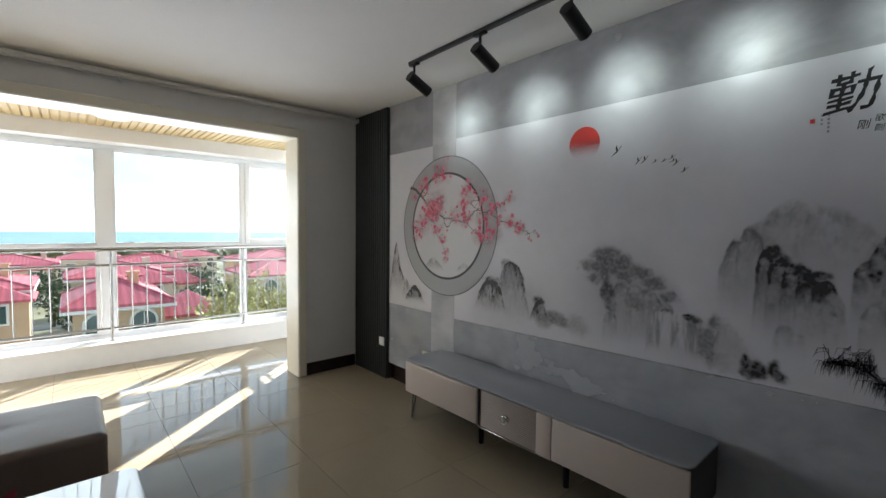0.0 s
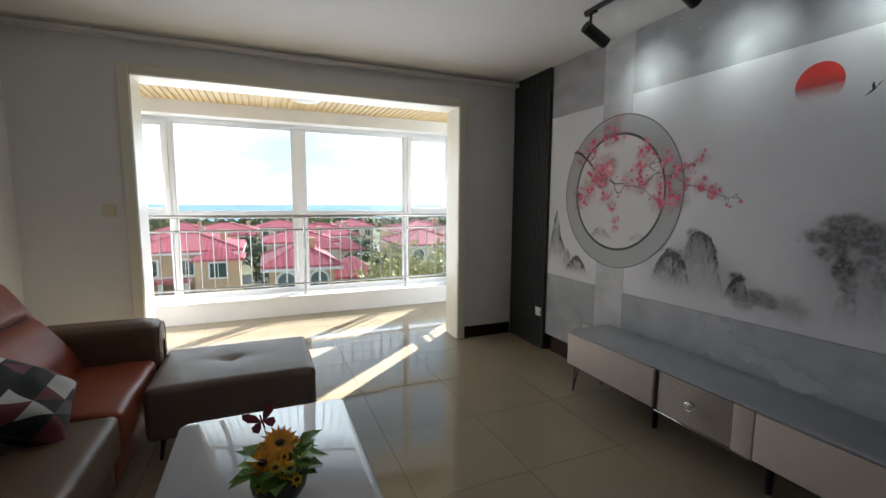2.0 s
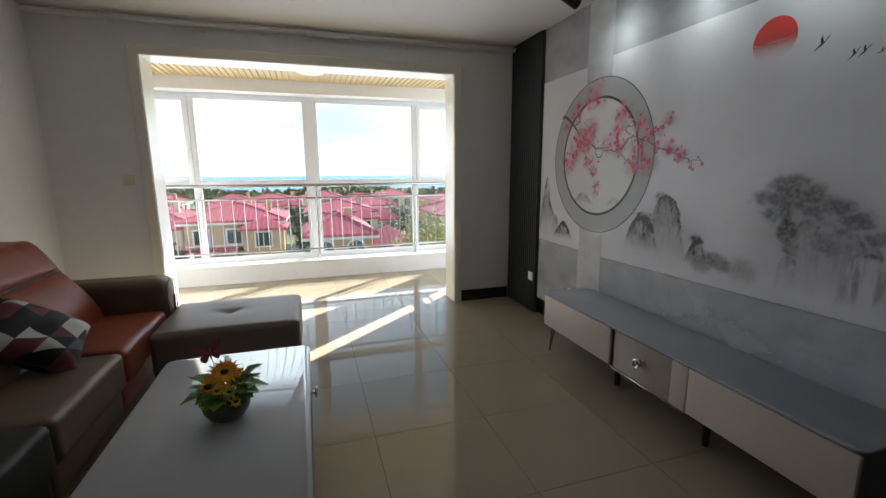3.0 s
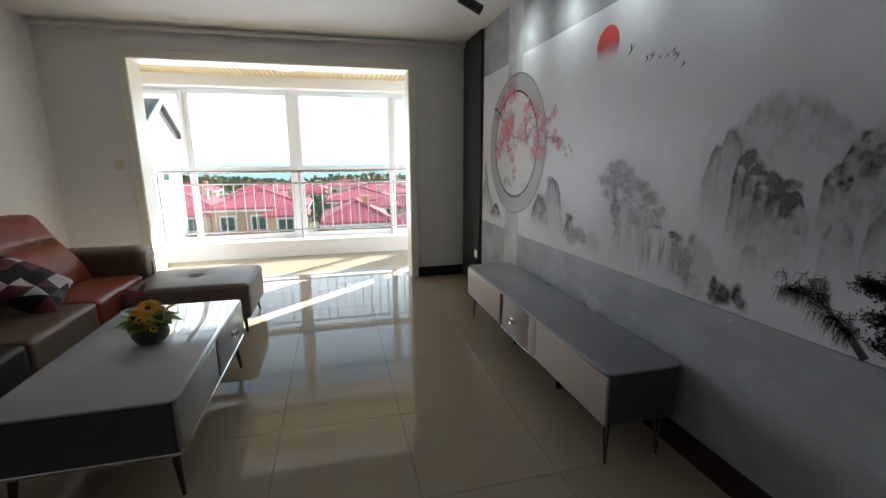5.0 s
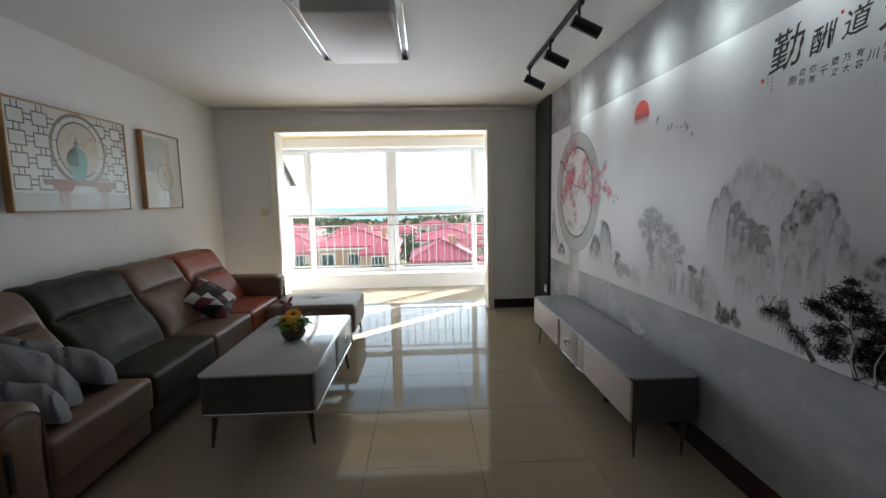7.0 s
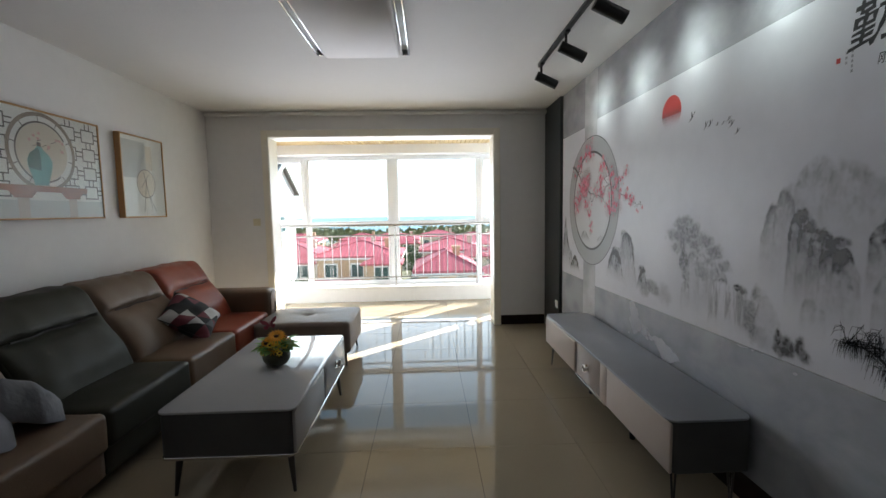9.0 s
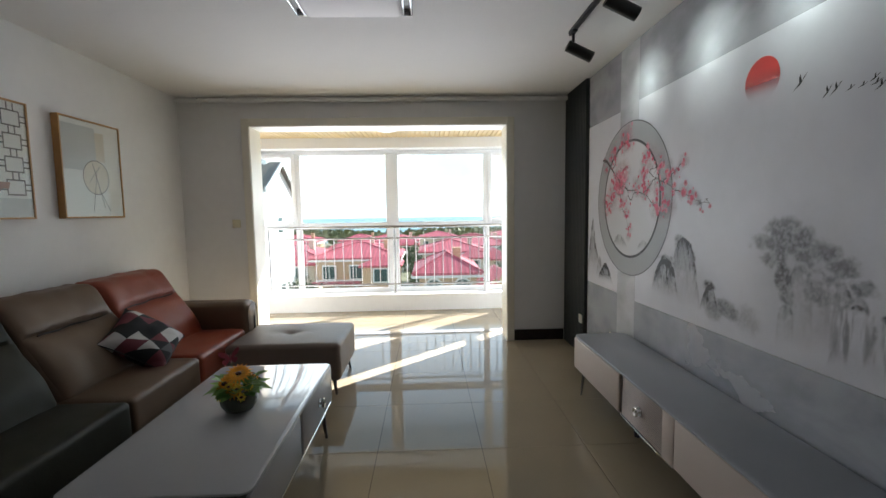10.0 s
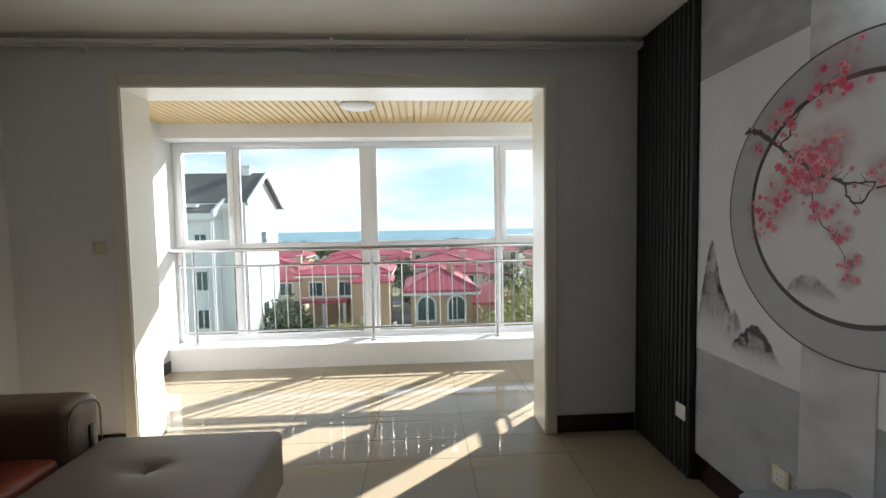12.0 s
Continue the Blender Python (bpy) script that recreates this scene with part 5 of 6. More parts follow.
class Wash:
    """Thinned ink laid on a fine mesh; the first texture coordinate holds how dense it is."""

    def __init__(self, y0, y1, z0, z1, cell=0.006):
        self.ys = np.linspace(y0, y1, int(abs(y1 - y0) / cell) + 1)
        self.zs = np.linspace(z0, z1, int((z1 - z0) / cell) + 1)
        self.Y, self.Z = np.meshgrid(self.ys, self.zs, indexing="ij")
        self.D = np.zeros_like(self.Y)

    def rock(self, yc, hl, hr, z0, z1, tone, p, seed, line=1.0):
        """A brushed rock; hl and hr: how far it falls off to either side of its top."""
        Y, Z = self.Y, self.Z
        u = np.where(Y > yc, (Y - yc) / hl, (yc - Y) / hr)
        rise = z1 - z0
        top = z0 + rise * (1 - np.clip(u, 0, 1.3) ** p) + (cloudy(Y, Y * 0 + seed, 11, seed) - 0.5) * rise * 0.30 + (lattice(Y, Y * 0, 75, seed + 9) - 0.5) * 0.012
        d = top - Z
        body = step(d, 0.0, 0.012)
        fade = step(Z, z0, z0 + rise * 0.62)
        clump = step(cloudy(Y, Z, 22, seed + 20), 0.36, 0.62)
        rim = np.exp(-np.clip(d, 0, 9) / 0.026) * (0.35 + 0.65 * clump)
        warp = Y * 17 + 2.6 * cloudy(Y, Z * 0.6, 7, seed + 30) + 0.5 * cloudy(Y, Z, 30, seed + 40)
        s = warp - np.floor(warp)
        crease = (1 - s) ** 3 * step(cloudy(Y, Z * 0.5, 16, seed + 50), 0.38, 0.58)
        dry = step(cloudy(Y * 2.0, Z * 0.45, 34, seed + 60), 0.42, 0.66)
        inner = 0.20 + 0.46 * clump * np.exp(-np.clip(d, 0, 9) / 0.16) + 0.85 * crease * (0.35 + 0.65 * dry) * np.exp(-np.clip(d, 0, 9) / 0.34) + 0.16 * dry
        ink = tone * (line * 0.54 * rim + inner) * fade
        self.D = self.D * (1 - body * (0.25 + 0.70 * fade)) + ink * body

    def column(self, yc, w, z0, z1, tone, seed, soft=0.014):
        """One upright buttress of a cliff: dark cap, shaded flanks, a pale face that thins out below."""
        Y, Z = self.Y, self.Z
        rise = z1 - z0
        uu = (Y - yc - 0.35 * w * (cloudy(Y * 0, Z, 6, seed) - 0.5)) / (w * (1.0 + 0.45 * np.clip((z1 - Z) / rise, 0, 1)))
        top = z1 - rise * 0.16 * np.abs(uu) ** 2.2 + (cloudy(Y, Y * 0 + seed, 19, seed + 2) - 0.5) * 0.05
        d = top - Z
        body = step(d, -0.3 * soft, soft) * step(1.12 - np.abs(uu), 0.0, 0.22)
        fade = step(Z, z0, z0 + rise * 0.7)
        dd = np.clip(d, 0, 9)
        clump = step(cloudy(Y, Z, 30, seed + 20), 0.38, 0.62)
        bend = Y + 0.03 * (cloudy(Y, Z, 13, seed + 70) - 0.5) + 0.12 * (Z - z0) * (uu * 0.25)
        dry = step(cloudy(bend * 2.3, Z * 0.7, 21, seed + 40), 0.38, 0.66)
        flank = np.exp(-np.clip(1.05 - np.abs(uu), 0, 9) / 0.24) * np.where(uu < 0, 1.0, 0.55)
        cap = np.exp(-dd / 0.030) * (0.25 + 0.75 * clump)
        ink = tone * (0.19 + 0.50 * cap + 0.34 * flank * (0.5 + 0.5 * dry) + 0.26 * dry * np.exp(-dd / 0.20) + 0.30 * clump * np.exp(-dd / 0.16)) * fade
        self.D = self.D * (1 - body * (0.30 + 0.65 * fade)) + ink * body

    def blob(self, yc, zc, ry, rz, tone, seed, grain=70):
        """A puff of leaves."""
        Y, Z = self.Y, self.Z
        r = np.hypot((Y - yc) / (ry * 1.2), (Z - zc) / (rz * 1.35)) + 0.9 * (cloudy(Y, Z, 0.9 / min(ry, rz), seed) - 0.5)
        leaf = step(lattice(Y, Z, grain, seed + 5) * 0.6 + lattice(Y, Z, grain * 2.2, seed + 6) * 0.4, 0.30, 0.66)
        self.D = np.maximum(self.D, tone * step(r, 1.0, 0.30) * (0.72 + 0.42 * leaf))

    def veil(self, yc, zc, ry, rz, tone):
        """Thin mist of ink."""
        r = np.hypot((self.Y - yc) / ry, (self.Z - zc) / rz)
        self.D = np.maximum(self.D, tone * step(r, 1.0, 0.0) * (0.5 + 0.9 * (cloudy(self.Y, self.Z, 9, 77) - 0.1)))

    def lay(self, name, mat, k, cuts, label=""):
        """Lay it down as sheets that meet at the cuts."""
        ny, nz = self.D.shape
        edges = [0] + [int(np.argmin(abs(self.ys - c))) for c in cuts] + [ny - 1]
        for a, b in zip(edges, edges[1:]):
            idx = np.arange((b - a + 1) * nz).reshape(b - a + 1, nz)
            co = np.stack([np.full(idx.size, XM - 0.00025 * k), self.Y[a:b + 1].ravel(), self.Z[a:b + 1].ravel()], 1)
            dens = np.clip(self.D[a:b + 1].ravel(), 0, 1)
            keep = (dens[idx[:-1, :-1]] + dens[idx[1:, :-1]] + dens[idx[1:, 1:]] + dens[idx[:-1, 1:]]) > 0.004
            faces = np.stack([idx[:-1, :-1], idx[1:, :-1], idx[1:, 1:], idx[:-1, 1:]], -1)[keep]
            me = bpy.data.meshes.new(name)
            me.from_pydata(co.tolist(), [], faces.tolist())
            uv = me.uv_layers.new(name="UVMap")
            loops = faces.ravel()
            uv.data.foreach_set("uv", np.stack([dens[loops], dens[loops]], 1).ravel())
            bm = bmesh.new()
            bm.from_mesh(me)
            bpy.data.meshes.remove(me)
            bmesh.ops.delete(bm, geom=[v for v in bm.verts if not v.link_faces], context="VERTS")
            part(name, bm, mat, mural, label, smooth=False)


I_WASH = ink_material("ink_wash", (0.035, 0.034, 0.037), 1.0, "wash")
I_BLUSH = ink_material("ink_pink_wash", (0.78, 0.26, 0.33), 1.0, "wash")

land = Wash(3.452, -0.432, 0.755, 1.76, 0.0055)
land.veil(0.15, 1.25, 0.75, 0.55, 0.24)
land.veil(-0.30, 1.10, 0.50, 0.45, 0.36)
land.veil(1.08, 1.15, 0.42, 0.38, 0.26)
land.veil(1.95, 1.00, 0.50, 0.30, 0.22)
# beside the slatted panel
land.rock(3.34, 0.14, 0.20, 0.80, 1.36, 1.0, 1.15, 3)
land.rock(3.17, 0.10, 0.10, 0.80, 1.06, 0.45, 1.2, 5)
land.rock(3.06, 0.14, 0.20, 0.80, 0.99, 1.1, 1.6, 6)
# the pair of rocks under the blossom ring
land.rock(1.92, 0.17, 0.20, 0.84, 1.30, 0.85, 2.1, 11)
land.rock(2.11, 0.17, 0.16, 0.86, 1.14, 1.25, 2.3, 12)
land.rock(1.66, 0.09, 0.08, 0.86, 1.03, 1.0, 2.0, 13)
for y, z, ry, rz, tone in ((1.96, 1.25, 0.07, 0.035, 0.5), (1.81, 1.13, 0.02, 0.06, 0.75), (2.10, 1.12, 0.10, 0.03, 0.6), (1.67, 1.02, 0.05, 0.03, 0.8), (1.55, 0.92, 0.09, 0.06, 0.5), (1.62, 0.90, 0.08, 0.06, 0.45), (1.47, 0.91, 0.05, 0.045, 0.45), (1.36, 0.90, 0.10, 0.07, 0.25)):
    land.blob(y, z, ry, rz, tone, int(y * 90))
# the cliff with a tree and the fall beside it
for i, (y, w, z0, z1, tone) in enumerate(((0.87, 0.05, 0.90, 1.14, 0.65), (0.94, 0.055, 0.86, 1.185, 0.7), (1.02, 0.055, 0.83, 1.21, 0.7), (1.095, 0.048, 0.80, 1.215, 0.6), (1.16, 0.035, 0.80, 1.04, 0.5))):
    land.column(y, w, z0, z1, tone, 121 + 3 * i, 0.02)
land.rock(0.78, 0.18, 0.14, 0.80, 1.06, 0.60, 3.0, 23)
land.rock(0.56, 0.09, 0.12, 0.80, 1.06, 0.55, 2.2, 24)
for y, z, ry, rz, tone in ((1.20, 1.365, 0.12, 0.05, 0.5), (1.30, 1.29, 0.10, 0.045, 0.45), (1.14, 1.31, 0.13, 0.06, 0.55), (1.05, 1.28, 0.08, 0.05, 0.4), (1.25, 1.21, 0.07, 0.05, 0.5), (1.09, 1.24, 0.09, 0.05, 0.5), (1.18, 1.14, 0.06, 0.08, 0.62), (1.19, 1.24, 0.05, 0.08, 0.55), (1.23, 1.29, 0.08, 0.05, 0.5), (1.02, 1.10, 0.10, 0.07, 0.42), (1.00, 1.26, 0.09, 0.05, 0.48), (0.92, 1.215, 0.08, 0.045, 0.48), (0.84, 1.15, 0.06, 0.035, 0.5), (0.61, 1.05, 0.05, 0.04, 0.5), (0.64, 0.95, 0.06, 0.05, 0.45), (0.60, 0.86, 0.08, 0.05, 0.5), (1.15, 1.06, 0.05, 0.05, 0.5), (0.58, 1.02, 0.07, 0.06, 0.35), (0.52, 0.94, 0.06, 0.07, 0.4)):
    land.blob(y, z, ry, rz, tone, int(y * 90) + 3)
# falling water: pale sheets with a few dark runs
fall = step(land.Y, 0.65, 0.70) * step(land.Y, 0.97, 0.92) * step(land.Z, 0.83, 0.93) * step(land.Z, 1.075, 1.05)
runs = step(cloudy(land.Y * 2.4, land.Z * 0.25 + land.Y * 0.2, 17, 91), 0.46, 0.66) * 0.36
land.D = land.D * (1 - 0.9 * fall) + fall * runs
for y, z, ry, rz, tone in ((0.74, 1.058, 0.04, 0.018, 0.75), (0.70, 1.05, 0.03, 0.02, 0.6), (0.845, 1.078, 0.035, 0.014, 0.6), (0.72, 0.99, 0.02, 0.05, 0.5), (0.66, 0.93, 0.05, 0.08, 0.42), (0.79, 0.98, 0.012, 0.05, 0.4)):
    land.blob(y, z, ry, rz, tone, int(y * 90) + 60)
# the great massif and the dome beside it, back to front
for i, (y, w, z0, z1, tone, soft_edge) in enumerate((
        (0.42, 0.075, 1.15, 1.555, 0.50, 0.04), (0.33, 0.09, 1.20, 1.635, 0.58, 0.05), (0.225, 0.09, 1.20, 1.615, 0.55, 0.05), (0.13, 0.06, 1.25, 1.545, 0.50, 0.04),
        (0.575, 0.030, 1.08, 1.38, 0.60, 0.02), (0.54, 0.042, 1.05, 1.475, 0.75, 0.02), (0.485, 0.046, 1.0, 1.54, 0.72, 0.02),
        (0.425, 0.032, 0.98, 1.425, 1.4, 0.01), (0.375, 0.036, 0.98, 1.405, 1.4, 0.01), (0.32, 0.036, 1.0, 1.375, 1.4, 0.01), (0.27, 0.036, 1.02, 1.345, 1.4, 0.01), (0.215, 0.036, 1.02, 1.305, 1.4, 0.01),
        (0.19, 0.036, 0.98, 1.24, 0.55, 0.02), (0.245, 0.062, 0.93, 1.21, 0.50, 0.02), (0.325, 0.045, 0.92, 1.10, 0.42, 0.02),
        (0.085, 0.040, 1.05, 1.40, 0.9, 0.012), (0.035, 0.046, 1.02, 1.485, 0.85, 0.014), (-0.02, 0.050, 1.02, 1.53, 0.85, 0.014), (-0.078, 0.042, 1.06, 1.485, 0.8, 0.014), (-0.125, 0.034, 1.12, 1.40, 0.75, 0.016), (-0.155, 0.022, 1.15, 1.30, 0.7, 0.016),
        (0.0, 0.042, 0.98, 1.33, 0.62, 0.014), (0.06, 0.040, 0.94, 1.22, 0.52, 0.02), (-0.048, 0.034, 0.97, 1.25, 0.58, 0.016))):
    land.column(y, w, z0, z1, tone, 31 + 3 * i, soft_edge)
for y, z, ry, rz, tone in ((0.39, 1.415, 0.040, 0.030, 1.0), (0.355, 1.37, 0.03, 0.035, 0.85), (0.30, 1.345, 0.035, 0.025, 0.95), (0.24, 1.315, 0.05, 0.022, 0.8), (0.02, 1.40, 0.05, 0.05, 0.65), (0.07, 1.335, 0.03, 0.045, 0.8), (-0.03, 1.43, 0.06, 0.03, 0.6), (-0.19, 1.24, 0.03, 0.06, 0.45)):
    land.blob(y, z, ry, rz, tone, int(y * 90) + 140)
# misty slope with bushes towards the end of the wall
land.rock(-0.44, 0.16, 0.20, 1.02, 1.25, 0.60, 1.8, 41)
land.rock(-0.42, 0.13, 0.20, 0.90, 1.10, 0.60, 2.0, 42)
for y, z, ry, rz, tone in ((-0.285, 1.24, 0.035, 0.030, 0.75), (-0.25, 1.19, 0.045, 0.025, 0.7), (-0.32, 1.18, 0.05, 0.03, 0.65), (-0.29, 1.12, 0.045, 0.03, 0.6), (-0.38, 1.21, 0.05, 0.04, 0.5), (-0.41, 1.11, 0.04, 0.03, 0.6), (0.485, 0.885, 0.025, 0.045, 0.75), (0.44, 0.865, 0.045, 0.045, 0.85), (0.375, 0.885, 0.03, 0.045, 0.85), (0.35, 0.845, 0.035, 0.03, 0.75), (0.46, 0.835, 0.05, 0.03, 0.7), (-0.28, 0.89, 0.09, 0.06, 0.55), (-0.38, 0.93, 0.06, 0.09, 0.6), (-0.17, 0.93, 0.06, 0.05, 0.45)):
    land.blob(y, z, ry, rz, tone, int(y * 90) + 150)
land.D[(land.Y < 2.81) & (land.Y > 2.50)] *= 0.0
land.lay("painted_range", I_WASH, 2, (2.65, 1.40, 0.60, -0.12), "brushed ink rocks in mist")


def ink_quads(name, quads, mat, k, label=""):
    bm = bmesh.new()
    lay_uv = bm.loops.layers.uv.new("UVMap")
    for q in quads:
        f = bm.faces.new([bm.verts.new((XM - 0.00025 * k, y, z)) for y, z in q])
        for lo in f.loops:
            lo[lay_uv].uv = (lo.vert.co.y, lo.vert.co.z)
    return part(name, bm, mat, mural, label, smooth=False)


def stroke(y0, z0, y1, z1, w0, w1):
    d = Vector((y1 - y0, z1 - z0))
    if d.length < 1e-6:
        return [(y0, z0)] * 4
    s = Vector((-d.y, d.x)).normalized()
    return [(y0 + s.x * w0, z0 + s.y * w0), (y0 - s.x * w0, z0 - s.y * w0), (y1 - s.x * w1, z1 - s.y * w1), (y1 + s.x * w1, z1 + s.y * w1)]


rng = random.Random(21)
# pine with leaf pads, a pale stem and a small twiggy tree beside it


def pads(name, stem, w, centres, mat, k, size, n, label=""):
    q = [stroke(*a, *b, w * (1 - 0.12 * i), w * (1 - 0.12 * (i + 1))) for i, (a, b) in enumerate(zip(stem, stem[1:]))]
    for y, z, s in centres:
        a = min(stem, key=lambda p: math.hypot(p[0] - y, p[1] - z + 0.02))
        q.append(stroke(*a, y, z, w * 0.3, w * 0.12))
        for i in range(int(n * s)):
            by, bz = y + rng.gauss(0, 0.024 * s), z + rng.gauss(0, 0.011 * s)
            t, ln = rng.uniform(0.1, math.pi - 0.1) if rng.random() < 0.7 else rng.uniform(0, 6.28), size * rng.uniform(0.5, 1.2)
            q.append([(max(-0.433, py), pz) for py, pz in stroke(by, bz, by + ln * math.cos(t), bz + 0.7 * ln * math.sin(t), size * 0.22, size * 0.06)])
    return ink_quads(name, q, mat, k, label)


PINE = [(-0.055, 1.035, 1.0), (-0.10, 0.94, 1.2), (-0.15, 0.90, 1.2), (-0.26, 0.90, 1.2), (-0.32, 0.92, 1.3), (-0.12, 0.865, 1.0), (-0.37, 0.93, 1.2), (-0.30, 0.86, 1.1), (-0.38, 1.02, 1.2), (-0.19, 1.15, 0.7), (-0.165, 1.11, 0.9), (-0.215, 1.105, 1.0), (-0.13, 1.075, 1.0), (-0.19, 1.06, 1.1), (-0.25, 1.065, 1.0), (-0.075, 1.025, 1.1), (-0.12, 1.01, 1.0), (-0.29, 1.03, 1.1), (-0.235, 1.015, 0.9), (-0.335, 1.0, 1.0), (-0.15, 0.965, 0.8), (-0.30, 0.975, 0.9), (-0.36, 0.975, 0.9), (-0.26, 0.95, 0.7)]
pads("ink_pine", [(-0.235, 0.805), (-0.215, 0.86), (-0.228, 0.92), (-0.20, 0.98), (-0.20, 1.05), (-0.19, 1.14)], 0.010, PINE, I_BLACK, 8, 0.014, 230, "dark brushed pine with a pale stem")


def ribbon(name, pts, mat, k, label=""):
    """A brushed line through (y, z, half width)."""
    bm = bmesh.new()
    rows = []
    for i, (y, z, w) in enumerate(pts):
        y0, z0, _ = pts[max(0, i - 1)]
        y1, z1, _ = pts[min(len(pts) - 1, i + 1)]
        n = Vector((-(z1 - z0), y1 - y0)).normalized() * w
        rows.append([bm.verts.new((XM - 0.00025 * k, y + n.x, z + n.y)), bm.verts.new((XM - 0.00025 * k, y - n.x, z - n.y))])
    for p, q in zip(rows, rows[1:]):
        bm.faces.new((p[0], p[1], q[1], q[0]))
    return part(name, bm, mat, mural, label, smooth=False)


ribbon("pale_stem", [(-0.232, 0.815, 0.004), (-0.218, 0.845, 0.0038), (-0.208, 0.875, 0.0034), (-0.212, 0.91, 0.0034), (-0.220, 0.945, 0.003), (-0.208, 0.975, 0.0026), (-0.197, 1.0, 0.0022), (-0.198, 1.03, 0.0014), (-0.202, 1.055, 0.0008)], I_RING, 9, "pale pine stem")
ribbon("pale_stem", [(-0.300, 0.82, 0.0036), (-0.294, 0.85, 0.0034), (-0.293, 0.885, 0.003), (-0.304, 0.915, 0.0024), (-0.318, 0.945, 0.0014), (-0.322, 0.97, 0.0008)], I_RING, 9)
TWIGGY = [(-0.31 - 0.022 * i, 0.845 + 0.045 * j + 0.012 * (i % 2), 0.8) for i in range(6) for j in range(4) if i + j < 8]
pads("ink_bush", [(-0.30, 0.805), (-0.31, 0.86), (-0.34, 0.91), (-0.37, 0.96)], 0.008, TWIGGY, I_GREYLEAF, 8, 0.011, 110, "tangled brushed shrub")
# willow
q = []
py, pz = -0.07, 0.81
for ny, nz, w in ((-0.02, 0.865, 0.011), (0.02, 0.90, 0.008), (0.07, 0.94, 0.005), (0.12, 0.955, 0.003), (0.18, 0.955, 0.002)):
    q.append(stroke(py, pz, ny, nz, w * 1.2, w))
    py, pz = ny, nz
    for i in range(7):
        ty, tz = ny + rng.uniform(-0.06, 0.08), nz + rng.uniform(0.0, 0.085)
        q.append(stroke(ny, nz, ty, tz, 0.0022, 0.0010))
        for j in range(10):
            sy, t = rng.uniform(-0.02, 0.05), rng.uniform(0.2, 1.0)
            ay, az = ny + (ty - ny) * t, nz + (tz - nz) * t
            my, mz = ay + sy * 0.7, az - rng.uniform(-0.008, 0.012)
            q.append(stroke(ay, az, my, mz, 0.0007, 0.0009))
            q.append(stroke(my, mz, ay + sy, az - rng.uniform(0.02, 0.065), 0.0010, 0.0003))
ink_quads("ink_willow", q, I_BLACK, 9, "leaning painted willow")

# blossom ring
RYC, RZC, RO, RI = 2.627, 1.524, 0.583, 0.440


def annulus(name, r0, r1, mat, k, label=""):
    n = 96
    return ink_quads(name, [[(RYC + r0 * math.cos(a), RZC + r0 * math.sin(a)), (RYC + r1 * math.cos(a), RZC + r1 * math.sin(a)), (RYC + r1 * math.cos(b), RZC + r1 * math.sin(b)), (RYC + r0 * math.cos(b), RZC + r0 * math.sin(b))] for a, b in [(2 * math.pi * i / n, 2 * math.pi * (i + 1) / n) for i in range(n)]], mat, k, label)


flat("ring_paper", [(RYC + RI * math.cos(2 * math.pi * i / 96), RZC + RI * math.sin(2 * math.pi * i / 96)) for i in range(96)], I_PAPER, 8)
annulus("ring", RI, RO, I_RING, 9, "wide grey ring")
annulus("ring_line", RI - 0.009, RI + 0.010, I_LINE, 10, "black inner line")
annulus("ring_line", RO - 0.005, RO + 0.002, I_LINE, 10)
ring_land = Wash(2.95, 2.28, 1.13, 1.34)
ring_land.rock(2.78, 0.12, 0.16, 1.14, 1.25, 0.45, 1.8, 61)
ring_land.rock(2.40, 0.10, 0.12, 1.14, 1.23, 0.35, 1.8, 62)
ring_land.lay("painted_mound", I_WASH, 8.5, (2.62,))
tw = []
sprays = []

rng = random.Random(35)


def bough(pts, w0, w1):
    """A gnarled branch through a few points."""
    pts = [Vector(p) for p in pts]
    fine = []
    for a, b in zip(pts, pts[1:]):
        for i in range(5):
            fine.append(a.lerp(b, i / 5) + Vector((rng.gauss(0, 0.005), rng.gauss(0, 0.005))))
    fine.append(pts[-1])
    for i, (a, b) in enumerate(zip(fine, fine[1:])):
        w = w0 + (w1 - w0) * i / len(fine)
        tw.append(stroke(a.x, a.y, b.x, b.y, w * rng.uniform(0.8, 1.3), w * rng.uniform(0.7, 1.1)))
        if rng.random() < 0.45:
            t, ln = rng.uniform(0, 6.28), rng.uniform(0.02, 0.06)
            tw.append(stroke(b.x, b.y, b.x + ln * math.cos(t), b.y + ln * math.sin(t), 0.0016, 0.0008))
            sprays.append((b.x + ln * math.cos(t), b.y + ln * math.sin(t)))


bough([(3.12, 1.88), (3.04, 1.86), (2.96, 1.80), (2.89, 1.74), (2.80, 1.67), (2.66, 1.60)], 0.014, 0.005)
bough([(2.93, 1.78), (2.88, 1.81), (2.84, 1.90), (2.70, 1.98)], 0.005, 0.002)
bough([(2.66, 1.60), (2.63, 1.53), (2.58, 1.52), (2.54, 1.58), (2.66, 1.60)], 0.004, 0.003)
bough([(2.54, 1.58), (2.39, 1.56), (2.30, 1.62), (2.26, 1.66), (2.16, 1.63), (2.05, 1.66), (1.96, 1.72)], 0.004, 0.002)
bough([(2.26, 1.66), (2.34, 1.70), (2.28, 1.73), (2.19, 1.70), (2.21, 1.65)], 0.003, 0.002)
bough([(2.39, 1.56), (2.30, 1.50), (2.21, 1.43)], 0.003, 0.0015)
bough([(2.16, 1.63), (2.04, 1.57), (1.92, 1.54), (1.83, 1.51), (1.76, 1.475)], 0.003, 0.0012)
bough([(2.79, 1.662), (2.76, 1.50), (2.66, 1.38), (2.61, 1.24)], 0.003, 0.001)
bough([(1.76, 1.475), (1.70, 1.50)], 0.0015, 0.0008)
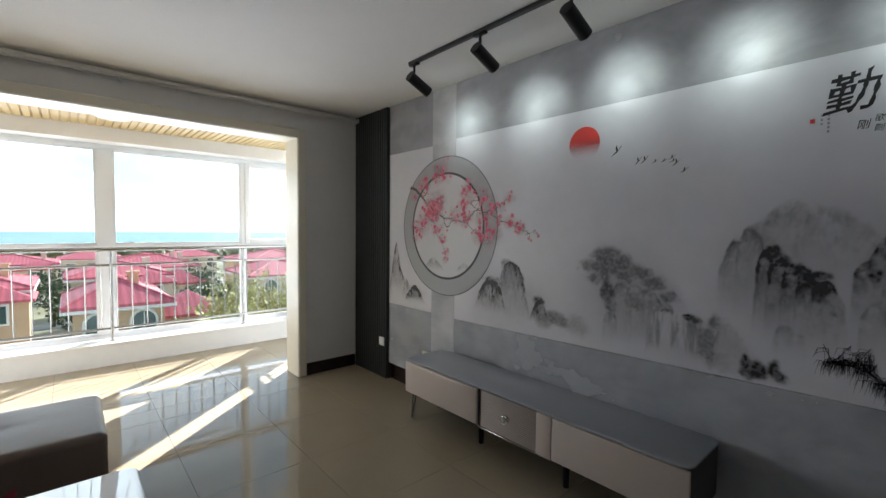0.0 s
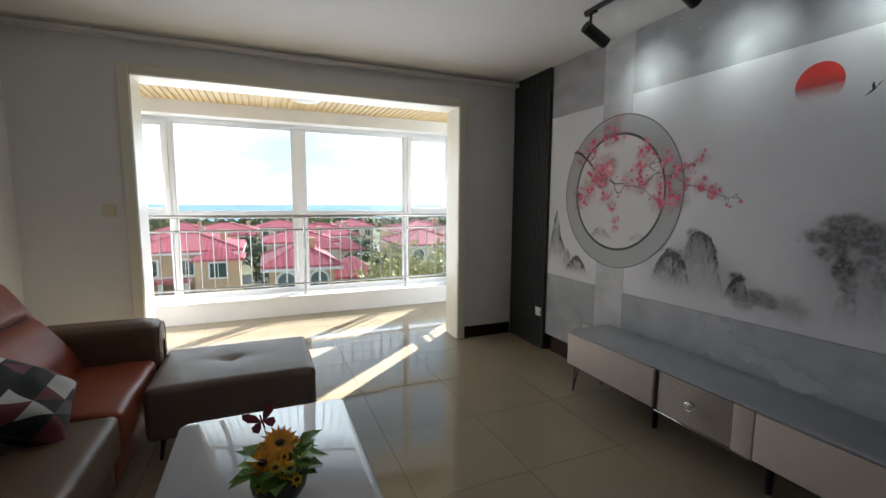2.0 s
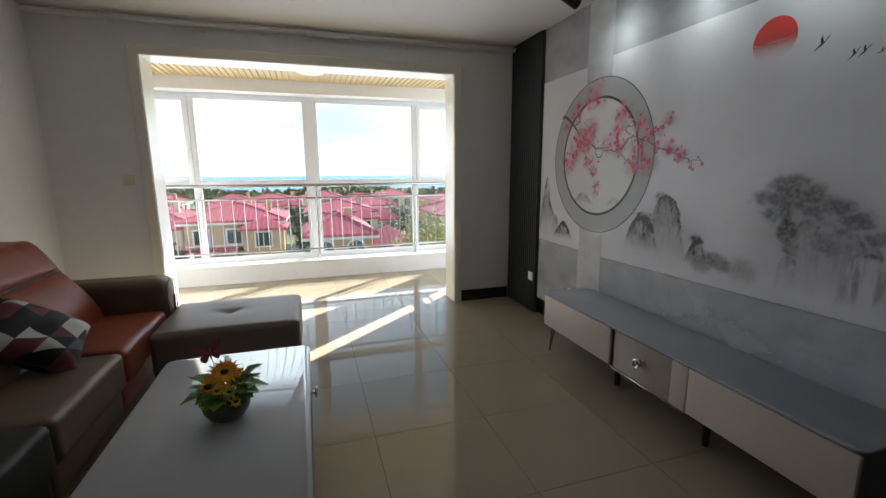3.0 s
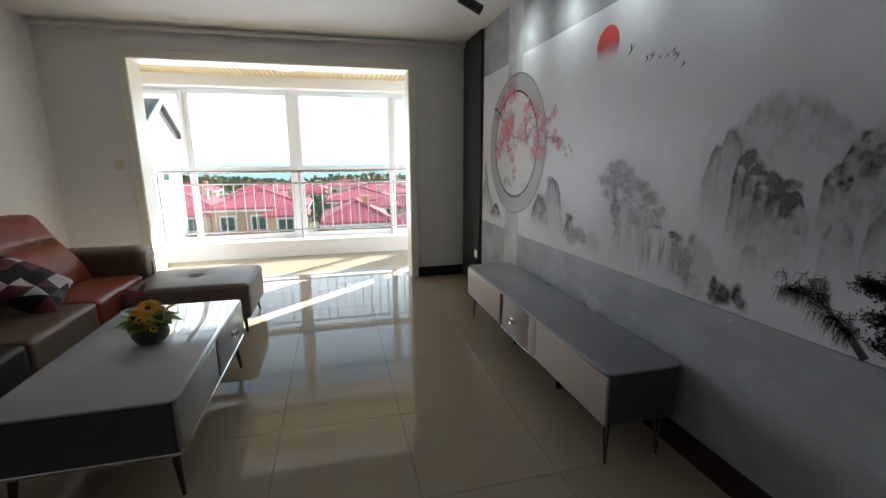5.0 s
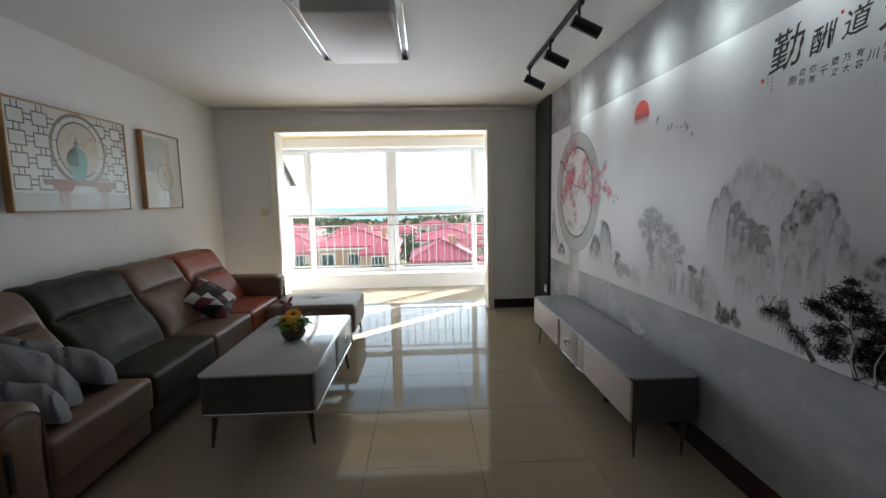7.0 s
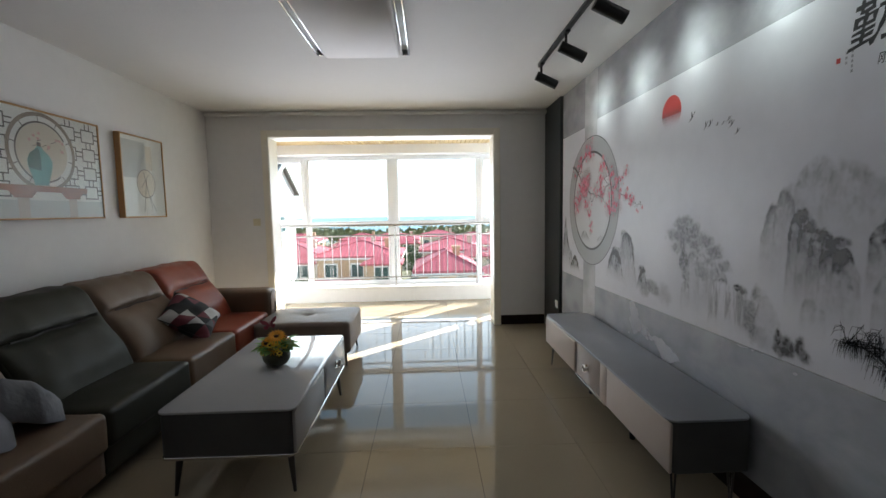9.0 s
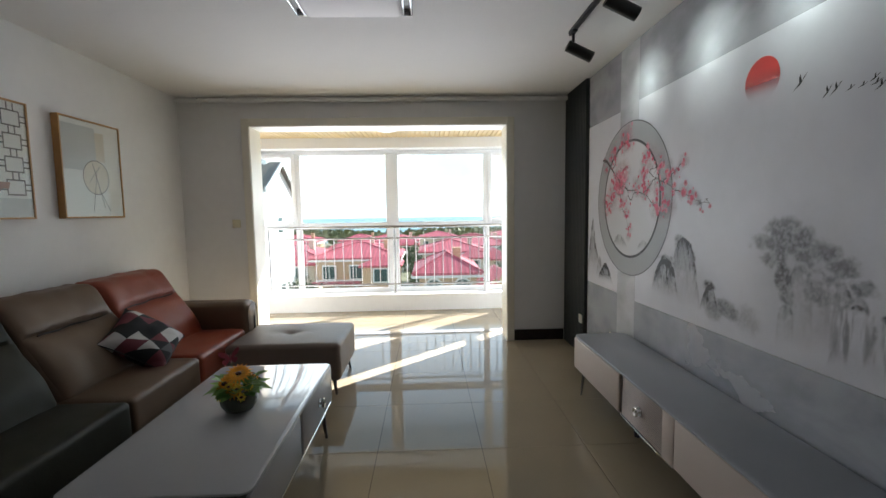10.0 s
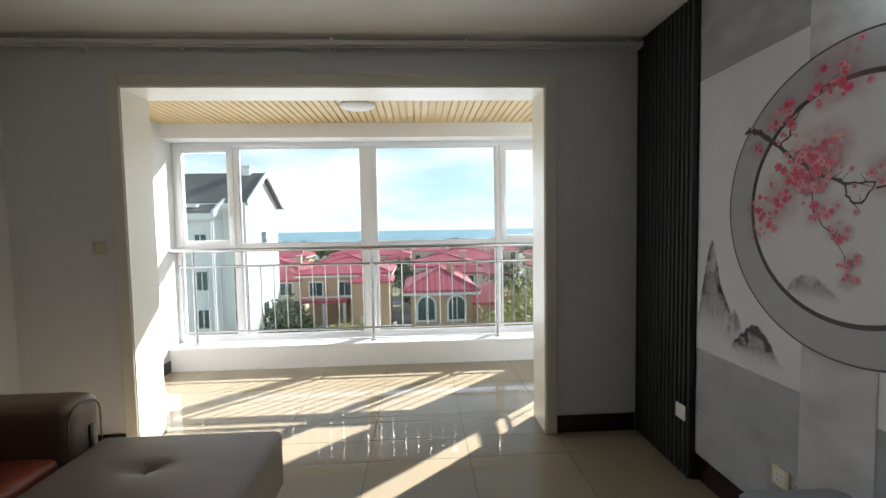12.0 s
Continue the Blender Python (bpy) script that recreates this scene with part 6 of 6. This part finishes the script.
ink_quads("blossom_branch", tw, I_TWIG, 12, "crooked dark plum branch")
clusters = [(2.68, 1.99, 0.08, 16), (2.74, 1.94, 0.05, 8), (2.89, 1.91, 0.06, 10), (2.95, 1.88, 0.05, 7), (3.05, 1.78, 0.05, 6), (2.79, 1.68, 0.11, 46), (2.84, 1.62, 0.06, 18), (2.92, 1.54, 0.09, 18), (3.02, 1.52, 0.06, 9), (3.03, 1.42, 0.05, 7), (2.74, 1.50, 0.06, 10), (2.66, 1.42, 0.04, 6), (2.61, 1.30, 0.04, 7), (2.62, 1.24, 0.03, 4), (2.50, 1.60, 0.06, 12), (2.38, 1.58, 0.06, 16), (2.37, 1.80, 0.07, 14), (2.40, 1.70, 0.05, 9), (2.36, 1.88, 0.03, 4), (2.20, 1.58, 0.06, 10), (2.22, 1.46, 0.06, 12), (2.12, 1.47, 0.07, 14), (2.10, 1.66, 0.06, 10), (2.18, 1.76, 0.05, 6), (2.02, 1.67, 0.04, 6), (1.94, 1.73, 0.04, 6), (2.04, 1.57, 0.04, 6), (1.93, 1.55, 0.04, 7), (1.84, 1.52, 0.04, 12)]
blush = Wash(3.20, 1.70, 1.15, 2.10, 0.008)
for y, z, s, n in clusters:
    blush.blob(y, z, s * 1.5, s * 1.2, 0.16 + 0.010 * n, int(y * 90), 40)
blush.lay("blossom_blush", I_BLUSH, 11.5, (2.45,), "soft pink wash behind the blossoms")
pink, rose, eyes = [], [], []


def blossom(y, z, r, out):
    a0 = rng.uniform(0, 6.28)
    for i in range(5):
        a = a0 + i * 1.2566
        c = (y + 0.58 * r * math.cos(a), z + 0.58 * r * math.sin(a))
        s = 0.46 * r * rng.uniform(0.85, 1.15)
        out.append([(c[0] + s * math.cos(t * 0.785 + a), c[1] + s * math.sin(t * 0.785 + a)) for t in range(8)])
    eyes.append([(y + 0.24 * r * math.cos(t * 0.785), z + 0.24 * r * math.sin(t * 0.785)) for t in range(8)])


for y, z, s, n in clusters:
    for i in range(int(n * 1.15)):
        r = rng.choice((0.007, 0.009, 0.012, 0.015, 0.019))
        blossom(y + rng.gauss(0, s * 0.55), z + rng.gauss(0, s * 0.5), r, rose if rng.random() < 0.42 else pink)
for y, z in sprays:
    if rng.random() < 0.5:
        blossom(y + rng.gauss(0, 0.012), z + rng.gauss(0, 0.012), rng.uniform(0.007, 0.014), pink)


def print_layer(name, polys, mat, k, label=""):
    """Overlapping flecks, each a hair in front of the one before."""
    bm = bmesh.new()
    lay_uv = bm.loops.layers.uv.new("UVMap")
    for i, q in enumerate(polys):
        bm.faces.new([bm.verts.new((XM - 0.00025 * k - 0.0000009 * i, y, z)) for y, z in q])
    return tagged(part(name, bm, mat, mural, label, smooth=False), kind="stuff" if len(polys) > 60 else "")


print_layer("blossoms", pink, I_PINK, 13, "pink plum blossoms")
print_layer("blossoms", rose, I_ROSE, 15, "deep rose plum blossoms")
I_HEART = material("blossom_heart_red", (0.34, 0.02, 0.035), 0.5)
print_layer("blossom_heart", eyes, I_HEART, 17)

# red sun and birds
flat("red_sun", [(1.355 + 0.103 * math.cos(2 * math.pi * i / 48), 2.028 + 0.104 * math.sin(2 * math.pi * i / 48)) for i in range(48)], I_SUN, 3, "red sun disc fading into mist")
for y, z, s, a in ((1.145, 1.955, 0.036, 0.5), (1.02, 1.885, 0.026, 0.6), (0.985, 1.888, 0.026, 0.5), (0.93, 1.874, 0.016, 0.2), (0.885, 1.872, 0.016, 0.1), (0.845, 1.885, 0.018, 0.3), (0.838, 1.868, 0.018, 0.1), (0.822, 1.855, 0.022, 0.4), (0.782, 1.812, 0.022, 0.3)):
    s *= 1.25

    def r2(p, a=a, y=y, z=z, s=s):
        return (y - s * (p[0] * math.cos(a) - p[1] * math.sin(a)), z + s * (p[0] * math.sin(a) + p[1] * math.cos(a)))
    quads = [[r2(p) for p in q] for q in (((-1, -0.15), (-0.1, -0.12), (0.35, 0.05), (-0.1, 0.1)), ((-0.1, 0.05), (0.2, 0.05), (0.35, 0.75), (0.05, 0.5)), ((-0.05, -0.1), (0.2, 0), (1.0, 0.35), (0.6, 0.3)))]
    print_layer("bird", quads, I_LINE, 4)


# brush writing
def written(text, y, z, size, mat, k, name, bold=0.0, shear=0.0, spin=0.0):
    cu = bpy.data.curves.new(name, "FONT")
    cu.body, cu.size, cu.align_x, cu.align_y = text, size, "CENTER", "CENTER"
    cu.offset, cu.shear = bold, shear
    tmp = new("text_tmp", cu)
    dg = bpy.context.evaluated_depsgraph_get()
    me = bpy.data.meshes.new_from_object(tmp.evaluated_get(dg))
    bpy.data.objects.remove(tmp)
    m = Matrix(((0, 0, -1, XM - 0.00025 * k), (-1, 0, 0, y), (0, 1, 0, z), (0, 0, 0, 1))) @ Matrix.Rotation(spin, 4, "Z")
    bm = bmesh.new()
    bm.from_mesh(me)
    for v in bm.verts:
        g = v.co * (9.0 / size)
        v.co += Vector((noise.noise(g + Vector((y, 0, 0))), noise.noise(g + Vector((0, z, 4))), 0)) * size * 0.035
    bm.transform(m)
    bpy.data.meshes.remove(me)
    return part(name, bm, mat, mural, smooth=False)


for ch, y, z, s in (("勤", 0.178, 2.055, 0.170), ("酬", 0.01, 2.045, 0.105), ("道", -0.118, 2.06, 0.10), ("天", -0.265, 2.06, 0.14)):
    written(ch, y, z, s, I_LINE, 4, "brush_character", s * 0.0075, 0.28, 0.10)
for i, col in enumerate(("刚", "欲则", "仞無", "千", "壁立", "乃大", "有容", "川", "納百", "海")):
    for j, ch in enumerate(col):
        written(ch, 0.128 - 0.0455 * i, 1.950 - 0.038 * j - (0.02 if len(col) == 1 else 0), 0.030 if len(col) > 1 else 0.040, I_LINE, 4, "small_character", 0.0, 0.18)
for y, z, s in ((0.284, 1.972, 0.008), (-0.070, 2.118, 0.006)):
    flat("seal", rect(y - s, y + s, z - s * 1.1, z + s * 1.1), I_RED, 4, "small red seal")
q = [rect(0.228 + dy, 0.236 + dy, 1.985 - 0.017 * i, 1.995 - 0.017 * i) for i in range(5) for dy in (0.0, 0.022) if not (dy and i > 2)]
ink_quads("signature", q, I_GREYLEAF, 4)

# ---- track lights ----
TX = 1.825
track = thing("track_light", (TX, 0.9, H), "black ceiling track with swivel spot heads lighting the mural", "track light")
part("track", B(TX - 0.018, TX + 0.018, -0.35, 2.43, H - 0.020, H - 0.0005, r=0.003), M_BLACK, track)
M_LENS = material("spot_lens", (0.9, 0.95, 0.9), 0.2)
M_LENS.node_tree.nodes["Principled BSDF"].inputs["Emission Color"].default_value = (0.88, 1.0, 0.93, 1)
M_LENS.node_tree.nodes["Principled BSDF"].inputs["Emission Strength"].default_value = 6.0
for y in (2.38, 1.74, 1.13, 0.54, -0.05):
    aim = Vector((XM, y - 0.01, 2.30))
    piv = Vector((TX, y, H - 0.132))
    d = (aim - piv).normalized()
    head = part("spot_head", T(piv - d * 0.045, piv + d * 0.142, 0.037, seg=28), M_BLACK, track, "black cylindrical spot head")
    bm = B(TX - 0.016, TX + 0.016, y - 0.045, y + 0.045, H - 0.034, H - 0.0205, r=0.003)
    tube(bm, (TX, y, H - 0.034), (TX, y, H - 0.132), 0.009, seg=10)
    part("adapter", bm, M_BLACK, head)
    part("lens", T(piv + d * 0.142, piv + d * 0.1435, 0.024, seg=24), M_LENS, head, "lit lens")
    for power, cone in ((1.3, 30), (1.45, 84)):
        lm = new("spot_lamp", bpy.data.lights.new("spot_lamp", "SPOT"))
        lm.data.energy, lm.data.color = power, (0.86, 1.0, 0.93)
        lm.data.spot_size, lm.data.spot_blend, lm.data.shadow_soft_size = radians(cone), 1.0, 0.014
        lm.matrix_world = look(piv + d * 0.148, aim)

# ---- flush ceiling light ----
cl = thing("ceiling_light", (0.385, 1.55, H), "rectangular white ceiling light with a clear outer band", "ceiling light")
M_DIFF = material("satin_diffuser", (0.78, 0.765, 0.755), 0.7, spec=0.2, vary=0.02)
M_ACRYL = glass_material("clear_acrylic", (0.90, 0.91, 0.91))
CX0, CX1, CY0, CY1 = 0.045, 0.742, 1.0, 2.09
part("base_plate", B(CX0 + 0.085, CX1 - 0.085, CY0 + 0.02, CY1 - 0.02, H - 0.022, H - 0.0005, r=0.004), M_WHITEPL, cl)
part("diffuser", rounded_slab(CX0 + 0.087, CX1 - 0.062, CY0 + 0.032, CY1 - 0.10, H - 0.102, H - 0.0222, 0.035, lip=0.008), M_DIFF, cl, "unlit white diffuser box")
for x0, x1 in ((CX0, CX0 + 0.062), (CX1 - 0.062, CX1)):
    b = part("side_band", B(x0, x1, CY0, CY1, H - 0.040, H - 0.0005, r=0.008, seg=2), M_ACRYL, cl, "clear acrylic band")
    for x in (x0 + 0.008, x1 - 0.008):
        part("edge_strip", B(x - 0.004, x + 0.004, CY0 + 0.01, CY1 - 0.01, H - 0.049, H - 0.0405, r=0.002), M_CHROME, b)
    for y0, y1 in ((CY0 - 0.016, CY0 - 0.0005), (CY1 + 0.0005, CY1 + 0.016)):
        part("end_cap", B(x0, x1, y0, y1, H - 0.044, H - 0.0005, r=0.005), M_STEEL, b)

# ---- curtain track along the north wall ----
ct = thing("curtain_track", (0.28, 4.02, 2.6), "empty white double curtain track under the ceiling", "curtain track")
for y in (3.985, 4.035):
    part("rail", B(XW + 0.03, XP - 0.07, y - 0.010, y + 0.010, 2.622, 2.645, r=0.004), M_WHITEPL, ct)
for x in (-1.55, -1.25, -0.55, 0.30, 1.15, 2.22):
    bm = B(x - 0.012, x + 0.012, 3.975, YN - 0.0005, 2.646, 2.660, r=0.002)
    box(bm, x - 0.012, x + 0.012, YN - 0.006, YN - 0.0006, 2.585, 2.6455, r=0.002)
    part("bracket", bm, M_WHITEPL, ct)
for x in (-1.62, -1.50, -1.18, -0.62, 0.28, 0.66, 2.24, 2.27):
    bm = T((x, 3.985, 2.621), (x, 3.985, 2.597), 0.003, seg=8)
    ball(bm, (x, 3.985, 2.592), 0.009, 8, 6)
    part("glider", bm, M_WHITEPL, ct)
part("end_cap", B(XP - 0.0695, XP - 0.054, 3.970, 4.050, 2.612, 2.655, r=0.004), M_WHITEPL, ct)

# ---- pictures over the sofa ----
M_OAK = material("honey_oak_frame", (0.46, 0.25, 0.09), 0.45, vary=0.15, scale=3, stretch=(6, 1, 6))
M_ART = material("art_paper", (0.72, 0.70, 0.67), 0.5, vary=0.04, scale=2)
M_ARTGREY = material("art_grey_wash", (0.50, 0.50, 0.49), 0.5, vary=0.10, scale=4)
M_ARTBEIGE = material("art_beige_disc", (0.62, 0.55, 0.46), 0.5, vary=0.06, scale=4)
M_ARTLINE = material("art_dark_line", (0.10, 0.08, 0.07), 0.5)
M_ARTRING = material("art_taupe_ring", (0.25, 0.20, 0.16), 0.5, vary=0.1, scale=6)
M_TEAL = material("art_teal", (0.17, 0.38, 0.38), 0.5, vary=0.30, scale=9)
M_TEALDARK = material("art_dark_teal", (0.07, 0.16, 0.15), 0.5, vary=0.35, scale=9)
M_ARTRUST = material("art_rust_wood", (0.34, 0.16, 0.12), 0.5, vary=0.25, scale=7)
M_ARTFADE = material("art_pale_wood", (0.48, 0.40, 0.36), 0.5, vary=0.2, scale=7)
M_ARTPINK = material("art_pink", (0.60, 0.36, 0.33), 0.5)
PXF = -1.738


def picture(y0, y1, z0, z1, label):
    p = thing("framed_picture", (XW, (y0 + y1) / 2, z0), label, "picture", "pictures over the sofa")
    bm = bmesh.new()
    w, x0, x1 = 0.012, XW + 0.0005, PXF
    box(bm, x0, x1, y0, y0 + w, z0, z1, r=0.002, seg=1)
    box(bm, x0, x1, y1 - w, y1, z0, z1, r=0.002, seg=1)
    box(bm, x0, x1, y0 + w, y1 - w, z0, z0 + w, r=0.002, seg=1)
    box(bm, x0, x1, y0 + w, y1 - w, z1 - w, z1, r=0.002, seg=1)
    part("frame", bm, M_OAK, p, "thin honey oak frame")
    art = part("artwork", B(x0, x1 - 0.008, y0 + w + 0.0005, y1 - w - 0.0005, z0 + w + 0.0005, z1 - w - 0.0005), M_ART, p, smooth=False)
    pane = part("glazing", B(x1 - 0.003, x1 - 0.001, y0 + w + 0.0005, y1 - w - 0.0005, z0 + w + 0.0005, z1 - w - 0.0005), M_CLEAR, p, "clear picture glass")
    pane.visible_shadow = False
    return art


def printed(name, polys, mat, k, parent):
    bm = bmesh.new()
    for q in polys:
        bm.faces.new([bm.verts.new((PXF - 0.008 + 0.0005 * k, y, z)) for y, z in q])
    return part(name, bm, mat, parent, smooth=False)


def disc(y, z, ry, rz, n=40):
    return [(y + ry * math.cos(2 * math.pi * i / n), z + rz * math.sin(2 * math.pi * i / n)) for i in range(n)]


def loop(y, z, r0, r1, n=48, a0=0.0, a1=6.2832):
    out = []
    for i in range(n):
        a, b = a0 + (a1 - a0) * i / n, a0 + (a1 - a0) * (i + 1) / n
        out.append([(y + r0 * math.cos(a), z + r0 * math.sin(a)), (y + r1 * math.cos(a), z + r1 * math.sin(a)), (y + r1 * math.cos(b), z + r1 * math.sin(b)), (y + r0 * math.cos(b), z + r0 * math.sin(b))])
    return out


def outline(y0, y1, z0, z1, w):
    return [rect(y0, y1, z0, z0 + w), rect(y0, y1, z1 - w, z1), rect(y0, y0 + w, z0 + w, z1 - w), rect(y1 - w, y1, z0 + w, z1 - w)]


A0, A1, AZ0, AZ1 = 1.19, 2.285, 1.445, 2.178
art = picture(A0, A1, AZ0, AZ1, "oak framed print of a teal vase before a round lattice window")
lat = []
for c in range(6):
    for r in range(4):
        y, z = A0 + 0.03 + c * 0.178, AZ1 - 0.16 - r * 0.142
        if 1.50 < y + 0.06 < 2.02 and not (c in (1, 4)):
            continue
        lat += outline(y, y + 0.125, z, z + 0.10, 0.009)
        lat += [rect(y + 0.04, y + 0.049, z + 0.1, z + 0.142), rect(y + 0.08, y + 0.089, z + 0.1, z + 0.142), rect(y + 0.125, y + 0.178, z + 0.03, z + 0.039), rect(y + 0.125, y + 0.178, z + 0.065, z + 0.074)]
lat = [[(min(y, A1 - 0.014), min(z, AZ1 - 0.014)) for y, z in q] for q in lat]
printed("lattice", lat, M_ARTLINE, 1, art)
GC = (1.775, 1.899)
printed("grey_wash", [rect(A0 + 0.014, A1 - 0.014, AZ0 + 0.014, AZ0 + 0.13)], M_ARTGREY, 1, art)
printed("moon_disc", [disc(*GC, 0.265, 0.255)], M_ART, 2, art)
printed("moon_ring", loop(*GC, 0.238, 0.264), M_ARTRING, 3, art)
printed("moon_line", loop(*GC, 0.194, 0.205, a0=0.5, a1=5.4), M_ARTLINE, 3, art)
printed("moon_tick", [stroke(GC[0] + 0.205 * math.cos(a), GC[1] + 0.205 * math.sin(a), GC[0] + 0.238 * math.cos(a), GC[1] + 0.238 * math.sin(a), 0.003, 0.003) for a in [0.4 + 0.63 * i for i in range(10)]], M_ARTLINE, 4, art)
printed("moon_paper", [disc(*GC, 0.194, 0.192)], M_ARTBEIGE, 3, art)
rng = random.Random(5)
tw2 = []
for i in range(10):
    y, z = 1.70 + 0.035 * i, 1.935 + 0.03 * math.sin(i * 1.7) + 0.004 * i
    tw2.append(stroke(y, z, y + 0.035, z + rng.uniform(-0.03, 0.03), 0.002, 0.002))
tw2 = [[(min(y, 1.95), z) for y, z in q] for q in tw2]
printed("twig", tw2, M_ARTLINE, 4, art)
printed("petals", [disc(1.68 + rng.uniform(0, 0.26), 1.95 + rng.gauss(0, 0.05), 0.012, 0.011, 8) for i in range(14)], M_ARTPINK, 5, art)
prof = [(-0.062, 0.0), (0.062, 0.0), (0.070, 0.03), (0.105, 0.11), (0.110, 0.15), (0.085, 0.19), (0.035, 0.222), (0.018, 0.24), (0.018, 0.262), (-0.018, 0.262), (-0.018, 0.24), (-0.035, 0.222), (-0.085, 0.19), (-0.110, 0.15), (-0.105, 0.11), (-0.070, 0.03)]
printed("vase", [[(1.745 + a * 0.86, 1.676 + b * 1.08) for a, b in prof]], M_TEAL, 6, art)
printed("vase_shade", [[(1.690, 1.78), (1.748, 1.775), (1.755, 1.86), (1.742, 1.925), (1.716, 1.915), (1.674, 1.884), (1.652, 1.84), (1.658, 1.79)]], M_TEALDARK, 6.5, art)
printed("vase_neck", [rect(1.730, 1.760, 1.935, 1.962)], M_ARTLINE, 7, art)
printed("table_top", [[(1.42, 1.672), (2.13, 1.672), (2.12, 1.632), (1.44, 1.632)]], M_ARTRUST, 5, art)
printed("table_leg", [rect(1.56, 1.64, AZ0 + 0.014, 1.632), rect(1.95, 2.02, AZ0 + 0.014, 1.632)], M_ARTFADE, 5, art)
printed("table_bracket", [[(1.50, 1.632), (1.70, 1.632), (1.66, 1.59), (1.54, 1.59)], [(1.89, 1.632), (2.08, 1.632), (2.04, 1.59), (1.93, 1.59)]], M_ARTRUST, 6, art)

P0, P1 = 2.512, 3.105
art = picture(P0, P1, AZ0, AZ1, "oak framed print of a round fan on a pale ground")
printed("grey_wash", [rect(P0 + 0.014, P0 + 0.33, 1.80, AZ1 - 0.05)], M_ARTGREY, 1, art)
printed("beige_wash", [rect(P0 + 0.33, P0 + 0.42, 1.88, 2.10)], M_ARTBEIGE, 1, art)
printed("fan_disc", [disc(2.83, 1.755, 0.128, 0.128)], M_ARTBEIGE, 2, art)
printed("fan_rim", loop(2.83, 1.755, 0.125, 0.131), M_ARTLINE, 3, art)
printed("fan_lines", [stroke(2.80, 1.86, 2.90, 1.52, 0.003, 0.003), stroke(2.84, 1.80, 2.78, 1.50, 0.0025, 0.003), stroke(2.87, 1.64, 2.95, 1.50, 0.0025, 0.003), stroke(2.76, 1.72, 2.87, 1.84, 0.002, 0.002)], M_ARTLINE, 3, art)

# ---- switch and sockets ----
def plate_n(name, x, z, s, label, mat):
    t = thing(name, (x, YN, z - s), label, "switch")
    p = part("plate", B(x - s, x + s, YN - 0.010, YN - 0.0005, z - s, z + s, r=0.004, seg=2), mat, t)
    part("rocker", B(x - s * 0.62, x + s * 0.62, YN - 0.014, YN - 0.0101, z - s * 0.62, z + s * 0.62, r=0.002), mat, p)


plate_n("light_switch", -1.238, 1.36, 0.043, "ivory square light switch on the white wall", M_SWITCH)


def plate_e(x, y, z, label, split):
    t = thing("wall_socket", (x, y, z - 0.043), label, "socket", "wall sockets")
    p = part("plate", B(x - 0.010, x - 0.0005, y - 0.043, y + 0.043, z - 0.043, z + 0.043, r=0.004, seg=2), M_WHITEPL if not split else M_SWITCH, t)
    part("face", B(x - 0.0125, x - 0.0101, y - 0.028, y + 0.028, z - 0.028, z + 0.028, r=0.001), M_WHITEPL, p)
    if split:
        for dy, dz in ((-0.010, 0.010), (0.010, 0.010), (-0.008, -0.012), (0.008, -0.012)):
            part("slot", B(x - 0.0132, x - 0.0126, y + dy - 0.0015, y + dy + 0.0015, z + dz - 0.004, z + dz + 0.004), M_BLACK, p)


plate_e(XP - 0.0502, 3.525, 0.370, "white blank wall plate on the dark slatted panel", False)
plate_e(XM - 0.002, 2.875, 0.365, "ivory wall socket low on the mural", True)
# ---- floor tiles ----
TS = 0.638
tile_me = {}
gx0, gy0 = 0.478, 0.61


def tile_mesh(w, d):
    key = (round(w, 3), round(d, 3))
    if key not in tile_me:
        bm = B(-w / 2, w / 2, -d / 2, d / 2, -0.012, 0.0)
        finish(bm, False)
        me = bpy.data.meshes.new("tile")
        bm.to_mesh(me)
        bm.free()
        me.materials.append(M_TILE)
        tile_me[key] = me
    return tile_me[key]


def spans(lo, hi, start, step):
    a = start - math.ceil((start - lo) / step) * step
    while a < hi - 0.02:
        x0, x1 = max(a, lo), min(a + step, hi)
        if x1 - x0 > 0.03:
            yield x0, x1
        a += step


def lay(x_lo, x_hi, y_lo, y_hi):
    for x0, x1 in spans(x_lo, x_hi, gx0, TS):
        for y0, y1 in spans(y_lo, y_hi, gy0, TS):
            t = new("tile", tile_mesh(x1 - x0 - 0.0026, y1 - y0 - 0.0026))
            t.location = ((x0 + x1) / 2, (y0 + y1) / 2, 0.0)
            t.parent = floor


lay(XW, XE, YS, YN)
lay(OX0, OX1, YN, YB)
lay(BX0, BXE, YB, YSILL)
